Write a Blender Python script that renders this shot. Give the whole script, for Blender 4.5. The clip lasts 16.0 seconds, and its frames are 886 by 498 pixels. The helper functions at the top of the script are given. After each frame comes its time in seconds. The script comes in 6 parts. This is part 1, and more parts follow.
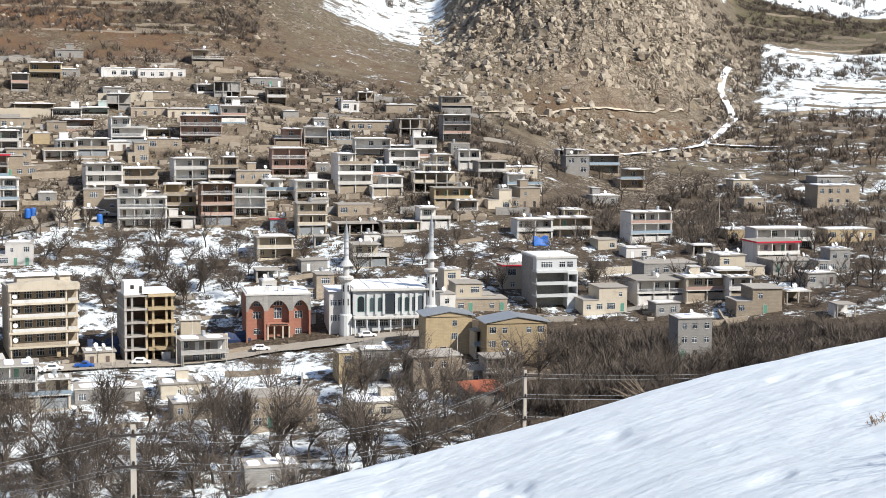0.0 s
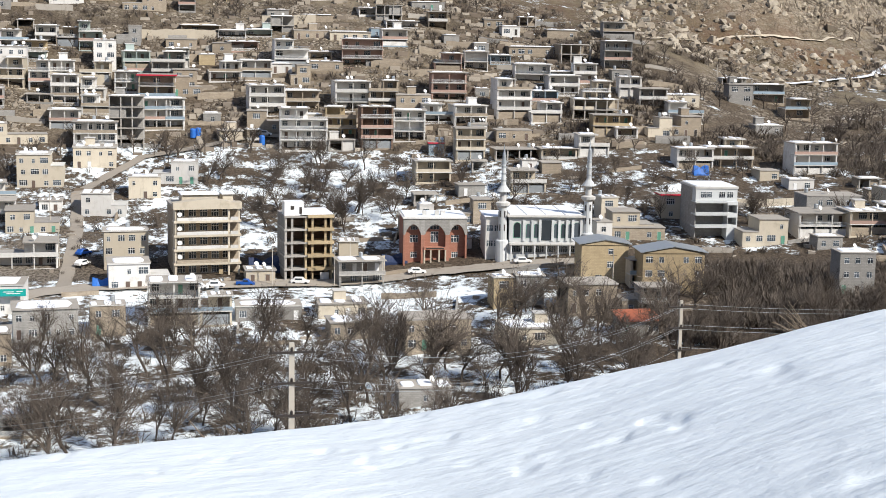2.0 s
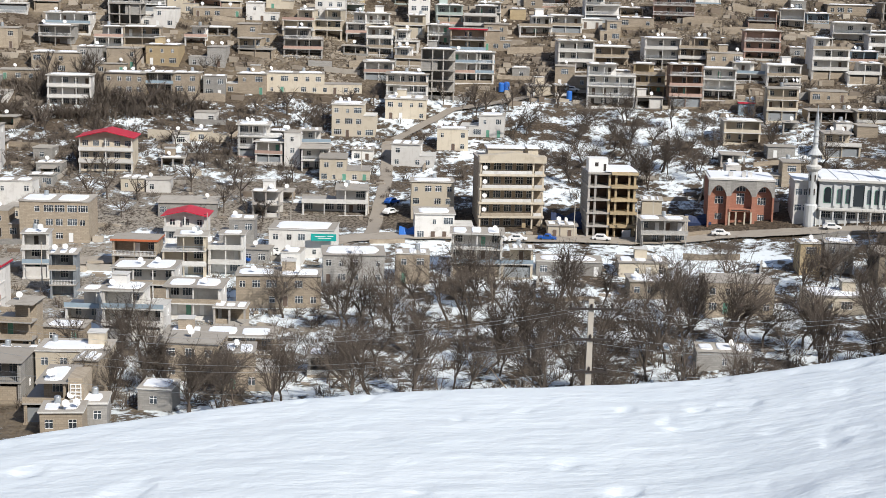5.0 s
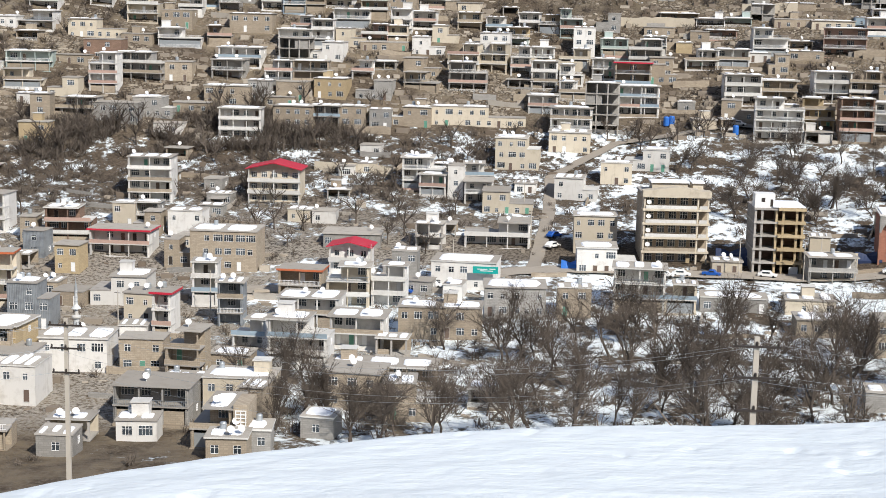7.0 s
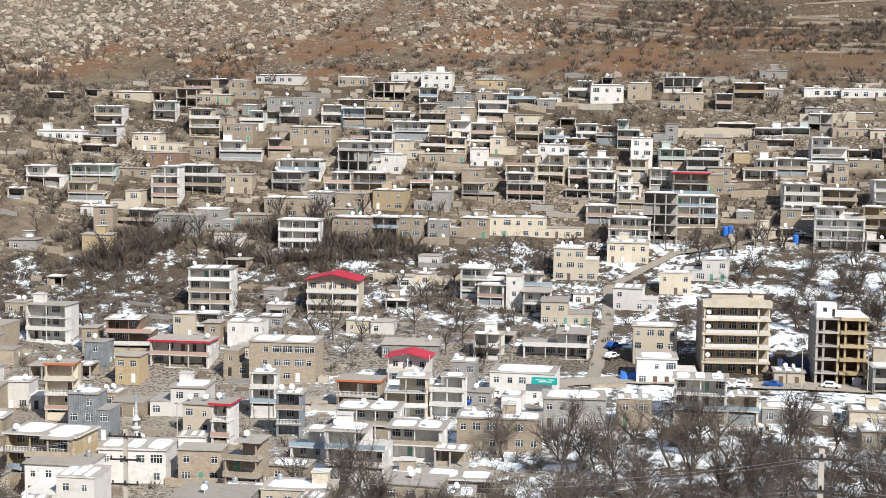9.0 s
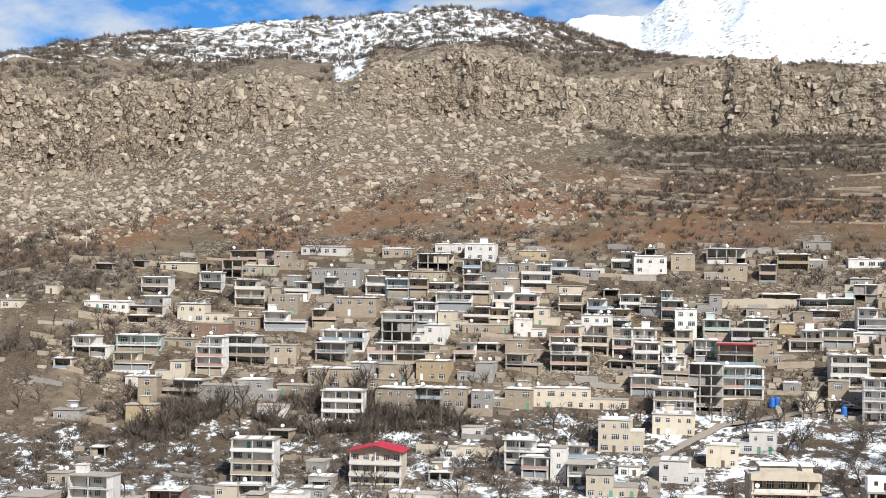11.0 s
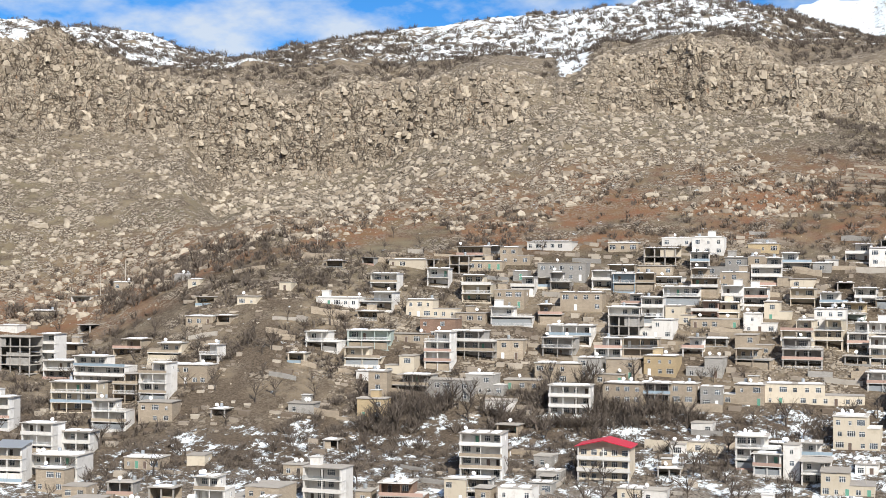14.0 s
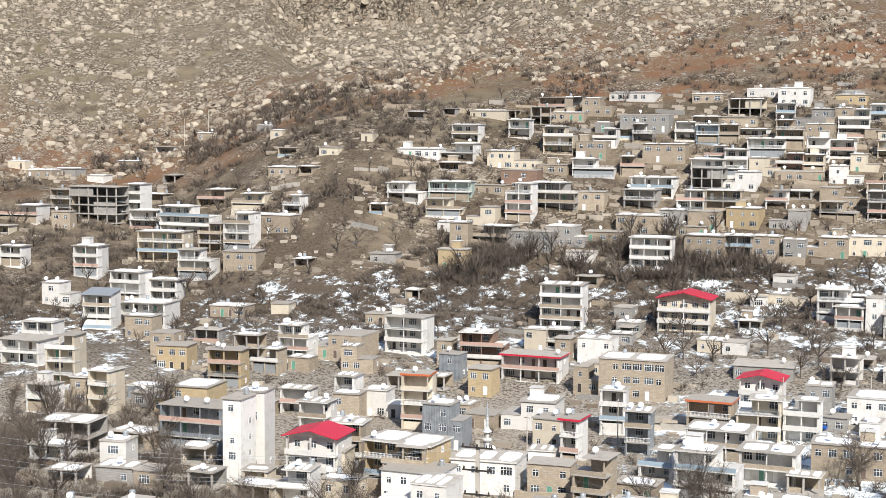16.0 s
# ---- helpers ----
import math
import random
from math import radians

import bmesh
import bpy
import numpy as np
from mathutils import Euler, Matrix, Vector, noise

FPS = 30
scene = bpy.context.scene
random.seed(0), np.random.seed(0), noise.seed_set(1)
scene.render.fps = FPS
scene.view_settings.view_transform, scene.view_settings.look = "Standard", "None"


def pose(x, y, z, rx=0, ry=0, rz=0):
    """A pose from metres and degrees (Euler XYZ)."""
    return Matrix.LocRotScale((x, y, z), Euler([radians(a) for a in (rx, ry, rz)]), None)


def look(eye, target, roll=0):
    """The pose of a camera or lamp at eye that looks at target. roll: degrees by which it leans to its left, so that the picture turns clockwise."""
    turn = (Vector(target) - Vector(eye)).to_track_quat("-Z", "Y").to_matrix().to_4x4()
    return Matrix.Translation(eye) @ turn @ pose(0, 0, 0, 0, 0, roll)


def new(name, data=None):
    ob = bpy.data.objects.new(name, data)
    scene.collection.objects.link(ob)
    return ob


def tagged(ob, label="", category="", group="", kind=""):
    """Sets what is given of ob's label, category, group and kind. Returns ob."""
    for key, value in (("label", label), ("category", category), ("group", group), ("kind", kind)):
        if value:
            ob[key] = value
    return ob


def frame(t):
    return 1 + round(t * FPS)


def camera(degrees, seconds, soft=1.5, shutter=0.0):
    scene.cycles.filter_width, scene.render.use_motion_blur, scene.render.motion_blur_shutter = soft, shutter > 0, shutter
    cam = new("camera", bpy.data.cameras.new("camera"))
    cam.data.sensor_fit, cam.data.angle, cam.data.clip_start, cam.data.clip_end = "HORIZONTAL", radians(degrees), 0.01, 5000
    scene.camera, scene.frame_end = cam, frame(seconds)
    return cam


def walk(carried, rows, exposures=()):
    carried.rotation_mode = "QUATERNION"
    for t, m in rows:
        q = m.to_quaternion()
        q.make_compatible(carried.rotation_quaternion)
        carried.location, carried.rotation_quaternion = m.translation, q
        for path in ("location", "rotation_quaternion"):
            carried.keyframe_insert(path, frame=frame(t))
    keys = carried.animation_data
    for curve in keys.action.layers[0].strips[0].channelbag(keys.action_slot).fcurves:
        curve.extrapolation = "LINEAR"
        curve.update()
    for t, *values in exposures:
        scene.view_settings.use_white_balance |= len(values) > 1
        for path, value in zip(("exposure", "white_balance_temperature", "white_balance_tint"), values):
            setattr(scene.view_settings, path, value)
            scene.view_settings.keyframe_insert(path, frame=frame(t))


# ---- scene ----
# The camera stands on a snowy slope across the valley and turns on the spot, held at arm's length.
EYE = Vector((0.0, 0.0, 100.0))
ARM = 0.35
cam = camera(33.04, 16.0, soft=0.6)
# seconds, yaw, pitch, roll
ROWS = [
    (0.0, 0.06, -6.00, -0.60), (0.5, 1.52, -6.86, -0.76), (1.0, 3.05, -7.73, -0.92), (1.5, 4.63, -8.38, -1.01),
    (2.0, 6.18, -8.93, -1.16), (2.5, 7.90, -9.40, -1.38), (3.0, 9.78, -9.76, -1.49), (3.5, 11.62, -10.14, -1.54),
    (4.0, 13.59, -10.55, -1.55), (4.5, 15.73, -10.77, -1.53), (5.0, 17.94, -10.87, -1.51), (5.2, 18.81, -10.90, -1.51),
    (7.3, 24.66, -9.36, -1.04), (7.5, 24.91, -9.01, -0.95), (8.0, 25.46, -8.00, -0.87), (8.2, 25.64, -7.55, -0.82),
    (10.3, 27.56, -1.52, -0.78), (10.5, 27.70, -0.81, -0.74), (11.0, 28.04, 0.98, -0.73), (11.5, 28.41, 2.73, -0.84),
    (12.0, 29.29, 3.77, -0.79), (12.5, 31.08, 3.69, -0.72), (13.0, 33.22, 3.04, -0.50), (13.5, 35.18, 2.03, -0.38),
    (14.0, 36.68, 0.71, -0.25), (14.5, 37.61, -0.69, -0.21), (15.0, 38.34, -2.09, -0.25), (15.5, 39.07, -3.59, -0.24),
    (16.0, 39.79, -5.00, -0.32),
]
walk(cam, [(t, pose(-ARM * math.sin(radians(yaw)), ARM * (math.cos(radians(yaw)) - 1), EYE.z, 90 + pitch, roll, yaw)) for t, yaw, pitch, roll in ROWS],
     exposures=[(0.0, 0.24), (3.5, 0.03), (5.0, -0.03), (8.0, 0.14), (11.0, 0.24), (12.5, 0.12), (14.5, 0.38), (16.0, 0.37)])

# ---- light: late-winter sun from behind the right shoulder, clear sky with drifting cloud ----
SUN_AZ, SUN_EL = 56.0, 40.0
to_sun = Vector((math.sin(radians(SUN_AZ)) * math.cos(radians(SUN_EL)), -math.cos(radians(SUN_AZ)) * math.cos(radians(SUN_EL)), math.sin(radians(SUN_EL))))
sun = new("sun", bpy.data.lights.new("sun", "SUN"))
sun.data.energy, sun.data.angle, sun.data.color = 5.0, radians(0.55), (1.0, 0.95, 0.87)
sun.matrix_world = look(to_sun * 50, (0, 0, 0))


def sky_world():
    w = bpy.data.worlds.new("sky")
    w.use_nodes = True
    nt = w.node_tree
    n, l = nt.nodes, nt.links
    n.clear()
    sky = n.new("ShaderNodeTexSky")
    sky.sky_type, sky.sun_disc = "NISHITA", False
    sky.sun_elevation, sky.sun_rotation = radians(SUN_EL), radians(180 - SUN_AZ)
    sky.altitude, sky.air_density, sky.dust_density, sky.ozone_density = 1400, 1.0, 0.4, 2.5
    # broken fair-weather cloud, laid on a high flat layer
    co = n.new("ShaderNodeTexCoord")
    sep = n.new("ShaderNodeSeparateXYZ")
    l.new(co.outputs["Generated"], sep.inputs[0])
    up = n.new("ShaderNodeMath"); up.operation = "ADD"; up.inputs[1].default_value = 0.32
    l.new(sep.outputs["Z"], up.inputs[0])
    lay = n.new("ShaderNodeVectorMath"); lay.operation = "DIVIDE"
    comb = n.new("ShaderNodeCombineXYZ")
    for i in range(3):
        l.new(up.outputs[0], comb.inputs[i])
    l.new(co.outputs["Generated"], lay.inputs[0]); l.new(comb.outputs[0], lay.inputs[1])
    mp = n.new("ShaderNodeMapping"); mp.inputs["Scale"].default_value = (6.2, 6.2, 0.0); mp.inputs["Location"].default_value = (3.1, 0.4, 0.0)
    l.new(lay.outputs[0], mp.inputs[0])
    tex = n.new("ShaderNodeTexNoise"); tex.inputs["Scale"].default_value = 1.0; tex.inputs["Detail"].default_value = 9; tex.inputs["Roughness"].default_value = 0.55
    l.new(mp.outputs[0], tex.inputs["Vector"])
    ramp = n.new("ShaderNodeValToRGB")
    ramp.color_ramp.elements[0].position, ramp.color_ramp.elements[1].position = 0.425, 0.63
    l.new(tex.outputs["Fac"], ramp.inputs[0])
    lim = n.new("ShaderNodeMath"); lim.operation = "MULTIPLY"; lim.inputs[1].default_value = 0.8
    l.new(ramp.outputs["Color"], lim.inputs[0])
    mix = n.new("ShaderNodeMixRGB"); mix.inputs[2].default_value = (18.5, 19.8, 21.0, 1)
    clear = n.new("ShaderNodeMixRGB"); clear.blend_type = "MULTIPLY"; clear.inputs[0].default_value = 1.0; clear.inputs[2].default_value = (0.70, 1.86, 3.0, 1)
    l.new(sky.outputs[0], clear.inputs[1])
    l.new(lim.outputs[0], mix.inputs[0]); l.new(clear.outputs[0], mix.inputs[1])
    bg = n.new("ShaderNodeBackground"); bg.inputs[1].default_value = 0.033
    l.new(mix.outputs[0], bg.inputs[0])
    out = n.new("ShaderNodeOutputWorld")
    l.new(bg.outputs[0], out.inputs[0])
    scene.world = w


sky_world()
# ---- materials ----
class Graph:
    """A small helper to write node materials down shortly."""

    def __init__(self, name):
        self.mat = bpy.data.materials.new(name)
        self.mat.use_nodes = True
        self.n, self.l = self.mat.node_tree.nodes, self.mat.node_tree.links
        self.bsdf = self.n["Principled BSDF"]
        self.co = self.n.new("ShaderNodeNewGeometry").outputs["Position"]

    def put(self, value, socket):
        if isinstance(value, bpy.types.NodeSocket):
            self.l.new(value, socket)
        elif isinstance(value, tuple) and len(value) == 3 and socket.type == "RGBA":
            socket.default_value = (*value, 1)
        else:
            socket.default_value = value

    def noise(self, scale, detail=4, rough=0.55, co=None, warp=0.0):
        t = self.n.new("ShaderNodeTexNoise")
        self.put(co or self.co, t.inputs["Vector"])
        t.inputs["Scale"].default_value, t.inputs["Detail"].default_value, t.inputs["Roughness"].default_value = scale, detail, rough
        t.inputs["Distortion"].default_value = warp
        return t.outputs["Fac"]

    def voronoi(self, scale, out="Distance", co=None, feature="F1"):
        t = self.n.new("ShaderNodeTexVoronoi")
        t.feature = feature
        self.put(co or self.co, t.inputs["Vector"])
        t.inputs["Scale"].default_value = scale
        return t.outputs[out]

    def math(self, op, a, b=0.0, clamp=False):
        t = self.n.new("ShaderNodeMath")
        t.operation, t.use_clamp = op, clamp
        self.put(a, t.inputs[0]), self.put(b, t.inputs[1])
        return t.outputs[0]

    def step(self, v, a, b):
        t = self.n.new("ShaderNodeMapRange")
        t.interpolation_type = "SMOOTHSTEP"
        self.put(v, t.inputs["Value"])
        t.inputs["From Min"].default_value, t.inputs["From Max"].default_value = a, b
        return t.outputs["Result"]

    def mix(self, f, a, b, mode="MIX"):
        t = self.n.new("ShaderNodeMixRGB")
        t.blend_type = mode
        self.put(f, t.inputs[0]), self.put(a, t.inputs[1]), self.put(b, t.inputs[2])
        return t.outputs[0]

    def attr(self, name):
        t = self.n.new("ShaderNodeAttribute")
        t.attribute_name = name
        return t.outputs["Fac"]

    def scaled(self, x, y, z, co=None):
        t = self.n.new("ShaderNodeMapping")
        t.inputs["Scale"].default_value = (x, y, z)
        self.put(co or self.co, t.inputs[0])
        return t.outputs[0]

    def rand(self):
        return self.n.new("ShaderNodeObjectInfo").outputs["Random"]

    def island(self):
        return self.n.new("ShaderNodeNewGeometry").outputs["Random Per Island"]

    def bump(self, h, strength=0.5, dist=0.1):
        t = self.n.new("ShaderNodeBump")
        t.inputs["Strength"].default_value, t.inputs["Distance"].default_value = strength, dist
        self.put(h, t.inputs["Height"])
        self.l.new(t.outputs[0], self.bsdf.inputs["Normal"])

    def done(self, color, rough=0.9, metal=0.0, spec=0.25):
        self.put(color, self.bsdf.inputs["Base Color"])
        self.put(rough, self.bsdf.inputs["Roughness"])
        self.put(metal, self.bsdf.inputs["Metallic"])
        self.bsdf.inputs["Specular IOR Level"].default_value = spec
        return self.mat


def ground_material():
    g = Graph("ground")
    fine, mid, big = g.noise(1.4, 5, 0.65), g.noise(0.16, 5, 0.6), g.noise(0.03, 3)
    soil = g.mix(g.step(mid, 0.35, 0.65), (0.085, 0.062, 0.041), (0.26, 0.205, 0.14))
    soil = g.mix(g.step(fine, 0.4, 0.75), soil, (0.20, 0.175, 0.14))
    garden = g.mix(g.step(fine, 0.3, 0.7), (0.042, 0.032, 0.024), (0.15, 0.115, 0.082))
    soil = g.mix(g.attr("garden"), soil, garden)
    soil = g.mix(g.math("MULTIPLY", g.attr("yard"), g.step(fine, 0.35, 0.6), True), soil, (0.38, 0.345, 0.295))
    red = g.mix(mid, (0.13, 0.056, 0.032), (0.31, 0.165, 0.09))
    soil = g.mix(g.math("MULTIPLY", g.attr("red"), g.step(big, 0.3, 0.62), True), soil, red)
    grass = g.mix(fine, (0.05, 0.055, 0.02), (0.13, 0.12, 0.06))
    soil = g.mix(g.math("MULTIPLY", g.attr("grass"), g.step(mid, 0.35, 0.6), True), soil, grass)
    # broken limestone: loose stones of two sizes lying in the soil
    stone_tone = g.mix(g.voronoi(0.95, "Color"), (0.22, 0.18, 0.132), (0.54, 0.47, 0.375))
    stone_tone = g.mix(g.step(fine, 0.55, 0.8), stone_tone, (0.22, 0.185, 0.14))
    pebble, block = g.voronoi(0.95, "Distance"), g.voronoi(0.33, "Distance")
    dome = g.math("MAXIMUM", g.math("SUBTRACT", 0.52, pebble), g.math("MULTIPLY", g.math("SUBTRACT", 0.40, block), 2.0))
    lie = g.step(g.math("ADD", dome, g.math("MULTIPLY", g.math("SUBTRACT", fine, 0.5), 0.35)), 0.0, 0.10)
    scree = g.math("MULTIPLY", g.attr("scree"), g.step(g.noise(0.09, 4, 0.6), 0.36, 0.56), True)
    # soil goes dark in a rim round each stone, contact shade put into colour
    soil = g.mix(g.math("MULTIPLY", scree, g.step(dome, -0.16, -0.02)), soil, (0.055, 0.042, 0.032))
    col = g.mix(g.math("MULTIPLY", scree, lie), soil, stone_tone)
    strat = g.noise(0.5, 6, 0.7, g.scaled(0.35, 0.35, 1.6))
    streak = g.noise(0.5, 5, 0.65, g.scaled(0.9, 0.9, 0.13))
    rock = g.mix(g.step(strat, 0.35, 0.65), (0.26, 0.21, 0.152), (0.52, 0.45, 0.35))
    rock = g.mix(g.step(streak, 0.56, 0.76), rock, (0.36, 0.20, 0.11))
    rock = g.mix(g.step(g.noise(0.35, 5, 0.6), 0.56, 0.72), rock, (0.14, 0.118, 0.094))
    bent = g.n.new("ShaderNodeVectorMath")
    bent.operation = "ADD"
    bend = g.n.new("ShaderNodeTexNoise")
    bend.inputs["Scale"].default_value = 0.12
    wide = g.n.new("ShaderNodeVectorMath")
    wide.operation, wide.inputs[3].default_value = "SCALE", 16.0
    g.l.new(g.co, bend.inputs["Vector"]), g.l.new(bend.outputs["Color"], wide.inputs[0]), g.l.new(g.co, bent.inputs[0]), g.l.new(wide.outputs[0], bent.inputs[1])
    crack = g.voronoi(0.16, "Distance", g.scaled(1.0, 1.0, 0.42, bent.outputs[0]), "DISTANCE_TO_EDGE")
    # rock cracks at two scales; their near-black colour stands in for crevice shade
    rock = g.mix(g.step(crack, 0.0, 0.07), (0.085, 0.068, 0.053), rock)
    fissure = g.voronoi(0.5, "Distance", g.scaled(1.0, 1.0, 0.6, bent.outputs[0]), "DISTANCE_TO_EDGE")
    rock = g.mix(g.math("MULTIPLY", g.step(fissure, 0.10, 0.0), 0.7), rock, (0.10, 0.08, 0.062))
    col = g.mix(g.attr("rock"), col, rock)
    # snow lies where the amount beats the unevenness of the ground
    patch = g.math("ADD", g.math("MULTIPLY", g.noise(0.11, 5, 0.62, g.scaled(1, 1, 1.6)), 0.48), g.math("ADD", g.math("MULTIPLY", g.noise(0.42, 4, 0.6), 0.30), g.math("MULTIPLY", fine, 0.22)))
    lies = g.step(g.math("SUBTRACT", g.attr("snow"), patch), -0.03, 0.035)
    snow = g.mix(g.noise(0.9, 4, 0.5), (0.755, 0.82, 0.85), (0.86, 0.905, 0.925))
    col = g.mix(lies, col, snow)
    h = g.math("ADD", g.math("MULTIPLY", fine, 0.6), g.math("MULTIPLY", g.math("MULTIPLY", g.math("MAXIMUM", dome, 0.0), 1.8), scree))
    h = g.math("ADD", h, g.math("MULTIPLY", g.math("ADD", strat, g.math("MINIMUM", crack, 0.35)), g.math("MULTIPLY", g.attr("rock"), 3.0)))
    h = g.math("MULTIPLY", h, g.math("SUBTRACT", 1.0, g.math("MULTIPLY", lies, 0.94)))
    h = g.math("ADD", h, g.math("MULTIPLY", lies, g.math("MULTIPLY", g.noise(2.2, 3, 0.5, g.scaled(0.6, 1.4, 1.0)), 0.05)))
    g.bump(h, 1.0, 1.0)
    return g.done(col, g.math("SUBTRACT", 0.95, g.math("MULTIPLY", lies, 0.4)), 0.0, 0.2)


GROUND = ground_material()
def object_coords(g):
    """Object coordinates unrolled round the corner: run along the wall, height."""
    co = g.n.new("ShaderNodeTexCoord").outputs["Object"]
    sep = g.n.new("ShaderNodeSeparateXYZ")
    g.l.new(co, sep.inputs[0])
    comb = g.n.new("ShaderNodeCombineXYZ")
    g.l.new(g.math("ADD", sep.outputs["X"], sep.outputs["Y"]), comb.inputs[0])
    g.l.new(sep.outputs["Z"], comb.inputs[1])
    return co, comb.outputs[0]


def wall_material(name, base, dark, masonry=0.0, rough=0.92):
    g = Graph(name)
    co, flat = object_coords(g)
    rnd = g.rand()
    shift = g.n.new("ShaderNodeVectorMath")
    shift.operation = "ADD"
    g.l.new(co, shift.inputs[0])
    comb = g.n.new("ShaderNodeCombineXYZ")
    g.l.new(g.math("MULTIPLY", rnd, 90.0), comb.inputs[0])
    g.l.new(comb.outputs[0], shift.inputs[1])
    co = shift.outputs[0]
    grime, grain = g.noise(0.45, 5, 0.65, co), g.noise(5.0, 4, 0.6, co)
    runs = g.noise(1.0, 4, 0.6, g.scaled(2.2, 2.2, 0.18, co))
    col = g.mix(rnd, base, tuple(0.62 * b + 0.2 * d for b, d in zip(base, dark)))
    if masonry:
        br = g.n.new("ShaderNodeTexBrick")
        g.l.new(flat, br.inputs["Vector"])
        br.inputs["Scale"].default_value, br.inputs["Mortar Size"].default_value = 1.0, 0.03
        br.inputs["Brick Width"].default_value, br.inputs["Row Height"].default_value = 0.75, 0.33
        br.inputs["Color1"].default_value, br.inputs["Color2"].default_value, br.inputs["Mortar"].default_value = (0.7, 0.7, 0.7, 1), (1, 1, 1, 1), (0.55, 0.55, 0.55, 1)
        col = g.mix(masonry, col, br.outputs["Color"], "MULTIPLY")
    col = g.mix(g.math("MULTIPLY", g.step(grime, 0.48, 0.72), 0.55), col, dark)
    col = g.mix(g.math("MULTIPLY", g.step(runs, 0.55, 0.75), 0.45), col, dark)
    col = g.mix(g.math("MULTIPLY", grain, 0.25), col, dark)
    g.bump(grain, 0.35, 0.05)
    return g.done(col, rough, 0.0, 0.15)


WALLS = {
    "W": wall_material("whitewash", (0.80, 0.785, 0.755), (0.42, 0.39, 0.35)),
    "C": wall_material("cream_plaster", (0.66, 0.59, 0.475), (0.38, 0.325, 0.25)),
    "S": wall_material("tan_stone", (0.50, 0.425, 0.33), (0.25, 0.20, 0.15), 0.7),
    "G": wall_material("grey_block", (0.42, 0.405, 0.38), (0.20, 0.19, 0.175), 0.6),
    "P": wall_material("pink_plaster", (0.52, 0.36, 0.30), (0.33, 0.23, 0.19)),
    "Y": wall_material("yellow_brick", (0.54, 0.43, 0.27), (0.34, 0.26, 0.16), 0.5),
    "B": wall_material("brown_brick", (0.30, 0.20, 0.15), (0.17, 0.12, 0.09), 0.8),
    "T": wall_material("pale_green_plaster", (0.42, 0.50, 0.47), (0.27, 0.29, 0.27)),
    "U": wall_material("pale_blue_plaster", (0.34, 0.44, 0.52), (0.22, 0.26, 0.29)),
}
def tin_cladding():
    g = Graph("tin_cladding")
    co, flat = object_coords(g)
    wave = g.n.new("ShaderNodeTexWave")
    wave.inputs["Scale"].default_value = 0.9
    g.l.new(flat, wave.inputs["Vector"])
    stain = g.noise(0.6, 4, 0.6, co)
    col = g.mix(g.step(stain, 0.4, 0.7), (0.36, 0.39, 0.42), (0.24, 0.26, 0.28))
    g.bump(wave.outputs["Fac"], 0.5, 0.06)
    return g.done(col, 0.45, 0.45, 0.4)


WALLS["M"] = tin_cladding()
CONCRETE = wall_material("raw_concrete", (0.47, 0.445, 0.41), (0.23, 0.21, 0.19))
MUD = wall_material("mud_roof", (0.46, 0.425, 0.375), (0.26, 0.23, 0.195))
ORANGE_BRICK = wall_material("orange_brick", (0.47, 0.225, 0.16), (0.32, 0.165, 0.12), 0.6)
TRIM = wall_material("pale_trim", (0.70, 0.69, 0.66), (0.40, 0.38, 0.35))
MARBLE = wall_material("white_cladding", (0.66, 0.68, 0.68), (0.46, 0.47, 0.47))


def plain_material(name, color, rough=0.6, metal=0.0, worn=0.25):
    g = Graph(name)
    n = g.noise(1.3, 5, 0.6)
    col = g.mix(g.math("MULTIPLY", g.step(n, 0.45, 0.75), worn), color, tuple(0.5 * c + 0.06 for c in color))
    return g.done(col, rough, metal, 0.35)


RED_TIN = plain_material("red_tin", (0.55, 0.03, 0.06), 0.45, 0.1)
PALE_PATH = plain_material("pale_path", (0.56, 0.48, 0.37), 0.95)
BURNT_TIN = plain_material("burnt_orange_tin", (0.50, 0.14, 0.06), 0.5)
ORANGE_TIN = plain_material("orange_tin", (0.40, 0.12, 0.06), 0.6, 0.0, 0.7)
GREY_TIN = plain_material("grey_tin", (0.42, 0.45, 0.47), 0.38, 0.5)
BLUE_TARP = plain_material("blue_sheet", (0.03, 0.16, 0.55), 0.5)
GREEN_PAINT = plain_material("green_paint", (0.12, 0.30, 0.22), 0.5)
TEAL_SIGN = plain_material("teal_board", (0.01, 0.36, 0.33), 0.5)
WHITE_PAINT = plain_material("white_paint", (0.80, 0.80, 0.79), 0.5, 0.0, 0.12)
DARK_IRON = plain_material("dark_iron", (0.06, 0.05, 0.045), 0.6, 0.4)
TYRE = plain_material("tyre", (0.03, 0.03, 0.03), 0.9)
POLE = plain_material("pole_concrete", (0.48, 0.44, 0.38), 0.9)
WOOD = plain_material("weathered_wood", (0.30, 0.23, 0.16), 0.85)
DOOR = plain_material("door_paint", (0.14, 0.10, 0.08), 0.6)


def glass_material():
    g = Graph("window_glass")
    col = g.mix(g.rand(), (0.02, 0.025, 0.03), (0.10, 0.12, 0.14))
    return g.done(col, 0.12, 0.0, 0.5)


def snow_material():
    g = Graph("snow")
    n = g.noise(0.8, 5, 0.6)
    g.bump(n, 0.4, 0.15)
    return g.done(g.mix(n, (0.78, 0.81, 0.86), (0.90, 0.91, 0.93)), 0.6, 0.0, 0.25)


def bark_material(name, a, b):
    g = Graph(name)
    return g.done(g.mix(g.math("MULTIPLY", g.math("ADD", g.rand(), g.noise(0.9, 3)), 0.5), a, b), 0.95, 0.0, 0.1)


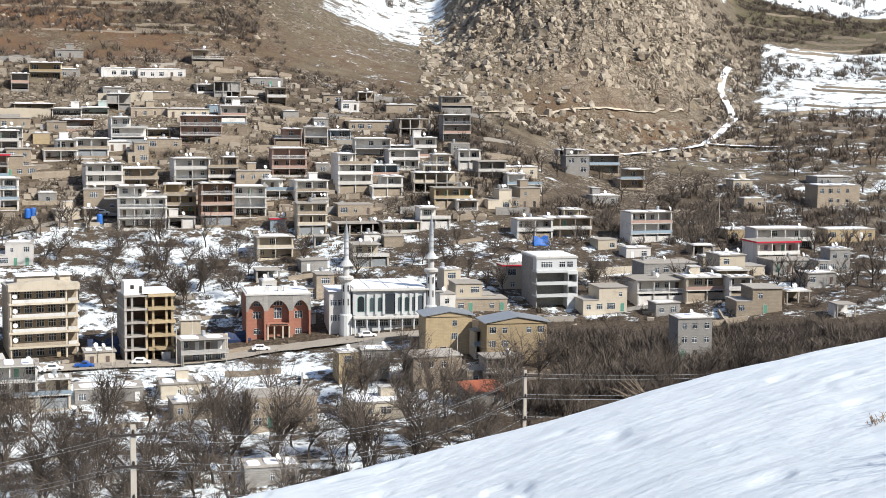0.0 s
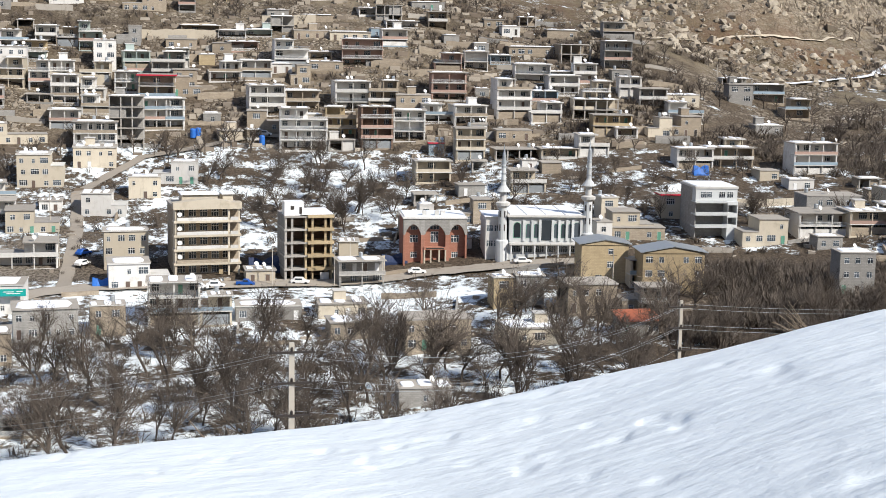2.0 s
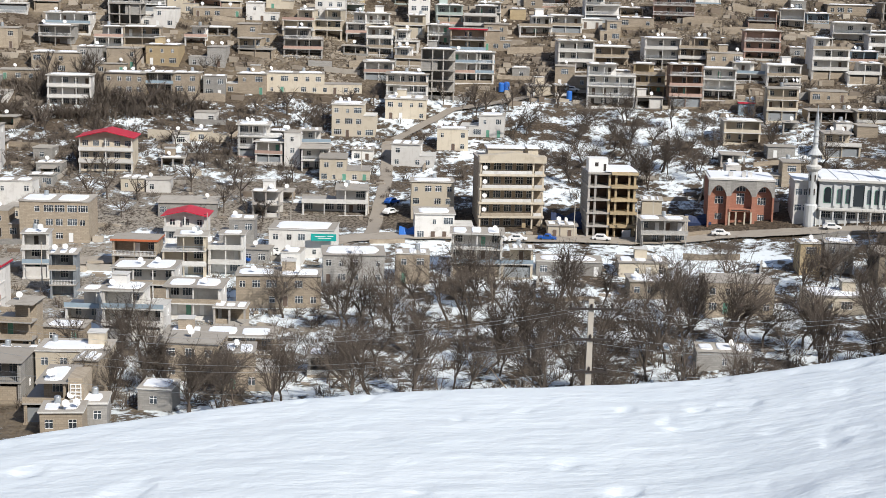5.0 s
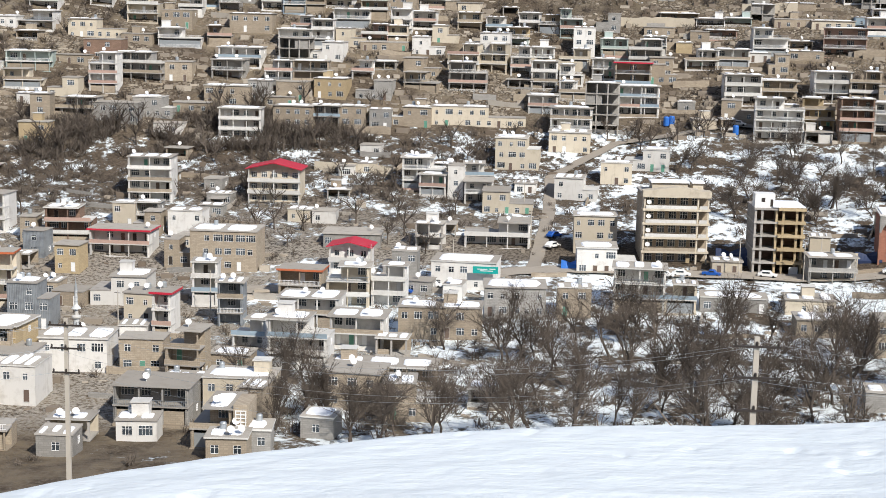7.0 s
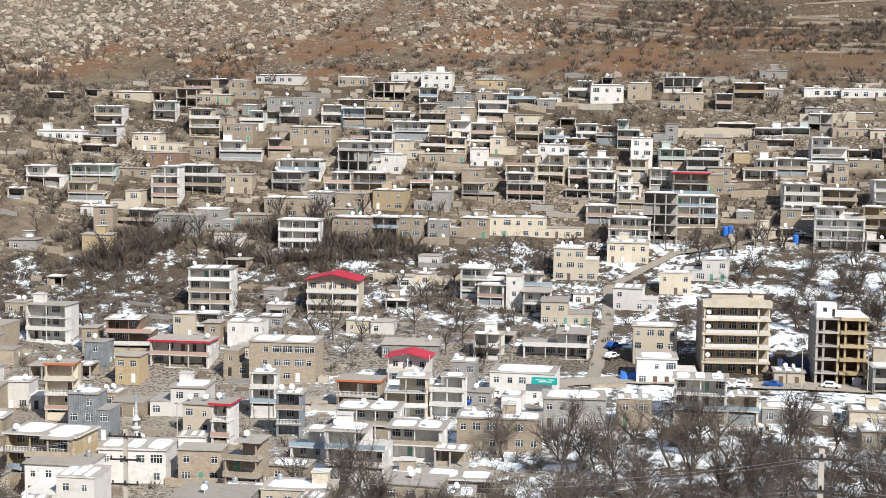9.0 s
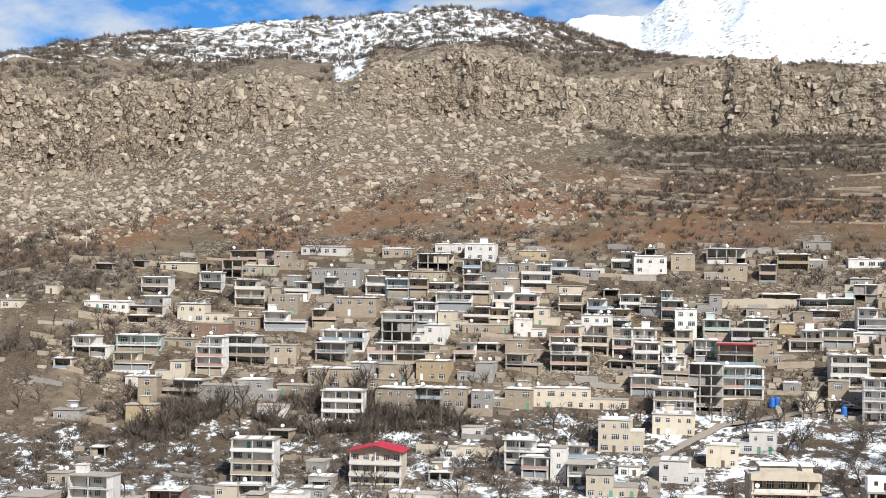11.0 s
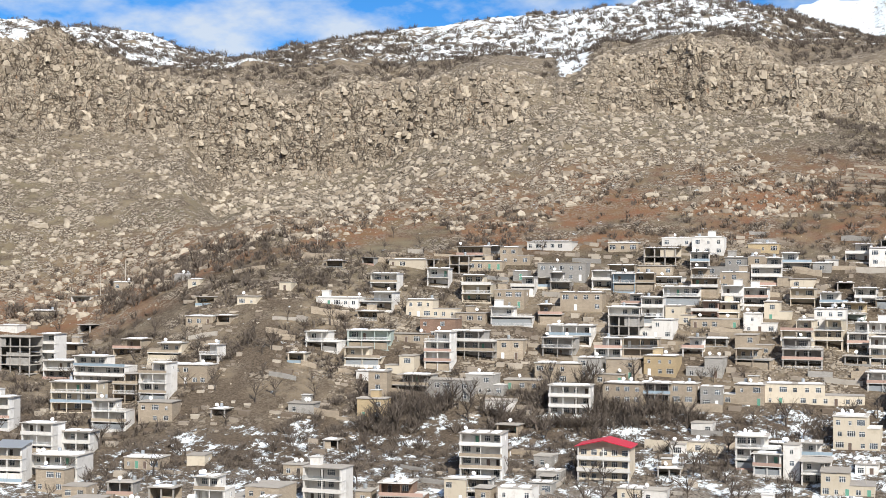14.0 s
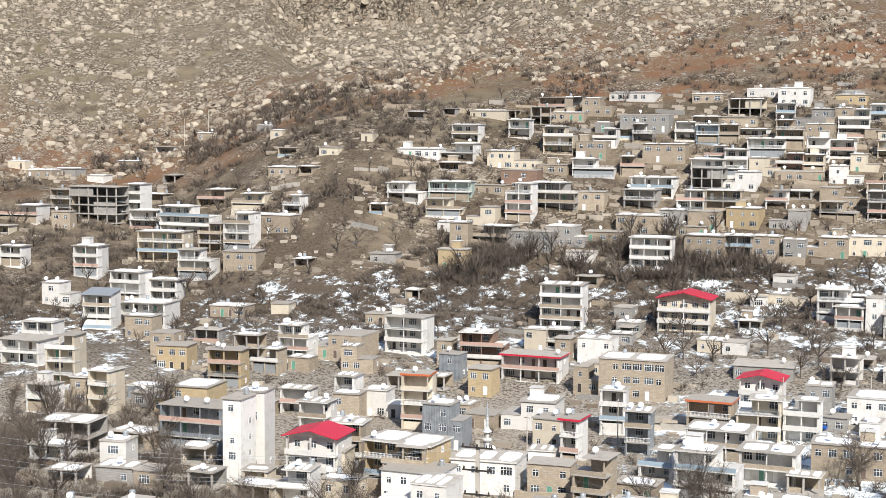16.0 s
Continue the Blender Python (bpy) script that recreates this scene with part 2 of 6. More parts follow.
def stone_material(name="boulder", a=(0.24, 0.20, 0.155), b=(0.45, 0.395, 0.315)):
    g = Graph(name)
    n, m = g.noise(0.7, 5, 0.65), g.noise(4.0, 4, 0.6)
    col = g.mix(g.island(), a, b)
    col = g.mix(g.math("MULTIPLY", g.step(n, 0.5, 0.7), 0.5), col, (0.20, 0.165, 0.125))
    g.bump(m, 0.5, 0.2)
    return g.done(col, 0.95, 0.0, 0.15)


GLASS, SNOW, STONE = glass_material(), snow_material(), stone_material()
CRAG = stone_material("crag_stone", (0.24, 0.20, 0.152), (0.48, 0.415, 0.325))
BARK = bark_material("bark", (0.05, 0.040, 0.033), (0.12, 0.098, 0.082))
TWIG = bark_material("twig", (0.062, 0.050, 0.042), (0.17, 0.142, 0.118))
def rubble_material():
    g = Graph("rubble")
    k = g.island()
    col = g.mix(k, (0.14, 0.105, 0.08), (0.54, 0.48, 0.40))
    return g.done(g.mix(g.math("MULTIPLY", g.noise(3.0, 3), 0.5), col, (0.22, 0.19, 0.15)), 0.95, 0.0, 0.1)


RUBBLE = rubble_material()
EARTH_ROAD = wall_material("trodden_road", (0.38, 0.34, 0.29), (0.24, 0.205, 0.165))
# ---- the lie of the land: heights against the eye along seven bearings (degrees to the left of ahead) ----
REACH = np.array([18, 60, 150, 230, 300, 345, 400, 430, 470, 540, 600, 700, 760, 1000], float)
BEARINGS = np.array([-16, -8, 0, 10, 25, 42, 52], float)
RISE = np.array([
    [-4, -26, -52, -62, -58, -52, -46, -42, -36, -24, -14, 4, 14, 62],
    [-4, -28, -54, -64, -60, -55, -48, -43, -36, -24, -14, 8, 22, 92],
    [-5, -30, -58, -66, -62, -56, -46, -40, -26, -5, 6, 22, 34, 92],
    [-5, -31, -59, -67, -64, -61, -50, -42, -23, 6, 25, 60, 78, 140],
    [-5, -31, -59, -68, -65, -61, -52, -43, -23, 9, 28, 64, 84, 168],
    [-5, -31, -59, -68, -66, -64, -56, -48, -30, 2, 16, 42, 68, 158],
    [-5, -31, -59, -68, -66, -63, -58, -53, -46, -30, -18, 14, 38, 150],
], float)


def value_noise(x, y, seed):
    """Smooth noise of one octave, -1 to 1, on arrays."""
    xi, yi = np.floor(x).astype(np.int64), np.floor(y).astype(np.int64)
    xf, yf = x - xi, y - yi
    u, v = xf * xf * (3 - 2 * xf), yf * yf * (3 - 2 * yf)

    def h(a, b):
        k = (a * 374761393 + b * 668265263 + seed * 974634777) & 0x7FFFFFFF
        k = ((k ^ (k >> 13)) * 1274126177) & 0x7FFFFFFF
        return ((k ^ (k >> 16)) & 0xFFFF) / 32767.5 - 1

    return (h(xi, yi) * (1 - u) + h(xi + 1, yi) * u) * (1 - v) + (h(xi, yi + 1) * (1 - u) + h(xi + 1, yi + 1) * u) * v


def fbm(x, y, size, octaves=4, seed=1, gain=0.5, ridged=False):
    total, amp, norm = 0, 1.0, 0.0
    for i in range(octaves):
        n = value_noise(x / size + 17.3 * i, y / size - 9.1 * i, seed + i)
        total = total + amp * ((1 - 2 * np.abs(n)) if ridged else n)
        norm += amp
        amp, size = amp * gain, size / 2
    return total / norm


def smooth(a, b, v):
    k = np.clip((v - a) / (b - a), 0, 1)
    return k * k * (3 - 2 * k)


def base_height(az, r):
    """Height of the ground against the eye, without its roughness."""
    cols = []
    lr = np.log(np.maximum(r, 1.0))
    for row in RISE:
        v = np.interp(lr, np.log(REACH), row)
        w = np.interp(lr + 0.04, np.log(REACH), row) + np.interp(lr - 0.04, np.log(REACH), row)
        cols.append((v + w) / 3)
    cols = np.stack(cols)
    a = np.clip(az, BEARINGS[0], BEARINGS[-1])
    k = np.clip(np.searchsorted(BEARINGS, a, side="right") - 1, 0, len(BEARINGS) - 2)
    f = (a - BEARINGS[k]) / (BEARINGS[k + 1] - BEARINGS[k])
    f = f * f * (3 - 2 * f)
    ix = np.arange(cols.shape[1])
    return cols[k, ix] * (1 - f) + cols[k + 1, ix] * f


def cliff_edge(az):
    """How far off the foot of the cliff stands: a wavering line with buttresses and hollows."""
    x, y = -735 * np.sin(np.radians(az)), 735 * np.cos(np.radians(az))
    edge = 735 + 20 * fbm(x, y, 90, 3, 31) + np.interp(az, [38, 52], [0, 60])
    return edge - 6.5 * fbm(x, y, 17, 3, 35, 0.6, True) - 2.0 * fbm(x, y, 5, 2, 37)


def cliff(az, r, x, y):
    """The long limestone band above the scree, in steps, with a gap for the gully."""
    high = np.interp(az, [-2, 6, 11, 19, 22, 23.6, 24.7, 27.3, 30.6, 31.8, 32.5, 33.4, 35, 37.3, 39.8, 42, 45.3, 46.6, 48, 50, 60],
                     [0, 0, 25, 27, 18, 15, 24, 30, 20, 6, 2, 10, 21, 22, 36, 34, 38, 16, 21, 38, 44])
    high = high * (1 + 0.25 * fbm(x, y, 22, 3, 33))
    fall = np.interp(r - cliff_edge(az), [0, 4, 7, 12, 15, 160], [0, 0.42, 0.50, 0.93, 1, 0.25])
    return high * fall


def outcrop(az, r, x, y):
    """The steep rock spur that comes down towards the houses."""
    high = 68 * smooth(-11.8, -5.8, az) * smooth(1.0, -4.8, az)
    start = 565 + 1.1 * (az + 5.5) ** 2
    return high * np.interp(r - start, [0, 60, 130, 190, 420], [0, 0.42, 0.92, 1, 0.0]) * (1 + 0.12 * fbm(x, y, 40, 3, 41))


def height(x, y, rough=True):
    """World height of the ground at x, y (arrays)."""
    x, y = np.asarray(x, float), np.asarray(y, float)
    shape = x.shape
    x, y = x.ravel(), y.ravel()
    r = np.hypot(x, y) + 1e-6
    az = np.degrees(np.arctan2(-x, y))
    z = base_height(az, np.minimum(r, 1000.0))
    # beyond the first ridge the land drops away, then the far ranges stand up
    ridge = np.interp(az, [-20, 0, 10, 13, 16.2, 20.4, 22.5, 23.6, 25.6, 29.3, 31.3, 33.4, 37.3, 39.5, 41.5, 43.5, 44.8, 46, 47.8, 50, 60],
                      [0, 10, -4, -11, -14, -17, -7, -2, 2, 8, 10, 11, 0, -7, -15, -23, -27, -19, -1, 2, 10])
    z = z + ridge * smooth(820, 1000, r)
    foot = np.interp(az, [8, 13, 16, 20, 23.4, 28, 30.8, 32.3, 33.4, 37.2, 39, 40.8, 42, 45.3, 46.6, 50, 58], [0, -3, -3, -6, -1, 1, 7, 13, 10, 3, -7, -13, -15, -16, 8, 14, 14])
    z = z + foot * smooth(610, 730, r) * smooth(960, 770, r)
    z = z - 120 * smooth(1010, 1500, r)
    z = z + cliff(az, r, x, y) + outcrop(az, r, x, y)
    far = np.interp(az, [-60, -25, -12, 2, 9, 12, 13.5, 14.3, 15.4, 16.6, 17.6, 18.6, 19.6, 20.6, 23.5, 25, 27, 30, 60, 90], [250, 250, 330, 430, 530, 556, 515, 499, 528, 548, 536, 547, 521, 474, 455, 445, 390, 330, 330, 300])
    k = smooth(1900, 2900, r)
    z = z * (1 - k) + far * k
    # bank of snow underfoot: the crest falls away to the left
    near = smooth(60, 14, r)
    crest = sum(np.interp(az + k, [-40, -17, -13.3, -9, -2.6, 7, 15, 25, 35, 60], [-1.0, -2.58, -2.88, -3.26, -3.92, -4.68, -4.90, -5.12, -5.42, -6.4]) for k in (-4, -3, -2, -1, 0, 1, 2, 3, 4)) / 9
    lift = np.interp(r, [3, 8, 17], [0, 0.62, 1.0])
    z_bank = np.where(r < 17, -1.7 + (crest + 1.7) * lift, crest + np.interp(r, [17, 26, 60], [0, -5.4, -27]))
    z = z * (1 - near) + z_bank * near
    # behind the camera the slope goes on upwards
    back = smooth(75, 140, np.abs(az - 15))
    z = z * (1 - back) + back * (-1.7 + 0.35 * r * smooth(4, 60, r))
    if rough:
        mid = smooth(60, 200, r)
        rocky = rockiness(az, r, x, y)
        z = z + mid * (1.1 * fbm(x, y, 38, 4, 3) + 0.25 * fbm(x, y, 6, 2, 8))
        z = z + rocky * (9.0 * fbm(x, y, 26, 5, 11, 0.62, True) + 3.0 * fbm(x, y, 6, 3, 15, 0.65, True) - 3)
        z = z + smooth(780, 900, r) * (5 * fbm(x, y, 90, 4, 21) + 2.2 * fbm(x, y, 16, 3, 23, 0.5, True))
        z = z + smooth(1900, 2600, r) * 75 * (fbm(x, y, 420, 6, 25, 0.46, True) - 0.3)
        z = z + (1 - mid) * (0.04 * fbm(x, y, 3.4, 3, 51) + 0.022 * fbm(x * 0.8 + y * 0.3, y - 0.3 * x, 0.9, 3, 55, 0.55) - 0.035 * smooth(0.45, 0.75, fbm(x, y, 0.55, 2, 57)))
        for a0, r0, dz in ((5.6, 8.2, 0.09), (5.2, 8.6, -0.10), (3.0, 10.5, 0.06), (9.5, 9.5, -0.05)):
            px, py = polar(a0, r0)
            z = z + dz * np.exp(-((x - px) ** 2 + (y - py) ** 2) / 0.05)
    return (z + EYE.z).reshape(shape)


def rockiness(az, r, x, y):
    """Where bare rock stands: the cliff band and the spur."""
    edge = cliff_edge(az)
    band = smooth(-10, 3, r - edge) * smooth(48, 18, r - edge) * np.interp(az, [4, 9, 30, 31.6, 33.2, 35], [0, 1, 1, 0.1, 0.3, 1])
    start = 565 + 1.1 * (az + 5.5) ** 2
    spur = smooth(0, 60, r - start) * smooth(330, 200, r - start) * np.interp(az, [-10.4, -8.6, -1.6, 0.4], [0, 1, 1, 0])
    return np.clip(band + spur, 0, 1)


def ground_at(x, y):
    return float(height(np.array([x]), np.array([y]))[0])


def polar(az, r):
    return -r * math.sin(radians(az)), r * math.cos(radians(az))
# ---- the ground: one sheet from underfoot to the far ranges ----
def ground_sheet():
    az = np.concatenate([np.arange(-180, -30, 5.0), np.arange(-30, -18, 0.6), np.arange(-18, 59, 0.11), np.arange(59, 75, 0.8), np.arange(75, 180, 5.0)])
    r = np.concatenate([[0.6], np.linspace(1.5, 4.9, 12), np.linspace(5, 18, 112), np.linspace(18.4, 60, 50), np.linspace(62, 300, 90), np.linspace(302.5, 560, 104), np.linspace(562, 700, 66), np.linspace(700.8, 815, 150), np.linspace(816.5, 862, 26),
                        np.linspace(865, 1120, 56), np.linspace(1150, 1900, 12), np.linspace(1960, 3200, 56), [3600, 4600]])
    A, Rr = np.meshgrid(az, r, indexing="ij")
    x, y = -Rr * np.sin(np.radians(A)), Rr * np.cos(np.radians(A))
    z = height(x, y)
    na, nr = A.shape
    verts = np.stack([x, y, z], -1).reshape(-1, 3)
    i, j = np.meshgrid(np.arange(na), np.arange(nr - 1), indexing="ij")
    i2 = (i + 1) % na
    quads = np.stack([i * nr + j, i * nr + j + 1, i2 * nr + j + 1, i2 * nr + j], -1).reshape(-1, 4)[:, ::-1]
    me = bpy.data.meshes.new("ground")
    me.vertices.add(len(verts)), me.loops.add(quads.size), me.polygons.add(len(quads))
    me.vertices.foreach_set("co", verts.ravel())
    me.loops.foreach_set("vertex_index", quads.ravel().astype(np.int32))
    me.polygons.foreach_set("loop_start", np.arange(0, quads.size, 4, dtype=np.int32))
    me.polygons.foreach_set("use_smooth", np.ones(len(quads), bool))
    me.update(calc_edges=True)
    a, rr, xx, yy = A.ravel(), Rr.ravel(), x.ravel(), y.ravel()
    rock = rockiness(a, rr, xx, yy)
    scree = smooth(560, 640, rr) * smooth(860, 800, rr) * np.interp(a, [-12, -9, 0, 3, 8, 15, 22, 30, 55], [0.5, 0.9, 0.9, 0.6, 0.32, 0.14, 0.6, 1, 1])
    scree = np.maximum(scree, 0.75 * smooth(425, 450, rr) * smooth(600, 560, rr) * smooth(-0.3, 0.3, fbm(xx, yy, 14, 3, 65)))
    red = smooth(535, 560, rr) * smooth(690, 600, rr) * np.interp(a, [-12, -9, 0, 6, 14, 24, 40, 55], [0.45, 0.5, 0.25, 0.3, 0.75, 1.15, 1.0, 0.8])
    garden = smooth(470, 420, rr) * smooth(40, 90, rr) * (1 - smooth(345, 330, rr) * np.interp(a, [20, 26], [0, 0.75]))
    garden = np.maximum(garden, 0.75 * smooth(545, 600, rr) * smooth(770, 720, rr) * np.interp(a, [4, 8, 21, 27], [0, 1.35, 1.35, 0]))
    garden = np.maximum(garden, 0.9 * smooth(430, 450, rr) * smooth(600, 560, rr) * smooth(-0.25, 0.25, fbm(xx, yy, 22, 3, 63)))
    yard = smooth(225, 240, rr) * smooth(425, 330, rr) * np.interp(a, [18, 25], [0, 1])
    grass = 0.6 * smooth(470, 600, rr) * smooth(860, 700, rr) * (0.5 + 0.5 * fbm(xx, yy, 60, 3, 61))
    valley = smooth(60, 90, rr) * smooth(360, 335, rr) * np.interp(a, [-20, -6, 2, 30, 36, 46], [0.33, 0.37, 0.515, 0.525, 0.38, 0.34])
    shelf = smooth(340, 360, rr) * smooth(462, 430, rr) * np.interp(a, [-20, -8, 2, 8, 18, 24, 40, 50], [0.455, 0.47, 0.475, 0.51, 0.495, 0.47, 0.47, 0.45])
    slope = smooth(415, 450, rr) * smooth(800, 700, rr) * np.interp(a, [-20, -10.5, -9, 0, 2, 4.5, 6.5, 60], [0.45, 0.45, 0.40, 0.38, 0.42, 0.41, 0.375, 0.37])
    gully = smooth(620, 700, rr) * np.interp(a, [-2.4, -0.6, 3, 4.8, 6], [0, 0.53, 0.56, 0.47, 0])
    gully = np.maximum(gully, smooth(745, 775, rr) * np.interp(a, [30.3, 31.3, 32.2, 33.4], [0, 0.57, 0.56, 0]))
    upland = smooth(760, 860, rr) * smooth(1700, 1300, rr) * np.interp(a, [-20, -10, 0, 5, 14, 22, 27, 36, 42, 50, 60], [0.60, 0.60, 0.56, 0.5, 0.42, 0.44, 0.53, 0.52, 0.46, 0.53, 0.50])
    fields = smooth(585, 640, rr) * smooth(805, 785, rr) * np.interp(a, [-20, -12, -11], [0.56, 0.54, 0])
    meadow = smooth(-10.2, -11.2, a) * smooth(785, 805, rr) * smooth(900, 872, rr)
    upland = upland * (1 - 0.8 * meadow)
    grass = np.maximum(grass, 0.9 * meadow)
    far = smooth(1800, 2200, rr) * (0.56 + 0.05 * fbm(xx, yy, 160, 4, 67))
    snow = np.maximum.reduce([smooth(64, 40, rr) * 1.3, valley, shelf, slope, gully, upland, fields, far]) * (1 - 0.55 * rock)
    for name, v in (("rock", rock), ("scree", scree), ("red", red), ("garden", garden), ("grass", grass), ("yard", yard), ("snow", snow)):
        me.attributes.new(name, "FLOAT", "POINT").data.foreach_set("value", np.clip(v, 0, 2).astype(np.float32))
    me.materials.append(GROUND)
    ob = new("ground", me)
    return tagged(ob, "snow-patched earth, scree and rocky mountainside", "ground", kind="structure")


ground_sheet()
# ---- building helpers ----
def mesh_of(name, boxes, mats, smooth_shade=False):
    """One mesh of boxes (x0, x1, y0, y1, z0, z1[, material slot])."""
    vs, fs, ms = [], [], []
    for b in boxes:
        x0, x1, y0, y1, z0, z1 = b[:6]
        k = len(vs)
        vs += [(x0, y0, z0), (x1, y0, z0), (x1, y1, z0), (x0, y1, z0), (x0, y0, z1), (x1, y0, z1), (x1, y1, z1), (x0, y1, z1)]
        fs += [(k, k + 3, k + 2, k + 1), (k + 4, k + 5, k + 6, k + 7), (k, k + 1, k + 5, k + 4), (k + 1, k + 2, k + 6, k + 5), (k + 2, k + 3, k + 7, k + 6), (k + 3, k, k + 4, k + 7)]
        ms += [b[6] if len(b) > 6 else 0] * 6
    me = bpy.data.meshes.new(name)
    me.from_pydata(vs, [], fs)
    me.polygons.foreach_set("material_index", ms)
    for m in mats:
        me.materials.append(m)
    return me


def child(name, me, parent, label="", at=(0, 0, 0)):
    ob = new(name, me)
    ob.parent = parent
    ob.location = at
    if label:
        ob["label"] = label
    return ob


def bm_mesh(name, bm, *mats):
    me = bpy.data.meshes.new(name)
    bm.to_mesh(me)
    bm.free()
    for m in mats:
        me.materials.append(m)
    return me


def tube(bm, a, b, r0, r1, sides=6):
    a, b = Vector(a), Vector(b)
    d = (b - a).normalized()
    u = d.orthogonal().normalized()
    v = d.cross(u)
    ring = [[bm.verts.new(p + (u * math.cos(2 * math.pi * i / sides) + v * math.sin(2 * math.pi * i / sides)) * r) for i in range(sides)] for p, r in ((a, r0), (b, r1))]
    for i in range(sides):
        bm.faces.new((ring[0][i], ring[0][(i + 1) % sides], ring[1][(i + 1) % sides], ring[1][i]))
    bm.faces.new(ring[1])
    bm.faces.new(ring[0][::-1])


def lathe(bm, profile, sides=16):
    rings = [[bm.verts.new((r * math.cos(2 * math.pi * i / sides), r * math.sin(2 * math.pi * i / sides), z)) for i in range(sides)] for r, z in profile]
    for p, q in zip(rings, rings[1:]):
        for i in range(sides):
            bm.faces.new((p[i], p[(i + 1) % sides], q[(i + 1) % sides], q[i]))
    bm.faces.new(rings[-1])
    bm.faces.new(rings[0][::-1])


def window_mesh(w, h, panes):
    """A casement: one frame with its panes set back."""
    bm = bmesh.new()
    rows = (0.0, h * 0.68, h)
    grid = [[bm.verts.new((-w / 2 + w * i / panes, -0.06, z)) for i in range(panes + 1)] for z in rows]
    cells = [bm.faces.new((grid[j][i], grid[j][i + 1], grid[j + 1][i + 1], grid[j + 1][i])) for j in range(2) for i in range(panes)]
    rim = [e for e in bm.edges if e.is_boundary]
    back = bmesh.ops.extrude_edge_only(bm, edges=rim)["geom"]
    bmesh.ops.translate(bm, verts=[v for v in back if isinstance(v, bmesh.types.BMVert)], vec=(0, 0.12, 0))
    bmesh.ops.inset_individual(bm, faces=cells, thickness=0.055, depth=0.0)
    for f in cells:
        f.material_index = 1
    bmesh.ops.translate(bm, verts=list({v for f in cells for v in f.verts}), vec=(0, 0.05, 0))
    bmesh.ops.recalc_face_normals(bm, faces=bm.faces)
    return bm_mesh("window", bm, WHITE_PAINT, GLASS)


WINDOWS = [window_mesh(1.1, 1.25, 2), window_mesh(1.5, 1.4, 3), window_mesh(0.8, 1.1, 2), window_mesh(2.1, 1.5, 4)]
DOORS = []
for paint in (DOOR, DOOR, DARK_IRON, GREEN_PAINT, WHITE_PAINT):
    bm = bmesh.new()
    bmesh.ops.create_cube(bm, size=1, matrix=Matrix.Translation((0, -0.02, 1.05)) @ Matrix.Diagonal((1.0, 0.12, 2.1, 1)))
    front = [f for f in bm.faces if f.normal.y < -0.9]
    bmesh.ops.inset_individual(bm, faces=front, thickness=0.08, depth=-0.04)
    for f in bm.faces:
        f.material_index = 1
    front[0].material_index = 0
    DOORS.append(bm_mesh("door", bm, paint, TRIM))


def dish_mesh():
    bm = bmesh.new()
    prof = [(0.0, 0.0), (0.25, 0.035), (0.44, 0.1), (0.56, 0.18)]
    rings = []
    for r, d in prof[1:]:
        rings.append([bm.verts.new((r * math.cos(a * math.pi / 6), -d - 0.12, r * math.sin(a * math.pi / 6) + 0.85)) for a in range(12)])
    c = bm.verts.new((0, -0.12, 0.85))
    for i in range(12):
        bm.faces.new((c, rings[0][i], rings[0][(i + 1) % 12]))
        for p, q in zip(rings, rings[1:]):
            bm.faces.new((p[i], q[i], q[(i + 1) % 12], p[(i + 1) % 12]))
    tube(bm, (0, 0, 0), (0, -0.1, 0.85), 0.04, 0.04, 5)
    tube(bm, (0, -0.3, 0.4), (0, -0.75, 0.85), 0.02, 0.02, 4)
    bmesh.ops.rotate(bm, verts=bm.verts, cent=(0, 0, 0.85), matrix=Matrix.Rotation(radians(-28), 3, "X"))
    return bm_mesh("satellite_dish", bm, WHITE_PAINT)


DISH = dish_mesh()


def tank_mesh():
    bm = bmesh.new()
    lathe(bm, [(0.42, 0), (0.5, 0.08), (0.5, 1.0), (0.42, 1.12), (0.12, 1.2)], 14)
    return bm_mesh("water_tank", bm, GREY_TIN)


TANK = tank_mesh()
WORDS = {"W": "whitewashed", "C": "cream-plastered", "S": "tan stone", "G": "grey block", "P": "pink-plastered", "Y": "yellow brick", "B": "brown brick", "T": "pale green", "U": "pale blue", "M": "tin-clad grey"}
FACES = {"g": "railed galleries", "w": "framed windows", "o": "unfinished open bays"}
ROOFS = {"s": "snowy flat roof", "k": "flat mud roof", "r": "red roof edge", "O": "orange tin roof", "f": "orange roof edge", "m": "grey tin roof"}
COUNT = ["", "one-storey", "two-storey", "three-storey", "four-storey", "five-storey"]
BUILT = []
rng = random.Random(7)


def standing(az, r, turn):
    """The pose of a building whose front stands at that bearing and reach."""
    x, y = polar(az, r)
    return Matrix.Translation((x, y, float(height(np.array([x]), np.array([y]), False)[0]))) @ Matrix.Rotation(radians(turn), 4, "Z")


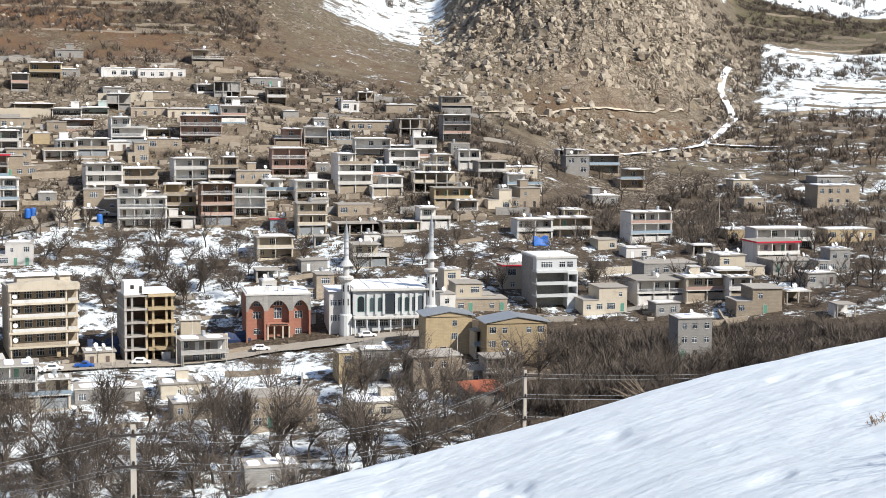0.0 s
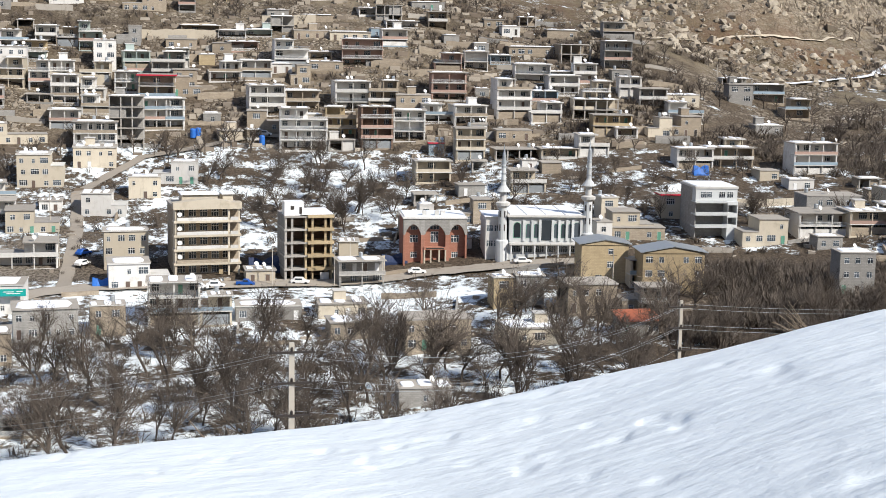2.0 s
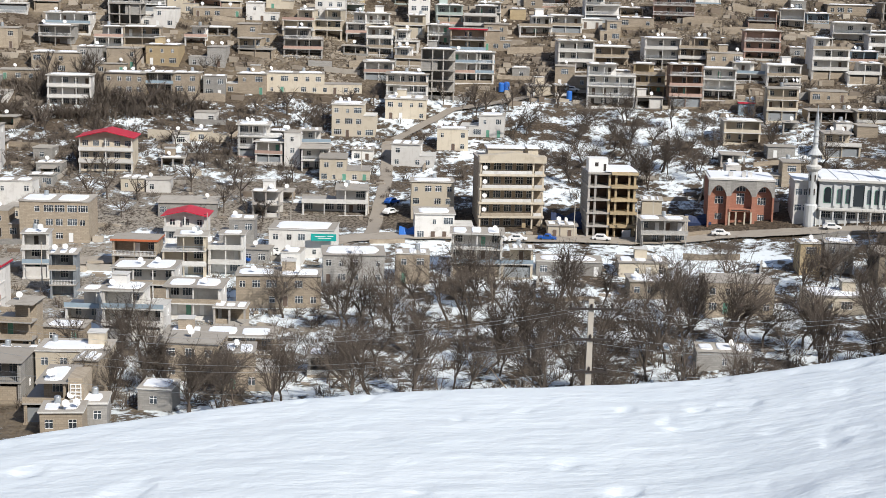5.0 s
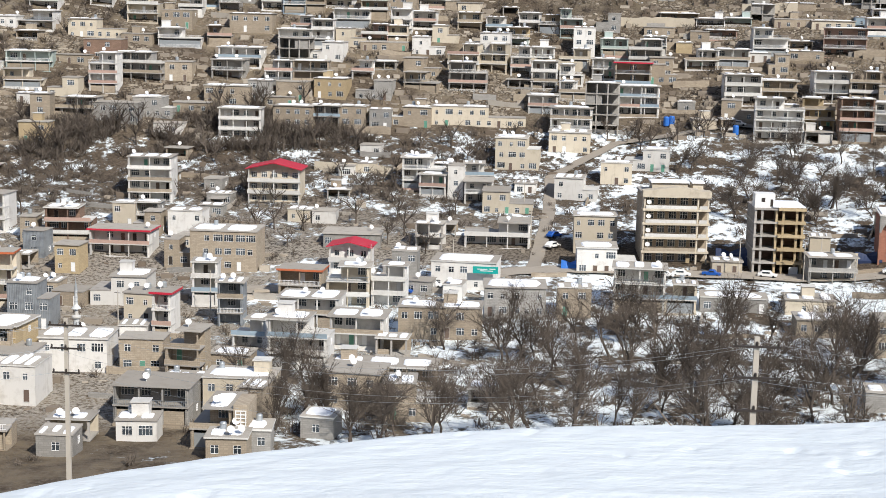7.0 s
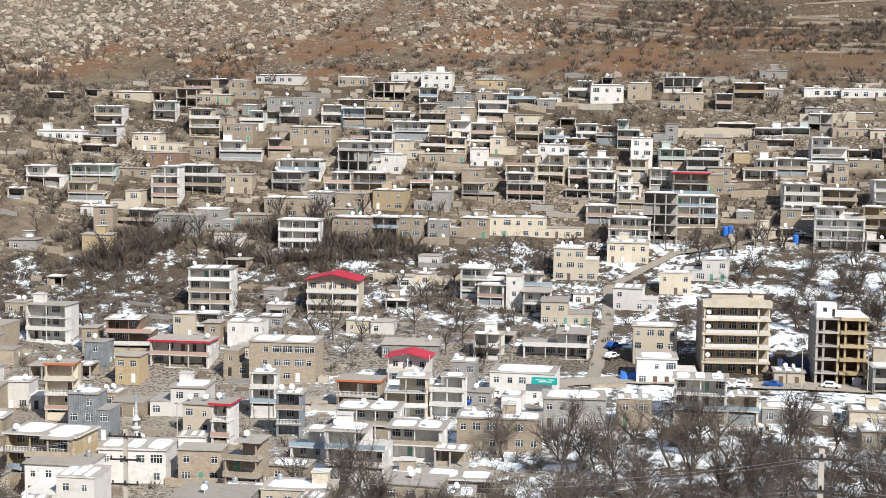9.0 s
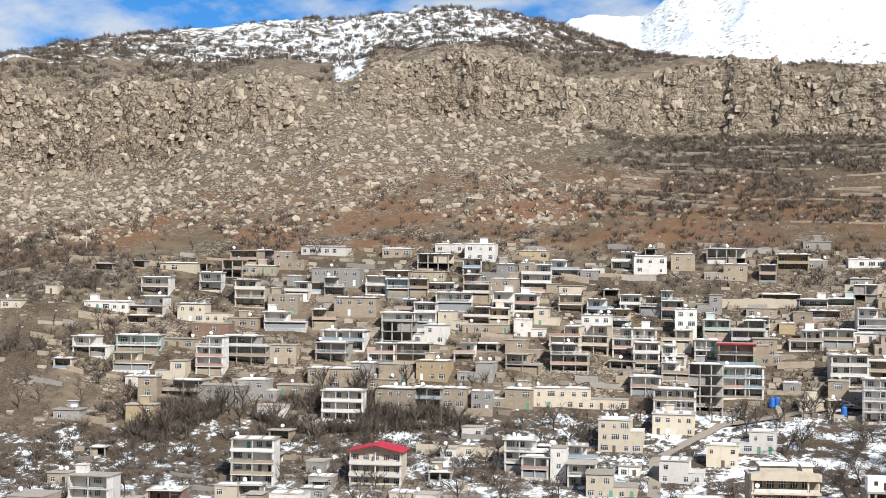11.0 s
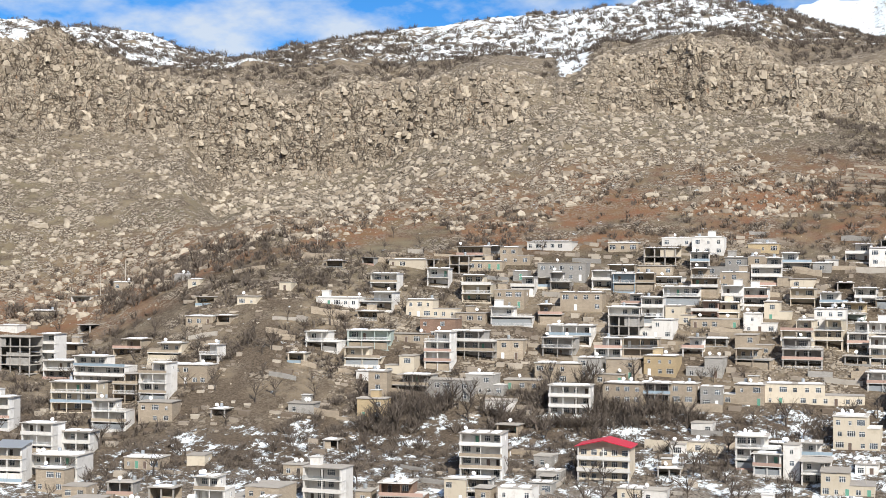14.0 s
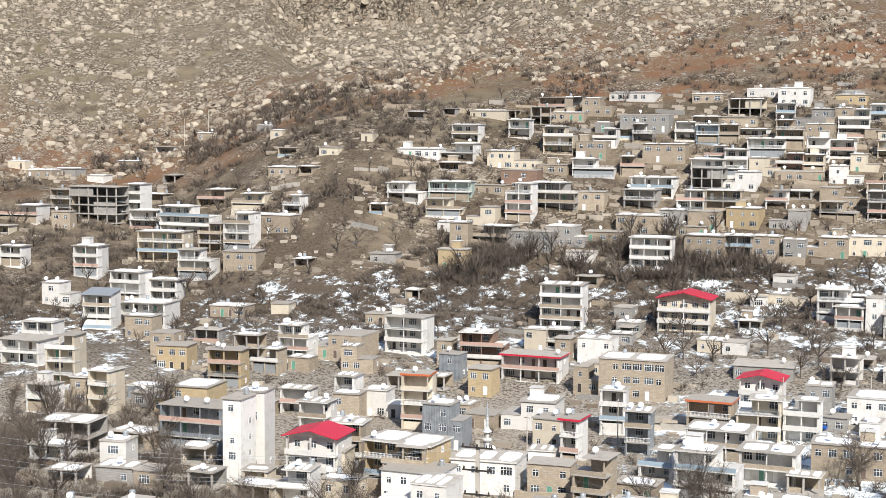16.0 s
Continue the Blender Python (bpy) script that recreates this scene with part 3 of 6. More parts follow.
def house(az, r, w, storeys, wall, face, roof, turn=None, deep=None, kind="house"):
    """A flat-roofed village house: walls, floor slabs, gallery rails, windows, doors, roof, and what lies on it."""
    if roof == "k" and r < 345 and rng.random() < 0.45:
        roof = "s"
    turn = (15 + 0.12 * az + rng.uniform(-6, 6)) if turn is None else turn
    w = max(w / math.cos(radians(turn - az)) * (1.08 if r > 425 else 1.0) - (0.4 if w > 6 else 0), 3.0)
    deep = deep or min(max(0.75 * w, 5.5), 9.5) * rng.uniform(0.85, 1.1)
    if r > 425:
        deep = min(deep, 7.5)
    m = standing(az, r, turn)
    high = 3.0 * storeys
    foot = -6.0 if r > 420 else -2.5
    kind = "unfinished_house" if face == "o" else "apartment_house" if storeys > 3 else "cottage" if storeys == 1 and kind == "house" else kind
    word = kind.replace("_", " ").replace("unfinished ", "").replace("apartment ", "")
    top = new(kind)
    top.matrix_world = m
    tagged(top, f"{WORDS[wall]} {COUNT[storeys]} {word}, {FACES[face]}, {ROOFS[roof]}", word, "village " + word + "s")
    BUILT.append((m.translation.x, m.translation.y, turn, w, deep))
    skin = WALLS[wall]
    h2 = w / 2
    rec = {"g": 2.7, "w": 0.0, "o": 0.0}[face]
    # the top storey of some houses fills only one side, beside a roof terrace
    t0, t1 = -h2, h2
    if storeys > 1 and face != "o" and roof in "sk" and w > 6 and rng.random() < 0.45:
        t0, t1 = rng.choice([(-h2, -h2 + w * rng.uniform(0.48, 0.74)), (h2 - w * rng.uniform(0.48, 0.74), h2)])
    low = high - 3.0 if t1 - t0 < w - 0.1 else high
    left_high, right_high = (low if t0 > -h2 else high) - 0.02, (low if t1 < h2 else high) - 0.02
    if face == "o":
        # frame only: slabs and posts, dark inside
        child("back_wall", mesh_of("back_wall", [(-h2, h2, deep - 0.25, deep, foot, high - 0.02)], [skin]), top)
        child("side_wall", mesh_of("side_wall", [(-h2, -h2 + 0.2, 1.2, deep - 0.26, foot, high - 0.02)], [skin]), top)
        posts = max(2, round(w / 3.6) + 1)
        for i in range(posts):
            x = -h2 + 0.2 + (w - 0.4) * i / (posts - 1)
            child("post", mesh_of("post", [(x - 0.17, x + 0.17, 0.05, 0.4, foot, high - 0.26)], [CONCRETE]), top)
        for s in range(storeys):
            child("floor_slab", mesh_of("floor_slab", [(-h2 - 0.1, h2 + 0.1, -0.15, deep - 0.26, 3.0 * s - 0.24, 3.0 * s)], [CONCRETE]), top)
            if rng.random() < 0.55:
                a = rng.choice([0, 1])
                child("infill_wall", mesh_of("infill_wall", [(-h2 + 0.4 if a else 0.1, -0.1 if a else h2 - 0.4, 0.42, 0.6, 3.0 * s + 0.01, 3.0 * s + rng.choice([0.9, 2.74]))], [skin]), top)
    else:
        child("body", mesh_of("body", [(-h2, h2, rec, deep, foot, low - 0.02)] + ([(t0, t1, rec, deep, low - 0.02, high - 0.02)] if low < high else []), [skin]), top)
        if rec:
            child("side_wall", mesh_of("side_wall", [(-h2, -h2 + 0.22, 0.02, rec - 0.002, foot, left_high)], [skin]), top)
            if rng.random() < 0.85:
                child("side_wall", mesh_of("side_wall", [(h2 - 0.22, h2, 0.02, rec - 0.002, foot, right_high)], [skin]), top)
            n = max(1, round(w / 4.6))
            for i in range(n + 1 if r < 480 else 0):
                x = -h2 + 0.36 + (w - 0.72) * i / n
                child("column", mesh_of("column", [(x - 0.12, x + 0.12, -0.12, 0.12, -0.2, high - 0.02 if t0 <= x <= t1 else low - 0.02)], [TRIM if wall == "W" else skin]), top)
        for s in range(storeys):
            z = 3.0 * s
            ground_floor = s == 0 and storeys > 1
            if rec and s == 0:
                child("plinth", mesh_of("plinth", [(-h2 - 0.12, h2 + 0.12, -0.3, rec - 0.004, foot, z)], [WALLS["S"] if wall in "SGBY" else skin]), top)
            if rec:
                if s:
                    child("floor_slab", mesh_of("floor_slab", [(-h2 - 0.12, h2 + 0.12, -0.3, rec - 0.004, z - 0.24, z)], [TRIM if wall in "WCTU" else CONCRETE]), top)
                if not ground_floor or rng.random() < 0.3:
                    kind = rng.random()
                    if kind < 0.62:
                        rail = [(-h2 - 0.1, h2 + 0.1, -0.28, -0.16, z + 0.002, z + 0.82)]
                        child("parapet", mesh_of("parapet", rail, [rng.choice([TRIM, TRIM, skin, skin, WALLS["S"], WALLS["U"], WALLS["P"]])]), top)
                    else:
                        rail = [(-h2, h2, -0.26, -0.2, z + 0.86, z + 0.93), (-h2, h2, -0.25, -0.21, z + 0.1, z + 0.15)]
                        rail += [(-h2 + 0.02 + i * 0.28, -h2 + 0.07 + i * 0.28, -0.25, -0.21, z + 0.002, z + 0.86) for i in range(int(w / 0.28))]
                        child("railing", mesh_of("railing", rail, [WHITE_PAINT if rng.random() < 0.7 else GREY_TIN]), top)
                if ground_floor and rng.random() < 0.5:
                    child("garage_front", mesh_of("garage_front", [(-h2 + 0.4, h2 - 0.4, 0.3, 0.42, z + 0.003, z + 2.2)], [rng.choice([WALLS["S"], GREY_TIN, skin])]), top)
            u0, u1 = (t0, t1) if s == storeys - 1 else (-h2, h2)
            n = max(1, int((u1 - u0 - 0.8) / (2.3 if r < 430 else 2.7)))
            for i in range(n):
                x = u0 + (u1 - u0) * (i + 0.5) / n + rng.uniform(-0.2, 0.2)
                if rng.random() < 0.2:
                    continue
                if (rec or s == 0) and rng.random() < 0.3:
                    child("door", rng.choice(DOORS), top, at=(x, rec - 0.01, z + 0.05))
                else:
                    child("window", WINDOWS[rng.choice([1, 1, 3, 3, 0] if rec and (u1 - u0) / n > 2.3 else [0, 0, 1, 1, 2, 3] if (u1 - u0) / n > 2.4 else [0, 2])], top, at=(x, rec - 0.01, z + (0.75 if not rec else 0.85)))
            if rng.random() < 0.25:
                child("window", WINDOWS[2], top, at=(u1 + 0.01, deep * 0.6, z + 1.0)).rotation_euler = (0, 0, math.pi / 2)
    over = rng.uniform(0.25, 0.55) if rec else rng.uniform(0.08, 0.3)
    edge = {"s": TRIM if rng.random() < 0.5 else CONCRETE, "k": CONCRETE, "r": RED_TIN, "f": BURNT_TIN, "O": ORANGE_TIN, "m": GREY_TIN}[roof]
    if roof in "Om":
        bm = bmesh.new()
        z0, z1 = high + 0.05, high + 1.1
        pts = [(-h2 - 0.4, -0.9, z0 - 0.15), (h2 + 0.4, -0.9, z0 - 0.15), (h2 + 0.4, deep + 0.3, z1), (-h2 - 0.4, deep + 0.3, z1)]
        lo = [bm.verts.new(p) for p in pts]
        hi = [bm.verts.new((p[0], p[1], p[2] + 0.12)) for p in pts]
        bm.faces.new(lo[::-1]), bm.faces.new(hi)
        for i in range(4):
            bm.faces.new((lo[i], lo[(i + 1) % 4], hi[(i + 1) % 4], hi[i]))
        child("roof", bm_mesh("roof", bm, edge), top)
        child("gable_fill", mesh_of("gable_fill", [(-h2 + 0.05, h2 - 0.05, deep * 0.5, deep - 0.05, high - 0.02, high + 0.55)], [skin]), top)
    else:
        zt = high + (0.42 if roof in "rf" else rng.uniform(0.14, 0.3))
        slab = mesh_of("roof_slab", [(t0 - over, t1 + over, -over - 0.05, deep + 0.15, high - 0.015, zt)] + ([(-h2 - 0.1 if t0 > -h2 else t1 + 0.002, t0 - 0.002 if t0 > -h2 else h2 + 0.1, rec - 0.3 if rec else -0.12, deep + 0.1, low - 0.015, low + 0.16)] if low < high else []), [edge, MUD])
        slab.polygons[1].material_index = 1
        child("roof_slab", slab, top)
        if roof == "s":
            # snow that the sun has left, in a few slabs
            bm = bmesh.new()
            lot = rng.choice([1, 1, 2, 3])
            for i in range(lot):
                a, b = t0 + (t1 - t0) * i / lot + rng.uniform(0, 0.5), t0 + (t1 - t0) * (i + 1) / lot - rng.uniform(0, 0.9)
                c, d = rng.uniform(-0.3, 0.8), deep - rng.uniform(0.3, 2.0)
                n = 9
                ring = []
                for k in range(n):
                    t = 2 * math.pi * k / n
                    sx, sy = math.copysign(abs(math.cos(t)) ** 0.4, math.cos(t)), math.copysign(abs(math.sin(t)) ** 0.4, math.sin(t))
                    ring.append(((a + b) / 2 + sx * (b - a) / 2 * rng.uniform(0.86, 1), (c + d) / 2 + sy * (d - c) / 2 * rng.uniform(0.86, 1)))
                lo = [bm.verts.new((p[0], p[1], zt + 0.002)) for p in ring]
                hi = [bm.verts.new(((a + b) / 2 + (p[0] - (a + b) / 2) * 0.93, (c + d) / 2 + (p[1] - (c + d) / 2) * 0.93, zt + 0.16)) for p in ring]
                bm.faces.new(hi)
                for k in range(n):
                    bm.faces.new((lo[k], lo[(k + 1) % n], hi[(k + 1) % n], hi[k]))
            child("roof_snow", bm_mesh("roof_snow", bm, SNOW), top, "melting snow left on the roof")
        for _ in range(rng.choice([0, 0, 0, 1, 1, 2]) if r < 480 else rng.choice([0, 0, 0, 1])):
            d = child("satellite_dish", DISH, top, "white satellite dish", (rng.uniform(t0 + 0.6, t1 - 0.6), rng.uniform(0.4, deep * 0.5), zt))
            d.rotation_euler = (0, 0, rng.uniform(0.1, 0.8))
        if rng.random() < 0.22:
            child("water_tank", TANK, top, "grey metal water tank", (rng.uniform(t0 + 0.8, t1 - 0.8), deep * 0.7, zt))
        if t1 - t0 > 6 and rng.random() < 0.2:
            x = rng.uniform(t0 + 1.6, t1 - 1.6)
            child("stair_hut", mesh_of("stair_hut", [(x - 1.3, x + 1.3, deep * 0.45, deep * 0.45 + 2.4, zt, zt + 2.0), (x - 1.5, x + 1.5, deep * 0.45 - 0.2, deep * 0.45 + 2.6, zt + 2.0, zt + 2.14, 1)], [skin, TRIM]), top)
    return top
# bearing to the left of ahead, reach from the eye, width, storeys, wall, face, roof
house(28.87, 220.0, 5.0, 1, "G", "w", "k")
house(35.32, 230.5, 11.9, 2, "G", "g", "k")
house(25.15, 231.0, 9.2, 2, "S", "w", "k")
house(31.97, 234.5, 11.5, 2, "C", "w", "k")
house(27.49, 237.5, 9.4, 2, "S", "w", "k")
house(40.96, 247.5, 11.7, 2, "W", "w", "k")
house(34.09, 254.0, 6.2, 3, "S", "g", "k")
house(41.03, 255.0, 10.6, 2, "W", "w", "k")
house(29.66, 259.5, 10.8, 3, "W", "g", "k")
house(35.65, 260.5, 7.9, 2, "S", "w", "k")
house(41.32, 261.0, 7.9, 3, "S", "g", "s")
house(38.21, 262.5, 11.9, 2, "W", "w", "s")
house(41.57, 263.5, 12.0, 3, "Y", "g", "k")
house(27.35, 273.0, 10.3, 2, "W", "g", "k")
house(47.93, 274.0, 3.3, 5, "W", "w", "k")
house(43.57, 278.5, 6.5, 3, "S", "g", "k")
house(2.45, 285.0, 11.5, 1, "C", "w", "s")
house(47.13, 280.0, 4.4, 5, "W", "w", "s")
house(34.87, 281.5, 3.4, 3, "W", "g", "r")
house(52.42, 281.5, 4.8, 2, "W", "w", "s")
house(6.11, 282.0, 13.0, 2, "S", "w", "k", deep=8.0)
house(29.25, 288.0, 12.2, 2, "W", "g", "s")
house(32.24, 289.5, 4.9, 3, "M", "g", "k")
house(-1.73, 292.5, 7.7, 1, "G", "w", "O")
house(39.79, 294.5, 8.4, 3, "M", "w", "k")
house(35.74, 295.0, 5.6, 2, "C", "w", "k")
house(49.50, 295.5, 12.3, 3, "M", "g", "k")
house(21.14, 297.5, 12.9, 2, "G", "w", "k")
house(44.84, 297.5, 5.4, 3, "W", "g", "s")
house(18.84, 298.5, 7.3, 2, "S", "w", "k")
house(54.23, 299.0, 10.2, 2, "G", "o", "s")
house(27.70, 301.5, 9.1, 3, "C", "g", "k")
house(16.35, 303.5, 11.0, 3, "W", "g", "s")
house(26.10, 302.5, 7.4, 3, "W", "g", "s")
house(14.76, 303.5, 6.9, 2, "C", "g", "s")
house(-2.46, 305.5, 8.3, 2, "G", "g", "k")
house(-1.66, 307.0, 7.5, 1, "S", "w", "k")
house(0.15, 307.0, 10.5, 2, "S", "w", "k")
house(33.21, 307.0, 5.2, 3, "W", "g", "s")
house(40.85, 308.5, 5.8, 4, "C", "g", "f")
house(29.56, 310.0, 9.4, 2, "S", "g", "f")
house(36.48, 310.0, 11.7, 2, "W", "w", "s")
house(3.61, 313.0, 4.1, 2, "Y", "w", "s")
house(2.57, 313.5, 5.9, 2, "G", "w", "s")
house(23.19, 317.5, 14.4, 2, "W", "w", "s")
house(42.18, 321.0, 7.9, 2, "W", "w", "k")
house(43.60, 321.5, 4.3, 3, "W", "g", "s")
house(-9.72, 323.5, 7.6, 3, "G", "w", "k")
house(-1.64, 325.5, 4.3, 2, "C", "g", "k")
house(49.86, 325.5, 11.7, 2, "Y", "w", "s")
house(25.67, 326.0, 8.0, 2, "G", "w", "k")
house(52.91, 329.0, 4.4, 3, "C", "g", "k")
house(17.64, 332.5, 13.8, 2, "W", "w", "s")
house(9.13, 333.5, 10.7, 2, "G", "g", "s")
house(32.50, 334.5, 15.2, 3, "S", "w", "s")
house(13.05, 336.5, 7.0, 1, "C", "w", "k")
house(53.94, 337.0, 7.0, 2, "S", "w", "k")
house(51.37, 338.5, 5.5, 1, "M", "w", "k")
house(34.23, 340.5, 6.4, 2, "S", "w", "k")
house(38.36, 340.5, 5.2, 2, "Y", "w", "k")
house(48.20, 347.0, 7.9, 3, "Y", "g", "k")
house(18.12, 348.5, 10.5, 3, "C", "w", "s")
house(9.66, 349.5, 4.6, 2, "C", "w", "s")
house(27.55, 350.5, 13.9, 1, "G", "w", "k")
house(36.41, 350.5, 13.9, 2, "W", "g", "r")
house(21.91, 351.0, 15.9, 2, "W", "g", "k")
house(54.30, 352.0, 6.9, 4, "C", "g", "k")
house(39.55, 354.0, 4.7, 2, "M", "w", "k")
house(-12.09, 359.5, 10.9, 2, "S", "w", "k")
house(-8.67, 360.0, 6.1, 1, "G", "w", "s")
house(-1.52, 360.5, 13.0, 1, "S", "w", "k")
house(38.29, 361.0, 10.8, 3, "B", "g", "s")
house(43.11, 361.0, 8.2, 2, "S", "w", "s")
house(-6.28, 361.5, 10.9, 2, "C", "w", "k")
house(-1.29, 363.0, 10.3, 2, "C", "w", "k")
house(33.93, 364.0, 8.7, 2, "W", "w", "s")
house(50.17, 364.0, 7.6, 2, "Y", "w", "k")
house(39.56, 365.5, 5.9, 2, "S", "w", "k")
house(45.55, 369.5, 7.7, 3, "W", "g", "s")
house(-8.41, 370.0, 12.2, 2, "W", "g", "k")
house(43.93, 371.0, 13.3, 2, "S", "w", "k")
house(-11.37, 371.5, 5.3, 2, "W", "g", "s")
house(-10.13, 372.5, 10.6, 2, "C", "g", "s")
house(35.34, 372.5, 6.3, 2, "G", "g", "s")
house(36.22, 373.5, 5.4, 2, "C", "w", "s")
house(-0.63, 374.5, 7.8, 2, "C", "w", "s")
house(55.76, 374.5, 9.2, 2, "W", "g", "k")
house(41.30, 376.0, 10.0, 3, "W", "g", "k")
house(21.54, 376.5, 13.2, 2, "C", "w", "k")
house(-2.70, 378.5, 5.0, 2, "C", "w", "r")
house(-10.86, 379.0, 10.8, 2, "S", "g", "s")
house(22.38, 385.0, 11.7, 2, "W", "g", "k")
house(-14.35, 387.0, 7.3, 1, "G", "w", "s")
house(-8.74, 387.5, 13.9, 2, "G", "w", "k")
house(23.57, 388.5, 4.1, 3, "W", "w", "k")
house(18.94, 388.5, 11.5, 2, "W", "w", "s")
house(24.46, 390.0, 7.4, 2, "W", "g", "s")
house(35.24, 391.5, 11.4, 4, "W", "g", "s")
house(55.09, 392.5, 8.0, 2, "W", "g", "s")
house(20.88, 393.0, 5.6, 1, "W", "w", "s")
house(24.80, 394.5, 11.9, 3, "W", "g", "s")
house(-11.42, 395.5, 12.0, 2, "C", "w", "s")
house(2.76, 398.0, 9.8, 2, "C", "g", "k")
house(22.67, 399.5, 8.3, 2, "W", "g", "s")
house(-14.77, 401.0, 8.3, 2, "G", "w", "s")
house(-13.30, 401.0, 10.6, 1, "G", "w", "k")
house(17.41, 401.0, 8.8, 2, "C", "w", "s")
house(-10.27, 407.0, 4.6, 1, "S", "w", "s")
house(52.92, 407.5, 7.7, 3, "W", "g", "m")
house(-12.73, 409.0, 11.3, 2, "W", "g", "r")
house(51.29, 409.0, 12.8, 2, "W", "g", "s")
house(6.43, 410.5, 10.1, 2, "C", "g", "s")
house(21.23, 411.0, 12.4, 3, "C", "w", "s")
house(16.28, 411.5, 12.5, 2, "W", "w", "s")
house(48.08, 412.0, 9.4, 1, "S", "w", "s")
house(2.74, 417.0, 4.3, 1, "W", "w", "s")
house(19.24, 422.0, 12.0, 2, "C", "w", "s")
house(-3.54, 424.0, 10.4, 2, "W", "g", "s")
house(-12.95, 424.5, 16.1, 2, "W", "g", "s")
house(3.14, 425.5, 12.9, 1, "S", "o", "k")
house(5.02, 426.0, 8.1, 3, "C", "g", "k")
house(1.62, 426.0, 9.7, 1, "C", "g", "s")
house(0.30, 429.0, 8.4, 2, "W", "g", "s")
house(-4.78, 429.0, 13.0, 2, "S", "g", "s")
house(6.33, 430.5, 4.1, 1, "U", "w", "r")
house(51.87, 430.5, 8.1, 3, "W", "g", "s")
house(50.46, 430.5, 7.3, 2, "W", "g", "s")
house(-7.97, 431.0, 11.1, 3, "W", "g", "s")
house(19.21, 431.0, 11.4, 3, "W", "g", "s")
house(54.40, 431.0, 7.3, 2, "W", "w", "s")
house(31.85, 431.5, 11.4, 3, "W", "g", "s")
house(11.42, 432.5, 13.1, 4, "W", "g", "s")
house(9.95, 432.5, 7.4, 1, "W", "o", "k")
house(18.05, 433.5, 9.5, 5, "G", "o", "s")
house(8.62, 434.0, 8.9, 4, "B", "g", "s")
house(26.51, 434.5, 5.8, 2, "G", "w", "s")
house(39.44, 435.5, 7.9, 2, "Y", "w", "k")
house(25.35, 436.0, 11.2, 2, "S", "w", "s")
house(-11.34, 436.5, 7.4, 1, "Y", "w", "s")
house(27.59, 436.5, 7.4, 2, "S", "w", "s")
house(22.74, 436.5, 25.9, 2, "C", "w", "s")
house(28.62, 437.0, 8.3, 2, "G", "g", "s")
house(14.16, 437.5, 6.6, 1, "C", "w", "k")
house(29.86, 437.5, 10.8, 2, "S", "w", "s")
house(-4.95, 438.0, 5.0, 2, "C", "g", "s")
house(-15.35, 438.5, 12.4, 1, "Y", "w", "s")
house(7.39, 438.5, 9.1, 3, "W", "g", "s")
house(3.36, 439.5, 10.0, 1, "S", "w", "k")
house(10.02, 440.0, 8.8, 3, "Y", "g", "s")
house(-0.93, 443.5, 5.9, 1, "W", "g", "s")
house(12.96, 443.5, 9.2, 2, "S", "w", "k")
house(20.30, 444.0, 8.4, 2, "W", "g", "s")
house(16.26, 444.5, 5.0, 3, "W", "g", "s")
house(16.69, 444.5, 11.8, 3, "W", "g", "s")
house(-0.38, 445.0, 10.9, 2, "Y", "g", "k")
house(36.56, 445.0, 12.6, 2, "G", "w", "k")
house(39.19, 446.0, 5.1, 3, "S", "w", "s")
house(49.28, 446.5, 9.3, 3, "W", "g", "k")
house(-2.17, 447.0, 6.8, 2, "C", "w", "k")
house(35.09, 447.0, 11.0, 2, "G", "w", "s")
house(47.58, 447.0, 9.3, 2, "S", "w", "k")
house(33.66, 448.5, 10.2, 1, "S", "w", "k")
house(5.04, 449.0, 9.3, 2, "W", "g", "s")
house(30.35, 449.0, 8.5, 1, "S", "w", "k")
house(6.27, 449.5, 9.2, 2, "W", "g", "s")
house(38.12, 449.5, 12.8, 2, "G", "g", "s")
house(32.33, 451.0, 12.8, 2, "S", "w", "s")
house(26.79, 451.0, 10.2, 2, "G", "w", "k")
house(-3.14, 451.5, 8.5, 2, "S", "w", "k")
house(29.92, 451.5, 8.5, 2, "S", "w", "k")
house(19.14, 452.0, 8.5, 2, "W", "g", "s")
house(12.80, 452.5, 10.3, 3, "W", "g", "s")
house(28.45, 452.5, 9.1, 2, "Y", "w", "s")
house(2.15, 453.0, 8.9, 2, "W", "g", "s")
house(31.10, 453.0, 6.9, 2, "G", "w", "s")
house(3.39, 454.5, 10.0, 4, "W", "g", "s")
house(7.25, 454.5, 10.0, 2, "S", "w", "k")
house(9.56, 455.5, 10.3, 3, "W", "g", "s")
house(11.47, 455.5, 10.0, 2, "S", "g", "s")
house(24.98, 455.5, 10.0, 2, "S", "g", "k")
house(23.18, 456.0, 11.2, 3, "G", "g", "s")
house(0.28, 456.5, 13.0, 2, "C", "o", "s")
house(8.40, 456.5, 8.6, 3, "S", "g", "s")
house(29.17, 457.0, 10.4, 3, "S", "g", "s")
house(20.28, 457.5, 7.8, 3, "W", "g", "s")
house(16.93, 457.5, 10.4, 3, "S", "g", "r")
house(30.39, 458.0, 8.1, 3, "W", "g", "s")
house(53.30, 458.5, 6.9, 3, "W", "g", "s")
house(38.36, 460.5, 8.7, 2, "C", "w", "k")
house(19.26, 461.5, 7.0, 2, "W", "g", "s")
house(36.90, 462.0, 8.0, 4, "W", "g", "s")
house(27.20, 462.0, 6.5, 2, "W", "g", "k")
house(47.68, 462.5, 7.9, 4, "W", "g", "s")
house(0.27, 463.0, 8.2, 3, "C", "g", "s")
house(15.84, 463.0, 8.8, 2, "S", "w", "k")
house(5.90, 463.5, 10.3, 3, "P", "g", "s")
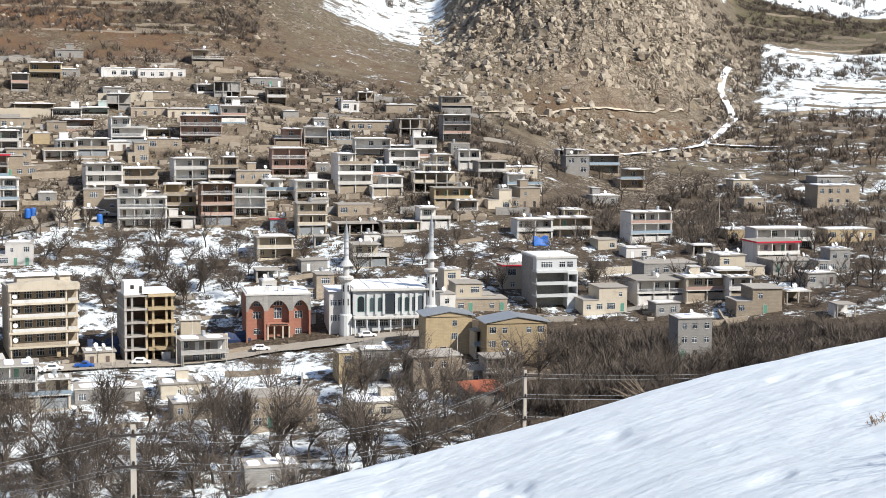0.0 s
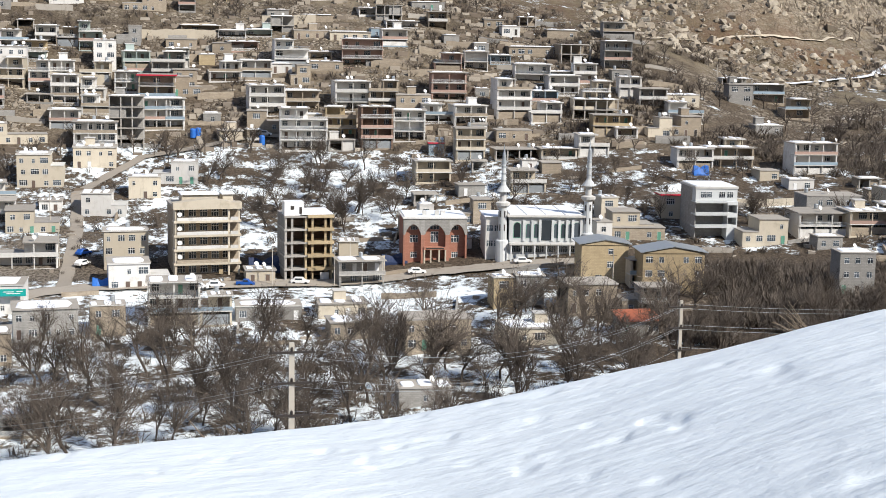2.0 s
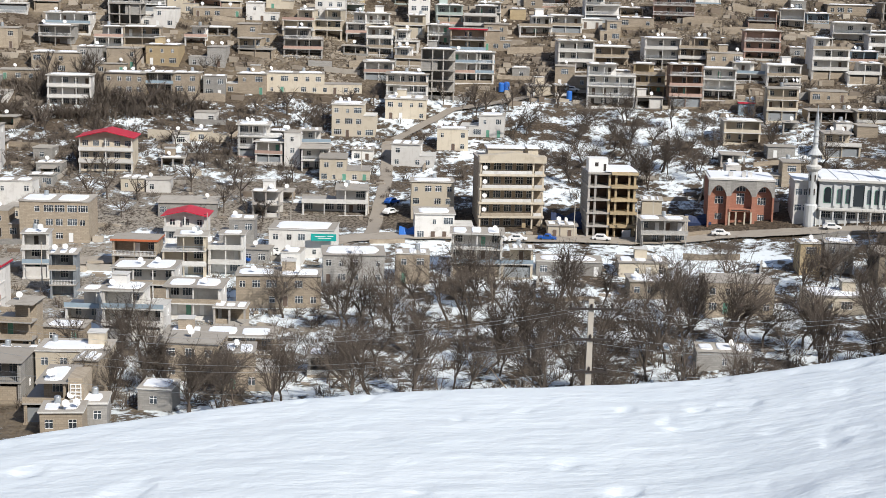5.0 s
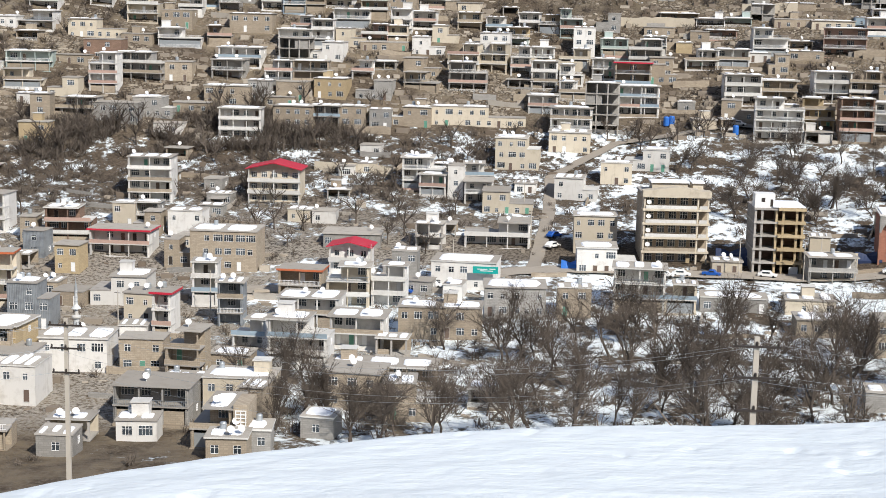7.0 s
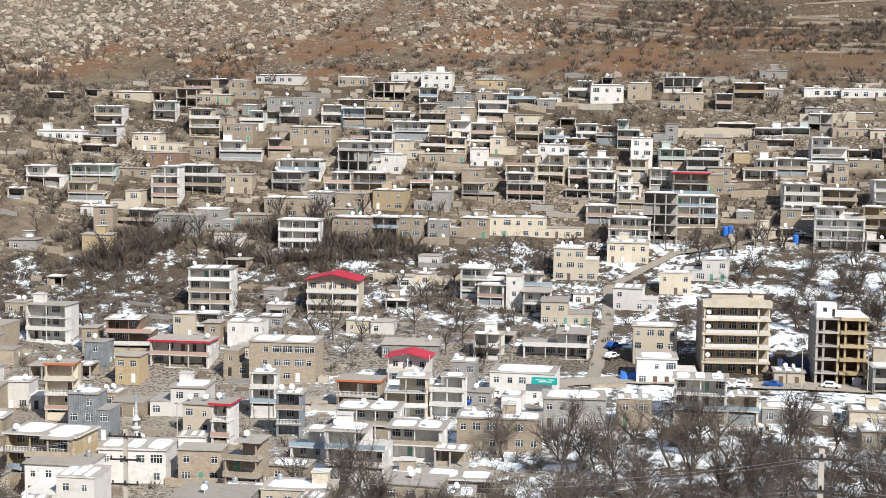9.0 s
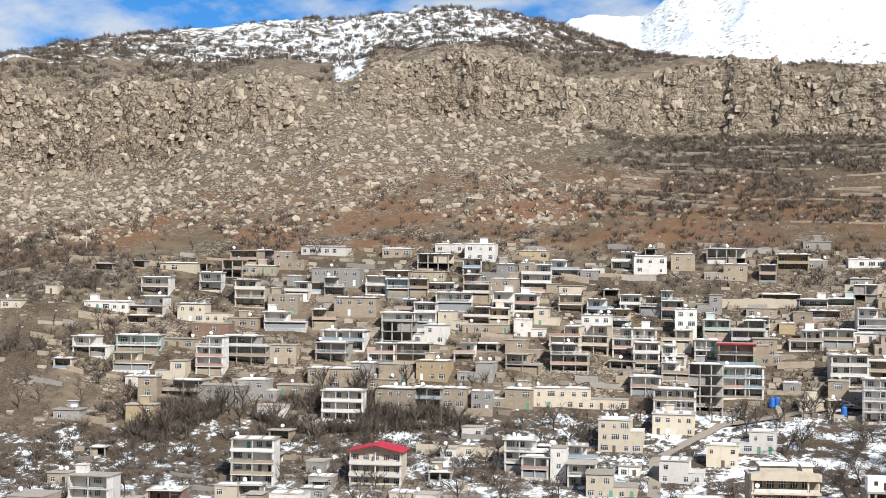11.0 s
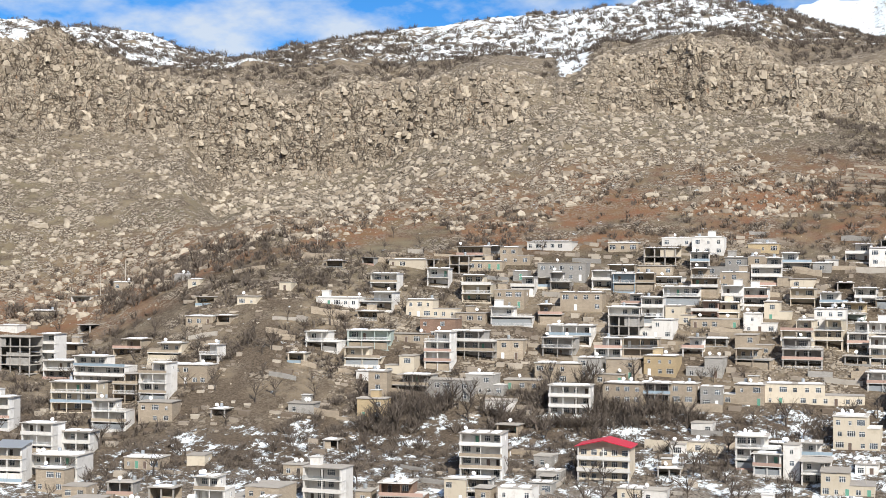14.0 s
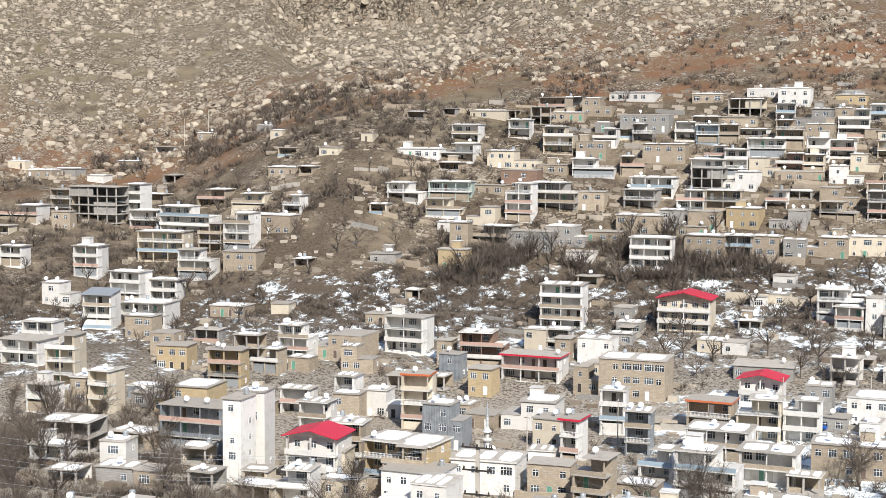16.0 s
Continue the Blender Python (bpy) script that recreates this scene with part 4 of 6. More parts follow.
house(-3.11, 463.5, 10.2, 2, "W", "g", "s")
house(24.97, 463.5, 10.5, 2, "S", "w", "k")
house(32.31, 465.5, 9.3, 2, "G", "g", "s")
house(21.18, 465.5, 5.8, 3, "W", "g", "s")
house(18.04, 465.5, 7.0, 2, "W", "g", "s")
house(39.79, 466.0, 10.6, 2, "C", "g", "k")
house(34.13, 466.0, 7.9, 2, "S", "w", "k")
house(23.38, 466.5, 9.2, 3, "C", "g", "s")
house(35.60, 467.0, 13.3, 3, "G", "g", "s")
house(22.28, 467.0, 8.8, 3, "C", "g", "s")
house(26.37, 467.0, 7.1, 1, "G", "g", "s")
house(15.88, 467.0, 7.1, 2, "S", "w", "k")
house(48.69, 468.0, 7.1, 3, "S", "g", "k")
house(2.23, 469.0, 8.0, 1, "U", "g", "s")
house(-1.86, 469.5, 8.3, 2, "G", "g", "k")
house(-6.22, 469.5, 8.0, 1, "G", "w", "s")
house(46.45, 469.5, 12.4, 2, "S", "w", "s")
house(50.54, 470.0, 13.3, 3, "C", "g", "s")
house(29.80, 470.5, 9.3, 3, "G", "o", "k")
house(56.00, 470.5, 6.2, 2, "W", "g", "s")
house(11.55, 471.0, 6.1, 2, "S", "w", "k")
house(19.17, 471.0, 8.9, 2, "C", "g", "s")
house(20.37, 471.5, 7.5, 2, "W", "g", "s")
house(16.49, 472.0, 9.8, 3, "G", "g", "s")
house(14.37, 472.5, 9.8, 2, "W", "g", "s")
house(31.85, 472.5, 12.5, 2, "W", "g", "s")
house(13.25, 473.5, 9.9, 2, "W", "g", "s")
house(22.46, 473.5, 13.4, 3, "W", "w", "s")
house(28.59, 473.5, 9.9, 2, "W", "w", "s")
house(1.51, 474.5, 9.3, 2, "W", "g", "s")
house(-11.77, 475.0, 5.4, 1, "S", "w", "s")
house(24.71, 476.0, 9.9, 2, "W", "w", "s")
house(-0.98, 476.5, 6.9, 2, "W", "g", "s")
house(39.57, 476.5, 12.6, 2, "T", "g", "s")
house(41.33, 476.5, 9.9, 2, "W", "g", "s")
house(12.29, 478.0, 6.9, 1, "W", "w", "s")
house(17.65, 478.0, 8.1, 2, "T", "g", "s")
house(26.38, 478.5, 14.5, 1, "S", "w", "k")
house(18.81, 478.5, 6.7, 3, "W", "w", "s")
house(-2.97, 479.0, 10.0, 1, "C", "w", "s")
house(45.59, 479.0, 5.4, 2, "W", "g", "s")
house(38.09, 479.5, 10.0, 1, "S", "w", "k")
house(10.59, 480.0, 10.5, 1, "S", "w", "s")
house(16.14, 480.5, 6.9, 2, "W", "g", "s")
house(11.87, 481.5, 10.6, 3, "W", "g", "s")
house(-14.84, 481.5, 12.0, 2, "S", "w", "s")
house(28.73, 481.5, 6.9, 3, "W", "g", "s")
house(27.73, 481.5, 8.2, 2, "C", "w", "s")
house(36.90, 482.0, 10.9, 2, "B", "w", "k")
house(29.79, 482.0, 9.7, 2, "W", "g", "s")
house(2.72, 482.5, 11.0, 2, "W", "g", "s")
house(21.30, 482.5, 5.1, 1, "T", "g", "s")
house(9.22, 483.0, 12.4, 3, "P", "g", "s")
house(15.07, 483.0, 4.6, 1, "Y", "w", "s")
house(25.90, 483.0, 6.4, 2, "C", "g", "s")
house(24.07, 483.5, 8.2, 2, "C", "w", "s")
house(21.33, 483.5, 7.3, 2, "Y", "g", "s")
house(26.76, 484.0, 8.2, 2, "P", "g", "s")
house(5.95, 484.5, 8.4, 2, "P", "g", "s")
house(1.75, 486.0, 9.2, 1, "W", "g", "s")
house(0.73, 486.0, 7.2, 2, "W", "g", "s")
house(10.79, 486.5, 7.0, 1, "S", "g", "s")
house(34.07, 486.5, 12.9, 2, "W", "g", "s")
house(32.59, 486.5, 7.4, 2, "S", "g", "s")
house(25.78, 487.5, 6.1, 3, "W", "g", "s")
house(4.88, 488.0, 7.4, 2, "W", "g", "s")
house(22.04, 490.0, 8.3, 2, "W", "g", "s")
house(-0.63, 490.5, 5.6, 1, "G", "w", "k")
house(35.65, 490.5, 9.3, 1, "S", "w", "k")
house(29.51, 490.5, 6.5, 2, "W", "g", "s")
house(19.31, 490.5, 7.1, 3, "T", "g", "s")
house(14.51, 491.0, 5.6, 1, "S", "w", "k")
house(49.64, 491.0, 14.9, 3, "W", "g", "s")
house(13.70, 492.5, 9.3, 1, "P", "g", "s")
house(24.94, 492.5, 8.4, 2, "W", "g", "s")
house(23.17, 492.5, 7.5, 2, "C", "g", "s")
house(20.14, 492.5, 6.9, 2, "S", "g", "s")
house(47.30, 492.5, 9.3, 2, "C", "g", "s")
house(16.02, 493.0, 9.3, 1, "S", "w", "k")
house(31.42, 493.5, 13.1, 2, "S", "w", "s")
house(20.91, 493.5, 6.5, 2, "W", "g", "s")
house(27.63, 494.0, 11.4, 2, "W", "g", "s")
house(37.15, 495.0, 15.9, 2, "C", "w", "s")
house(17.94, 495.0, 7.5, 2, "G", "w", "k")
house(3.96, 495.5, 6.6, 1, "U", "g", "s")
house(-7.21, 496.5, 7.5, 2, "S", "g", "s")
house(8.00, 498.5, 8.1, 2, "W", "g", "s")
house(34.17, 498.5, 9.4, 2, "S", "w", "k")
house(-5.11, 499.0, 7.4, 2, "G", "w", "k")
house(-11.34, 499.5, 5.7, 1, "C", "w", "s")
house(26.78, 500.0, 8.5, 3, "S", "g", "s")
house(14.13, 500.5, 8.9, 1, "W", "g", "s")
house(-0.49, 500.5, 8.7, 3, "G", "g", "s")
house(13.13, 501.5, 8.5, 1, "T", "g", "s")
house(9.68, 501.5, 12.9, 1, "C", "w", "s")
house(11.12, 502.0, 11.4, 1, "S", "w", "k")
house(39.37, 502.0, 12.0, 2, "W", "g", "s")
house(15.29, 503.5, 11.8, 1, "S", "g", "s")
house(25.70, 503.5, 8.6, 2, "S", "w", "s")
house(1.11, 504.0, 9.5, 2, "S", "o", "k")
house(35.42, 504.0, 9.5, 3, "C", "g", "s")
house(29.01, 504.5, 6.3, 2, "S", "g", "s")
house(40.75, 505.0, 13.4, 1, "W", "w", "s")
house(29.80, 505.0, 7.1, 2, "U", "g", "s")
house(12.25, 505.5, 7.6, 2, "G", "o", "s")
house(8.67, 505.5, 3.8, 1, "U", "w", "s")
house(23.20, 505.5, 7.3, 1, "C", "w", "k")
house(51.16, 505.5, 8.6, 2, "W", "g", "s")
house(23.84, 506.5, 4.2, 1, "S", "w", "k")
house(54.18, 506.5, 5.4, 2, "S", "w", "k")
house(2.67, 507.0, 16.3, 1, "S", "w", "s")
house(33.65, 507.0, 7.7, 2, "W", "g", "s")
house(-14.62, 507.5, 9.6, 1, "G", "w", "s")
house(24.48, 507.5, 9.6, 3, "W", "g", "s")
house(28.15, 507.5, 9.0, 1, "W", "g", "s")
house(30.63, 508.0, 6.7, 2, "W", "g", "s")
house(32.22, 508.5, 6.7, 2, "G", "g", "s")
house(48.63, 508.5, 8.7, 2, "S", "g", "s")
house(-6.13, 509.5, 9.6, 2, "G", "g", "s")
house(45.96, 510.5, 8.7, 1, "S", "w", "s")
house(29.88, 511.5, 8.7, 2, "S", "g", "s")
house(32.91, 512.0, 5.8, 1, "C", "g", "k")
house(7.70, 513.5, 10.7, 1, "W", "g", "s")
house(10.92, 514.5, 10.1, 1, "S", "w", "s")
house(25.98, 514.5, 11.7, 2, "G", "w", "s")
house(53.01, 514.5, 14.6, 4, "G", "o", "k")
house(55.72, 515.0, 11.7, 2, "W", "g", "s")
house(38.97, 515.5, 8.8, 2, "W", "g", "s")
house(32.17, 515.5, 15.6, 2, "G", "w", "k")
house(28.71, 516.5, 12.7, 1, "S", "w", "k")
house(-4.95, 517.0, 9.8, 1, "G", "o", "s")
house(36.90, 517.5, 7.2, 2, "W", "g", "s")
house(51.77, 517.5, 8.8, 4, "W", "g", "s")
house(52.45, 517.5, 9.8, 2, "G", "g", "s")
house(8.23, 518.0, 8.8, 2, "G", "o", "k")
house(6.37, 518.0, 5.9, 2, "S", "g", "k")
house(23.38, 518.0, 9.2, 2, "W", "g", "s")
house(26.95, 519.0, 5.9, 2, "W", "g", "s")
house(17.35, 519.0, 13.7, 2, "S", "w", "s")
house(15.79, 519.5, 5.1, 2, "G", "g", "s")
house(8.91, 522.0, 7.9, 1, "W", "g", "s")
house(54.14, 522.5, 6.9, 3, "S", "g", "k")
house(20.16, 523.5, 10.9, 2, "W", "w", "s")
house(28.45, 524.0, 10.7, 2, "C", "o", "s")
house(21.18, 526.5, 8.0, 2, "W", "g", "s")
house(18.94, 526.5, 8.0, 2, "S", "w", "s")
house(36.09, 527.5, 7.0, 2, "S", "o", "k")
house(1.65, 529.0, 10.0, 1, "S", "w", "s")
house(35.11, 529.0, 12.0, 1, "S", "w", "s")
house(14.88, 530.0, 10.0, 2, "Y", "g", "s")
house(26.65, 532.0, 10.5, 2, "W", "w", "s")
house(33.95, 532.5, 10.1, 2, "S", "w", "s")
house(14.02, 533.0, 7.1, 1, "G", "w", "s")
house(-0.48, 533.0, 10.5, 2, "G", "g", "k")
house(17.32, 533.0, 13.1, 2, "W", "o", "s")
house(24.60, 533.5, 10.1, 1, "Y", "w", "s")
house(37.33, 534.0, 5.1, 1, "S", "o", "k")
house(10.66, 535.0, 15.6, 1, "W", "w", "s")
house(6.75, 535.0, 11.1, 1, "G", "w", "s")
house(38.10, 535.0, 12.1, 1, "C", "w", "s")
house(12.22, 535.5, 11.7, 1, "W", "w", "s")
house(35.67, 536.0, 9.1, 2, "S", "g", "k")
house(29.83, 538.0, 10.2, 1, "S", "w", "s")
house(27.81, 540.5, 10.2, 1, "W", "w", "s")
house(34.89, 544.0, 6.2, 1, "G", "g", "s")
house(32.64, 544.5, 15.4, 1, "W", "w", "s")
house(8.94, 548.0, 11.0, 2, "S", "g", "k")
house(14.01, 552.5, 9.4, 1, "G", "w", "k")
house(54.94, 574.5, 8.9, 1, "S", "w", "s")
house(54.03, 576.5, 7.6, 1, "G", "w", "s")
# low houses in the gardens below the town road
house(12.73, 306.0, 14.0, 1, "G", "w", "s", deep=7.0)
house(9.87, 308.0, 10.5, 1, "C", "w", "k", deep=7.0)
house(9.34, 293.0, 10.5, 1, "S", "w", "k", deep=7.0)
house(24.07, 281.0, 16.5, 2, "S", "w", "s", deep=7.0)
house(26.36, 251.0, 19.0, 1, "S", "g", "s", deep=7.0)
house(6.57, 247.0, 9.5, 1, "G", "w", "s", deep=5.5)
# ---- low sheds and stores between the houses ----
def near_built(x, y, gap):
    return any(math.hypot(x - bx - 3.5 * math.sin(radians(-t)), y - by - 3.5 * math.cos(radians(t))) < gap + w / 2 for bx, by, t, w, _ in BUILT)


fr = random.Random(77)
for a0, a1, r0, r1, n in ((22, 56, 236, 335, 44), (30, 44, 205, 240, 10), (24, 52, 345, 425, 30), (46, 57, 430, 600, 10), (-16, 8, 350, 425, 18), (2, 46, 436, 545, 30)):
    done = tries = 0
    while done < n and tries < n * 12:
        tries += 1
        az, r = fr.uniform(a0, a1), fr.uniform(r0, r1)
        x, y = polar(az, r)
        if near_built(x, y, 3.6):
            continue
        house(az, r, fr.uniform(3.5, 7.5), fr.choice([1, 1, 2]) if r < 400 else 1, fr.choice("SSSGGCCWW"), fr.choice("wwwog"), fr.choice("ks"), kind="shed")
        done += 1
# ---- the larger buildings of the lower town ----
def building(name, az, r, turn, label, category):
    top = new(name)
    top.matrix_world = standing(az, r, turn)
    return tagged(top, label, category)


def note(top, w, deep):
    t = top.matrix_world
    BUILT.append((t.translation.x, t.translation.y, math.degrees(t.to_euler().z), w, deep))


def pane_window(parent, x, y, z, w, h, panes=2):
    frame_ob = child("window", WINDOWS[1], parent, at=(x, y, z))
    frame_ob.scale = (w / 1.5, 1, h / 1.4)
    return frame_ob


def apartment_block():
    top = building("apartment_block", 15.07, 341.5, 24, "cream five-storey block with long white railed balconies", "apartment block")
    w, deep, h = 15.0, 12.0, 17.0
    note(top, w, deep)
    cream = WALLS["C"]
    a = w / 2
    child("body", mesh_of("body", [(-a, a, 2.4, deep, -2.5, 16.2)], [WALLS["S"]]), top)
    child("side_wall", mesh_of("side_wall", [(-a, -a + 0.25, 0.31, 2.398, -2.5, 16.2)], [cream]), top)
    for x in (-a + 0.25, a - 2.6, a - 0.25):
        child("column", mesh_of("column", [(x - 0.18, x + 0.18, -0.15, 0.3, -2, 16.2)], [cream]), top)
    for s in range(5):
        z = 3.25 * s + 0.3
        d = -0.5 if s else 0.2
        child("floor_slab", mesh_of("floor_slab", [(-a - 0.2, a + 0.2, d, 2.396, z - 0.5, z)], [cream]), top)
        if s:
            child("parapet", mesh_of("parapet", [(-a + 0.5, a - 2.9, d + 0.02, d + 0.16, z + 0.002, z + 0.75)], [TRIM if s > 1 else WALLS["S"]]), top)
            child("parapet", mesh_of("parapet", [(a - 2.3, a - 0.5, d + 0.02, d + 0.16, z + 0.002, z + 0.75)], [TRIM]), top)
            child("satellite_dish", DISH, top, "white satellite dish", (-a + 1.2, d + 0.6, z + 0.5))
        for i in range(5):
            pane_window(top, -a + 1.8 + i * 2.6, 2.38, z + 0.6, 1.7, 1.6)
    # cornice with its low pediment
    bm = bmesh.new()
    pts = [(-a - 0.3, 15.9), (a + 0.3, 15.9), (a + 0.3, 17.4), (a - 2.4, 17.4), (a - 2.6, 17.7), (0, 18.3), (-a + 1.6, 17.6), (-a - 0.3, 17.4)]
    front = [bm.verts.new((x, -0.7, z)) for x, z in pts]
    back = [bm.verts.new((x, 2.38, z)) for x, z in pts]
    bm.faces.new(front), bm.faces.new(back[::-1])
    for i in range(len(pts)):
        bm.faces.new((front[i], back[i], back[(i + 1) % len(pts)], front[(i + 1) % len(pts)]))
    bmesh.ops.recalc_face_normals(bm, faces=bm.faces)
    child("cornice", bm_mesh("cornice", bm, cream), top, "ribbed cream cornice with a low pediment")
    child("roof_deck", mesh_of("roof_deck", [(-a - 0.2, a + 0.2, 2.39, deep + 0.2, 16.2, 16.7)], [CONCRETE]), top)
    for x0, x1 in ((-a + 2.0, a - 4.2), (a - 3.6, a - 0.6)):
        child("roof_hut", mesh_of("roof_hut", [(x0 + 0.3, x1 - 0.3, 4.2, 8.6, 16.7, 18.7)], [cream]), top)
        child("hut_roof", mesh_of("hut_roof", [(x0, x1, 3.7, 9.0, 18.7, 19.0)], [SNOW]), top, "snow lying on the hut roof")
    child("yellow_board", mesh_of("yellow_board", [(2.6, 3.5, -0.2, -0.12, 0.8, 1.9)], [WALLS["Y"]]), top)


def open_frame_block():
    top = building("unfinished_block", 11.21, 338, 21, "unfinished five-storey concrete frame with dark open floors", "unfinished building")
    w, deep = 11.0, 11.0
    note(top, w, deep)
    a = w / 2
    tan_wall = WALLS["Y"]
    child("back_wall", mesh_of("back_wall", [(-a, a, deep - 0.3, deep, -2, 15.2)], [WALLS["G"]]), top)
    for x0 in (-a, a - 0.25, -0.55):
        child("side_wall", mesh_of("side_wall", [(x0, x0 + 0.25, 0.6, deep - 0.31, -2, 15.2)], [WALLS["G"]]), top)
    # dark brown inner wall, added so that the open bays look unlit
    child("partition", mesh_of("partition", [(-a + 0.26, a - 0.26, 4.2, 4.4, -1, 15.1)], [WALLS["B"]]), top)
    for x in (-a + 0.25, -a + 1.7, -0.6, 0.9, a - 1.6, a - 0.3):
        child("post", mesh_of("post", [(x - 0.25, x + 0.25, 0.0, 0.5, -2, 15.2)], [tan_wall if x > -1 else CONCRETE]), top)
    for s in range(1, 6):
        z = 3.03 * s
        child("floor_slab", mesh_of("floor_slab", [(-a - 0.15, -0.32, -0.3, deep - 0.32, z - 0.3, z + 0.1)], [CONCRETE]), top)
        child("bay_slab", mesh_of("bay_slab", [(-0.3, a + 0.3, -0.7, deep - 0.32, z - 0.35, z + 0.3)], [tan_wall]), top)
    child("curtain", mesh_of("curtain", [(2.6, 4.6, -0.6, -0.5, -0.8, 2.2)], [TRIM]), top, "pale hanging sheet")
    child("roof_snow", mesh_of("roof_snow", [(-1.6, a + 0.1, -0.4, deep - 0.6, 15.52, 15.75)], [SNOW]), top, "melting snow left on the roof")
    hut = child("roof_hut", mesh_of("roof_hut", [(-a, -a + 4.4, 0.4, 4.2, 15.27, 18.4)], [WHITE_PAINT]), top, "white tin roof hut")
    child("hole", mesh_of("hole", [(-a + 1.4, -a + 2.2, 0.36, 0.398, 16.6, 17.5)], [DARK_IRON]), hut, "dark opening")
    child("hole", mesh_of("hole", [(-a + 3.4, -a + 4.0, 0.36, 0.398, 15.6, 17.2)], [DARK_IRON]), hut, "dark opening")


def arch_panel(x0, x1, spring, rise, top_z, y0, y1):
    """A wall piece over an arch, from its springing to the top."""
    bm = bmesh.new()
    n = 12
    lower = [(x0 + (x1 - x0) * i / n, spring + rise * math.sin(math.pi * i / n) ** 0.7) for i in range(n + 1)]
    for (xa, za), (xb, zb) in zip(lower, lower[1:]):
        v = [bm.verts.new(p) for p in ((xa, y0, za), (xb, y0, zb), (xb, y0, top_z), (xa, y0, top_z), (xa, y1, za), (xb, y1, zb), (xb, y1, top_z), (xa, y1, top_z))]
        for f in ((0, 1, 2, 3), (7, 6, 5, 4), (4, 5, 1, 0), (3, 2, 6, 7)):
            bm.faces.new([v[i] for i in f])
    bmesh.ops.remove_doubles(bm, verts=bm.verts, dist=0.001)
    bmesh.ops.recalc_face_normals(bm, faces=bm.faces)
    return bm


def brick_hall():
    top = building("brick_hall", 6.32, 349.5, 13, "red brick hall with three tall grey-edged arches", "hall")
    w, deep = 14.9, 12.0
    note(top, w, deep)
    a = w / 2
    child("body", mesh_of("body", [(-a + 0.05, a - 0.05, 1.4, deep, -2, 10.3)], [ORANGE_BRICK]), top)
    grey = WALLS["G"]
    spans = [(-a, -a + 4.4), (-a + 5.0, a - 5.0), (a - 4.4, a)]
    for i, (x0, x1) in enumerate(spans):
        child("arch", bm_mesh("arch", arch_panel(x0 + (0.3 if i != 1 else 0), x1 - (0.3 if i != 1 else 0), 6.6, 2.5, 10.4, -0.3, 1.398), grey), top, "grey rendered arch")
    for x0, x1 in ((-a - 0.1, -a + 0.3), (-a + 4.1, -a + 5.0), (a - 5.0, a - 4.1), (a - 0.3, a + 0.1)):
        child("pier", mesh_of("pier", [(x0, x1, -0.3, 1.398, -2, 6.62)], [ORANGE_BRICK]), top)
        child("pier_head", mesh_of("pier_head", [(x0, x1, -0.302, 1.398, 6.62, 10.4)], [grey]), top)
    for x in (-4.9, 4.9):
        pane_window(top, x, 1.38, 4.6, 1.9, 1.7)
        child("blue_window", WINDOWS[1], top, "blue-painted window", (x, 1.38, 0.9))
        pane_window(top, x, 1.38, 7.6, 1.6, 1.0)
    pane_window(top, 0, 1.38, 4.6, 1.8, 2.6)
    pane_window(top, 0, 1.38, 7.7, 2.2, 1.4)
    porch = child("porch", mesh_of("porch", [(-2.7, 2.7, -0.6, 1.39, 3.1, 3.7)], [ORANGE_BRICK]), top)
    for x in (-2.5, -1.0, 1.0, 2.5):
        child("porch_post", mesh_of("porch_post", [(x - 0.17, x + 0.17, -0.5, -0.1, -1.5, 3.1)], [WALLS["C"]]), porch)
    child("sign_bars", mesh_of("sign_bars", [(-2.1, 2.1, -0.64, -0.602, 3.25, 3.55)], [DARK_IRON]), porch)
    child("roof_edge", mesh_of("roof_edge", [(-a - 0.3, a + 0.3, -0.5, deep + 0.2, 10.402, 10.75)], [TRIM]), top)
    child("roof_snow", mesh_of("roof_snow", [(-a + 0.2, a - 0.2, 0.2, deep - 0.3, 10.752, 10.95)], [SNOW]), top, "melting snow left on the roof")
    for x in (-2.4, 0.6, 2.0):
        child("roof_unit", mesh_of("roof_unit", [(x - 0.5, x + 0.5, 2.0, 3.0, 10.952, 12.0)], [TRIM]), top)


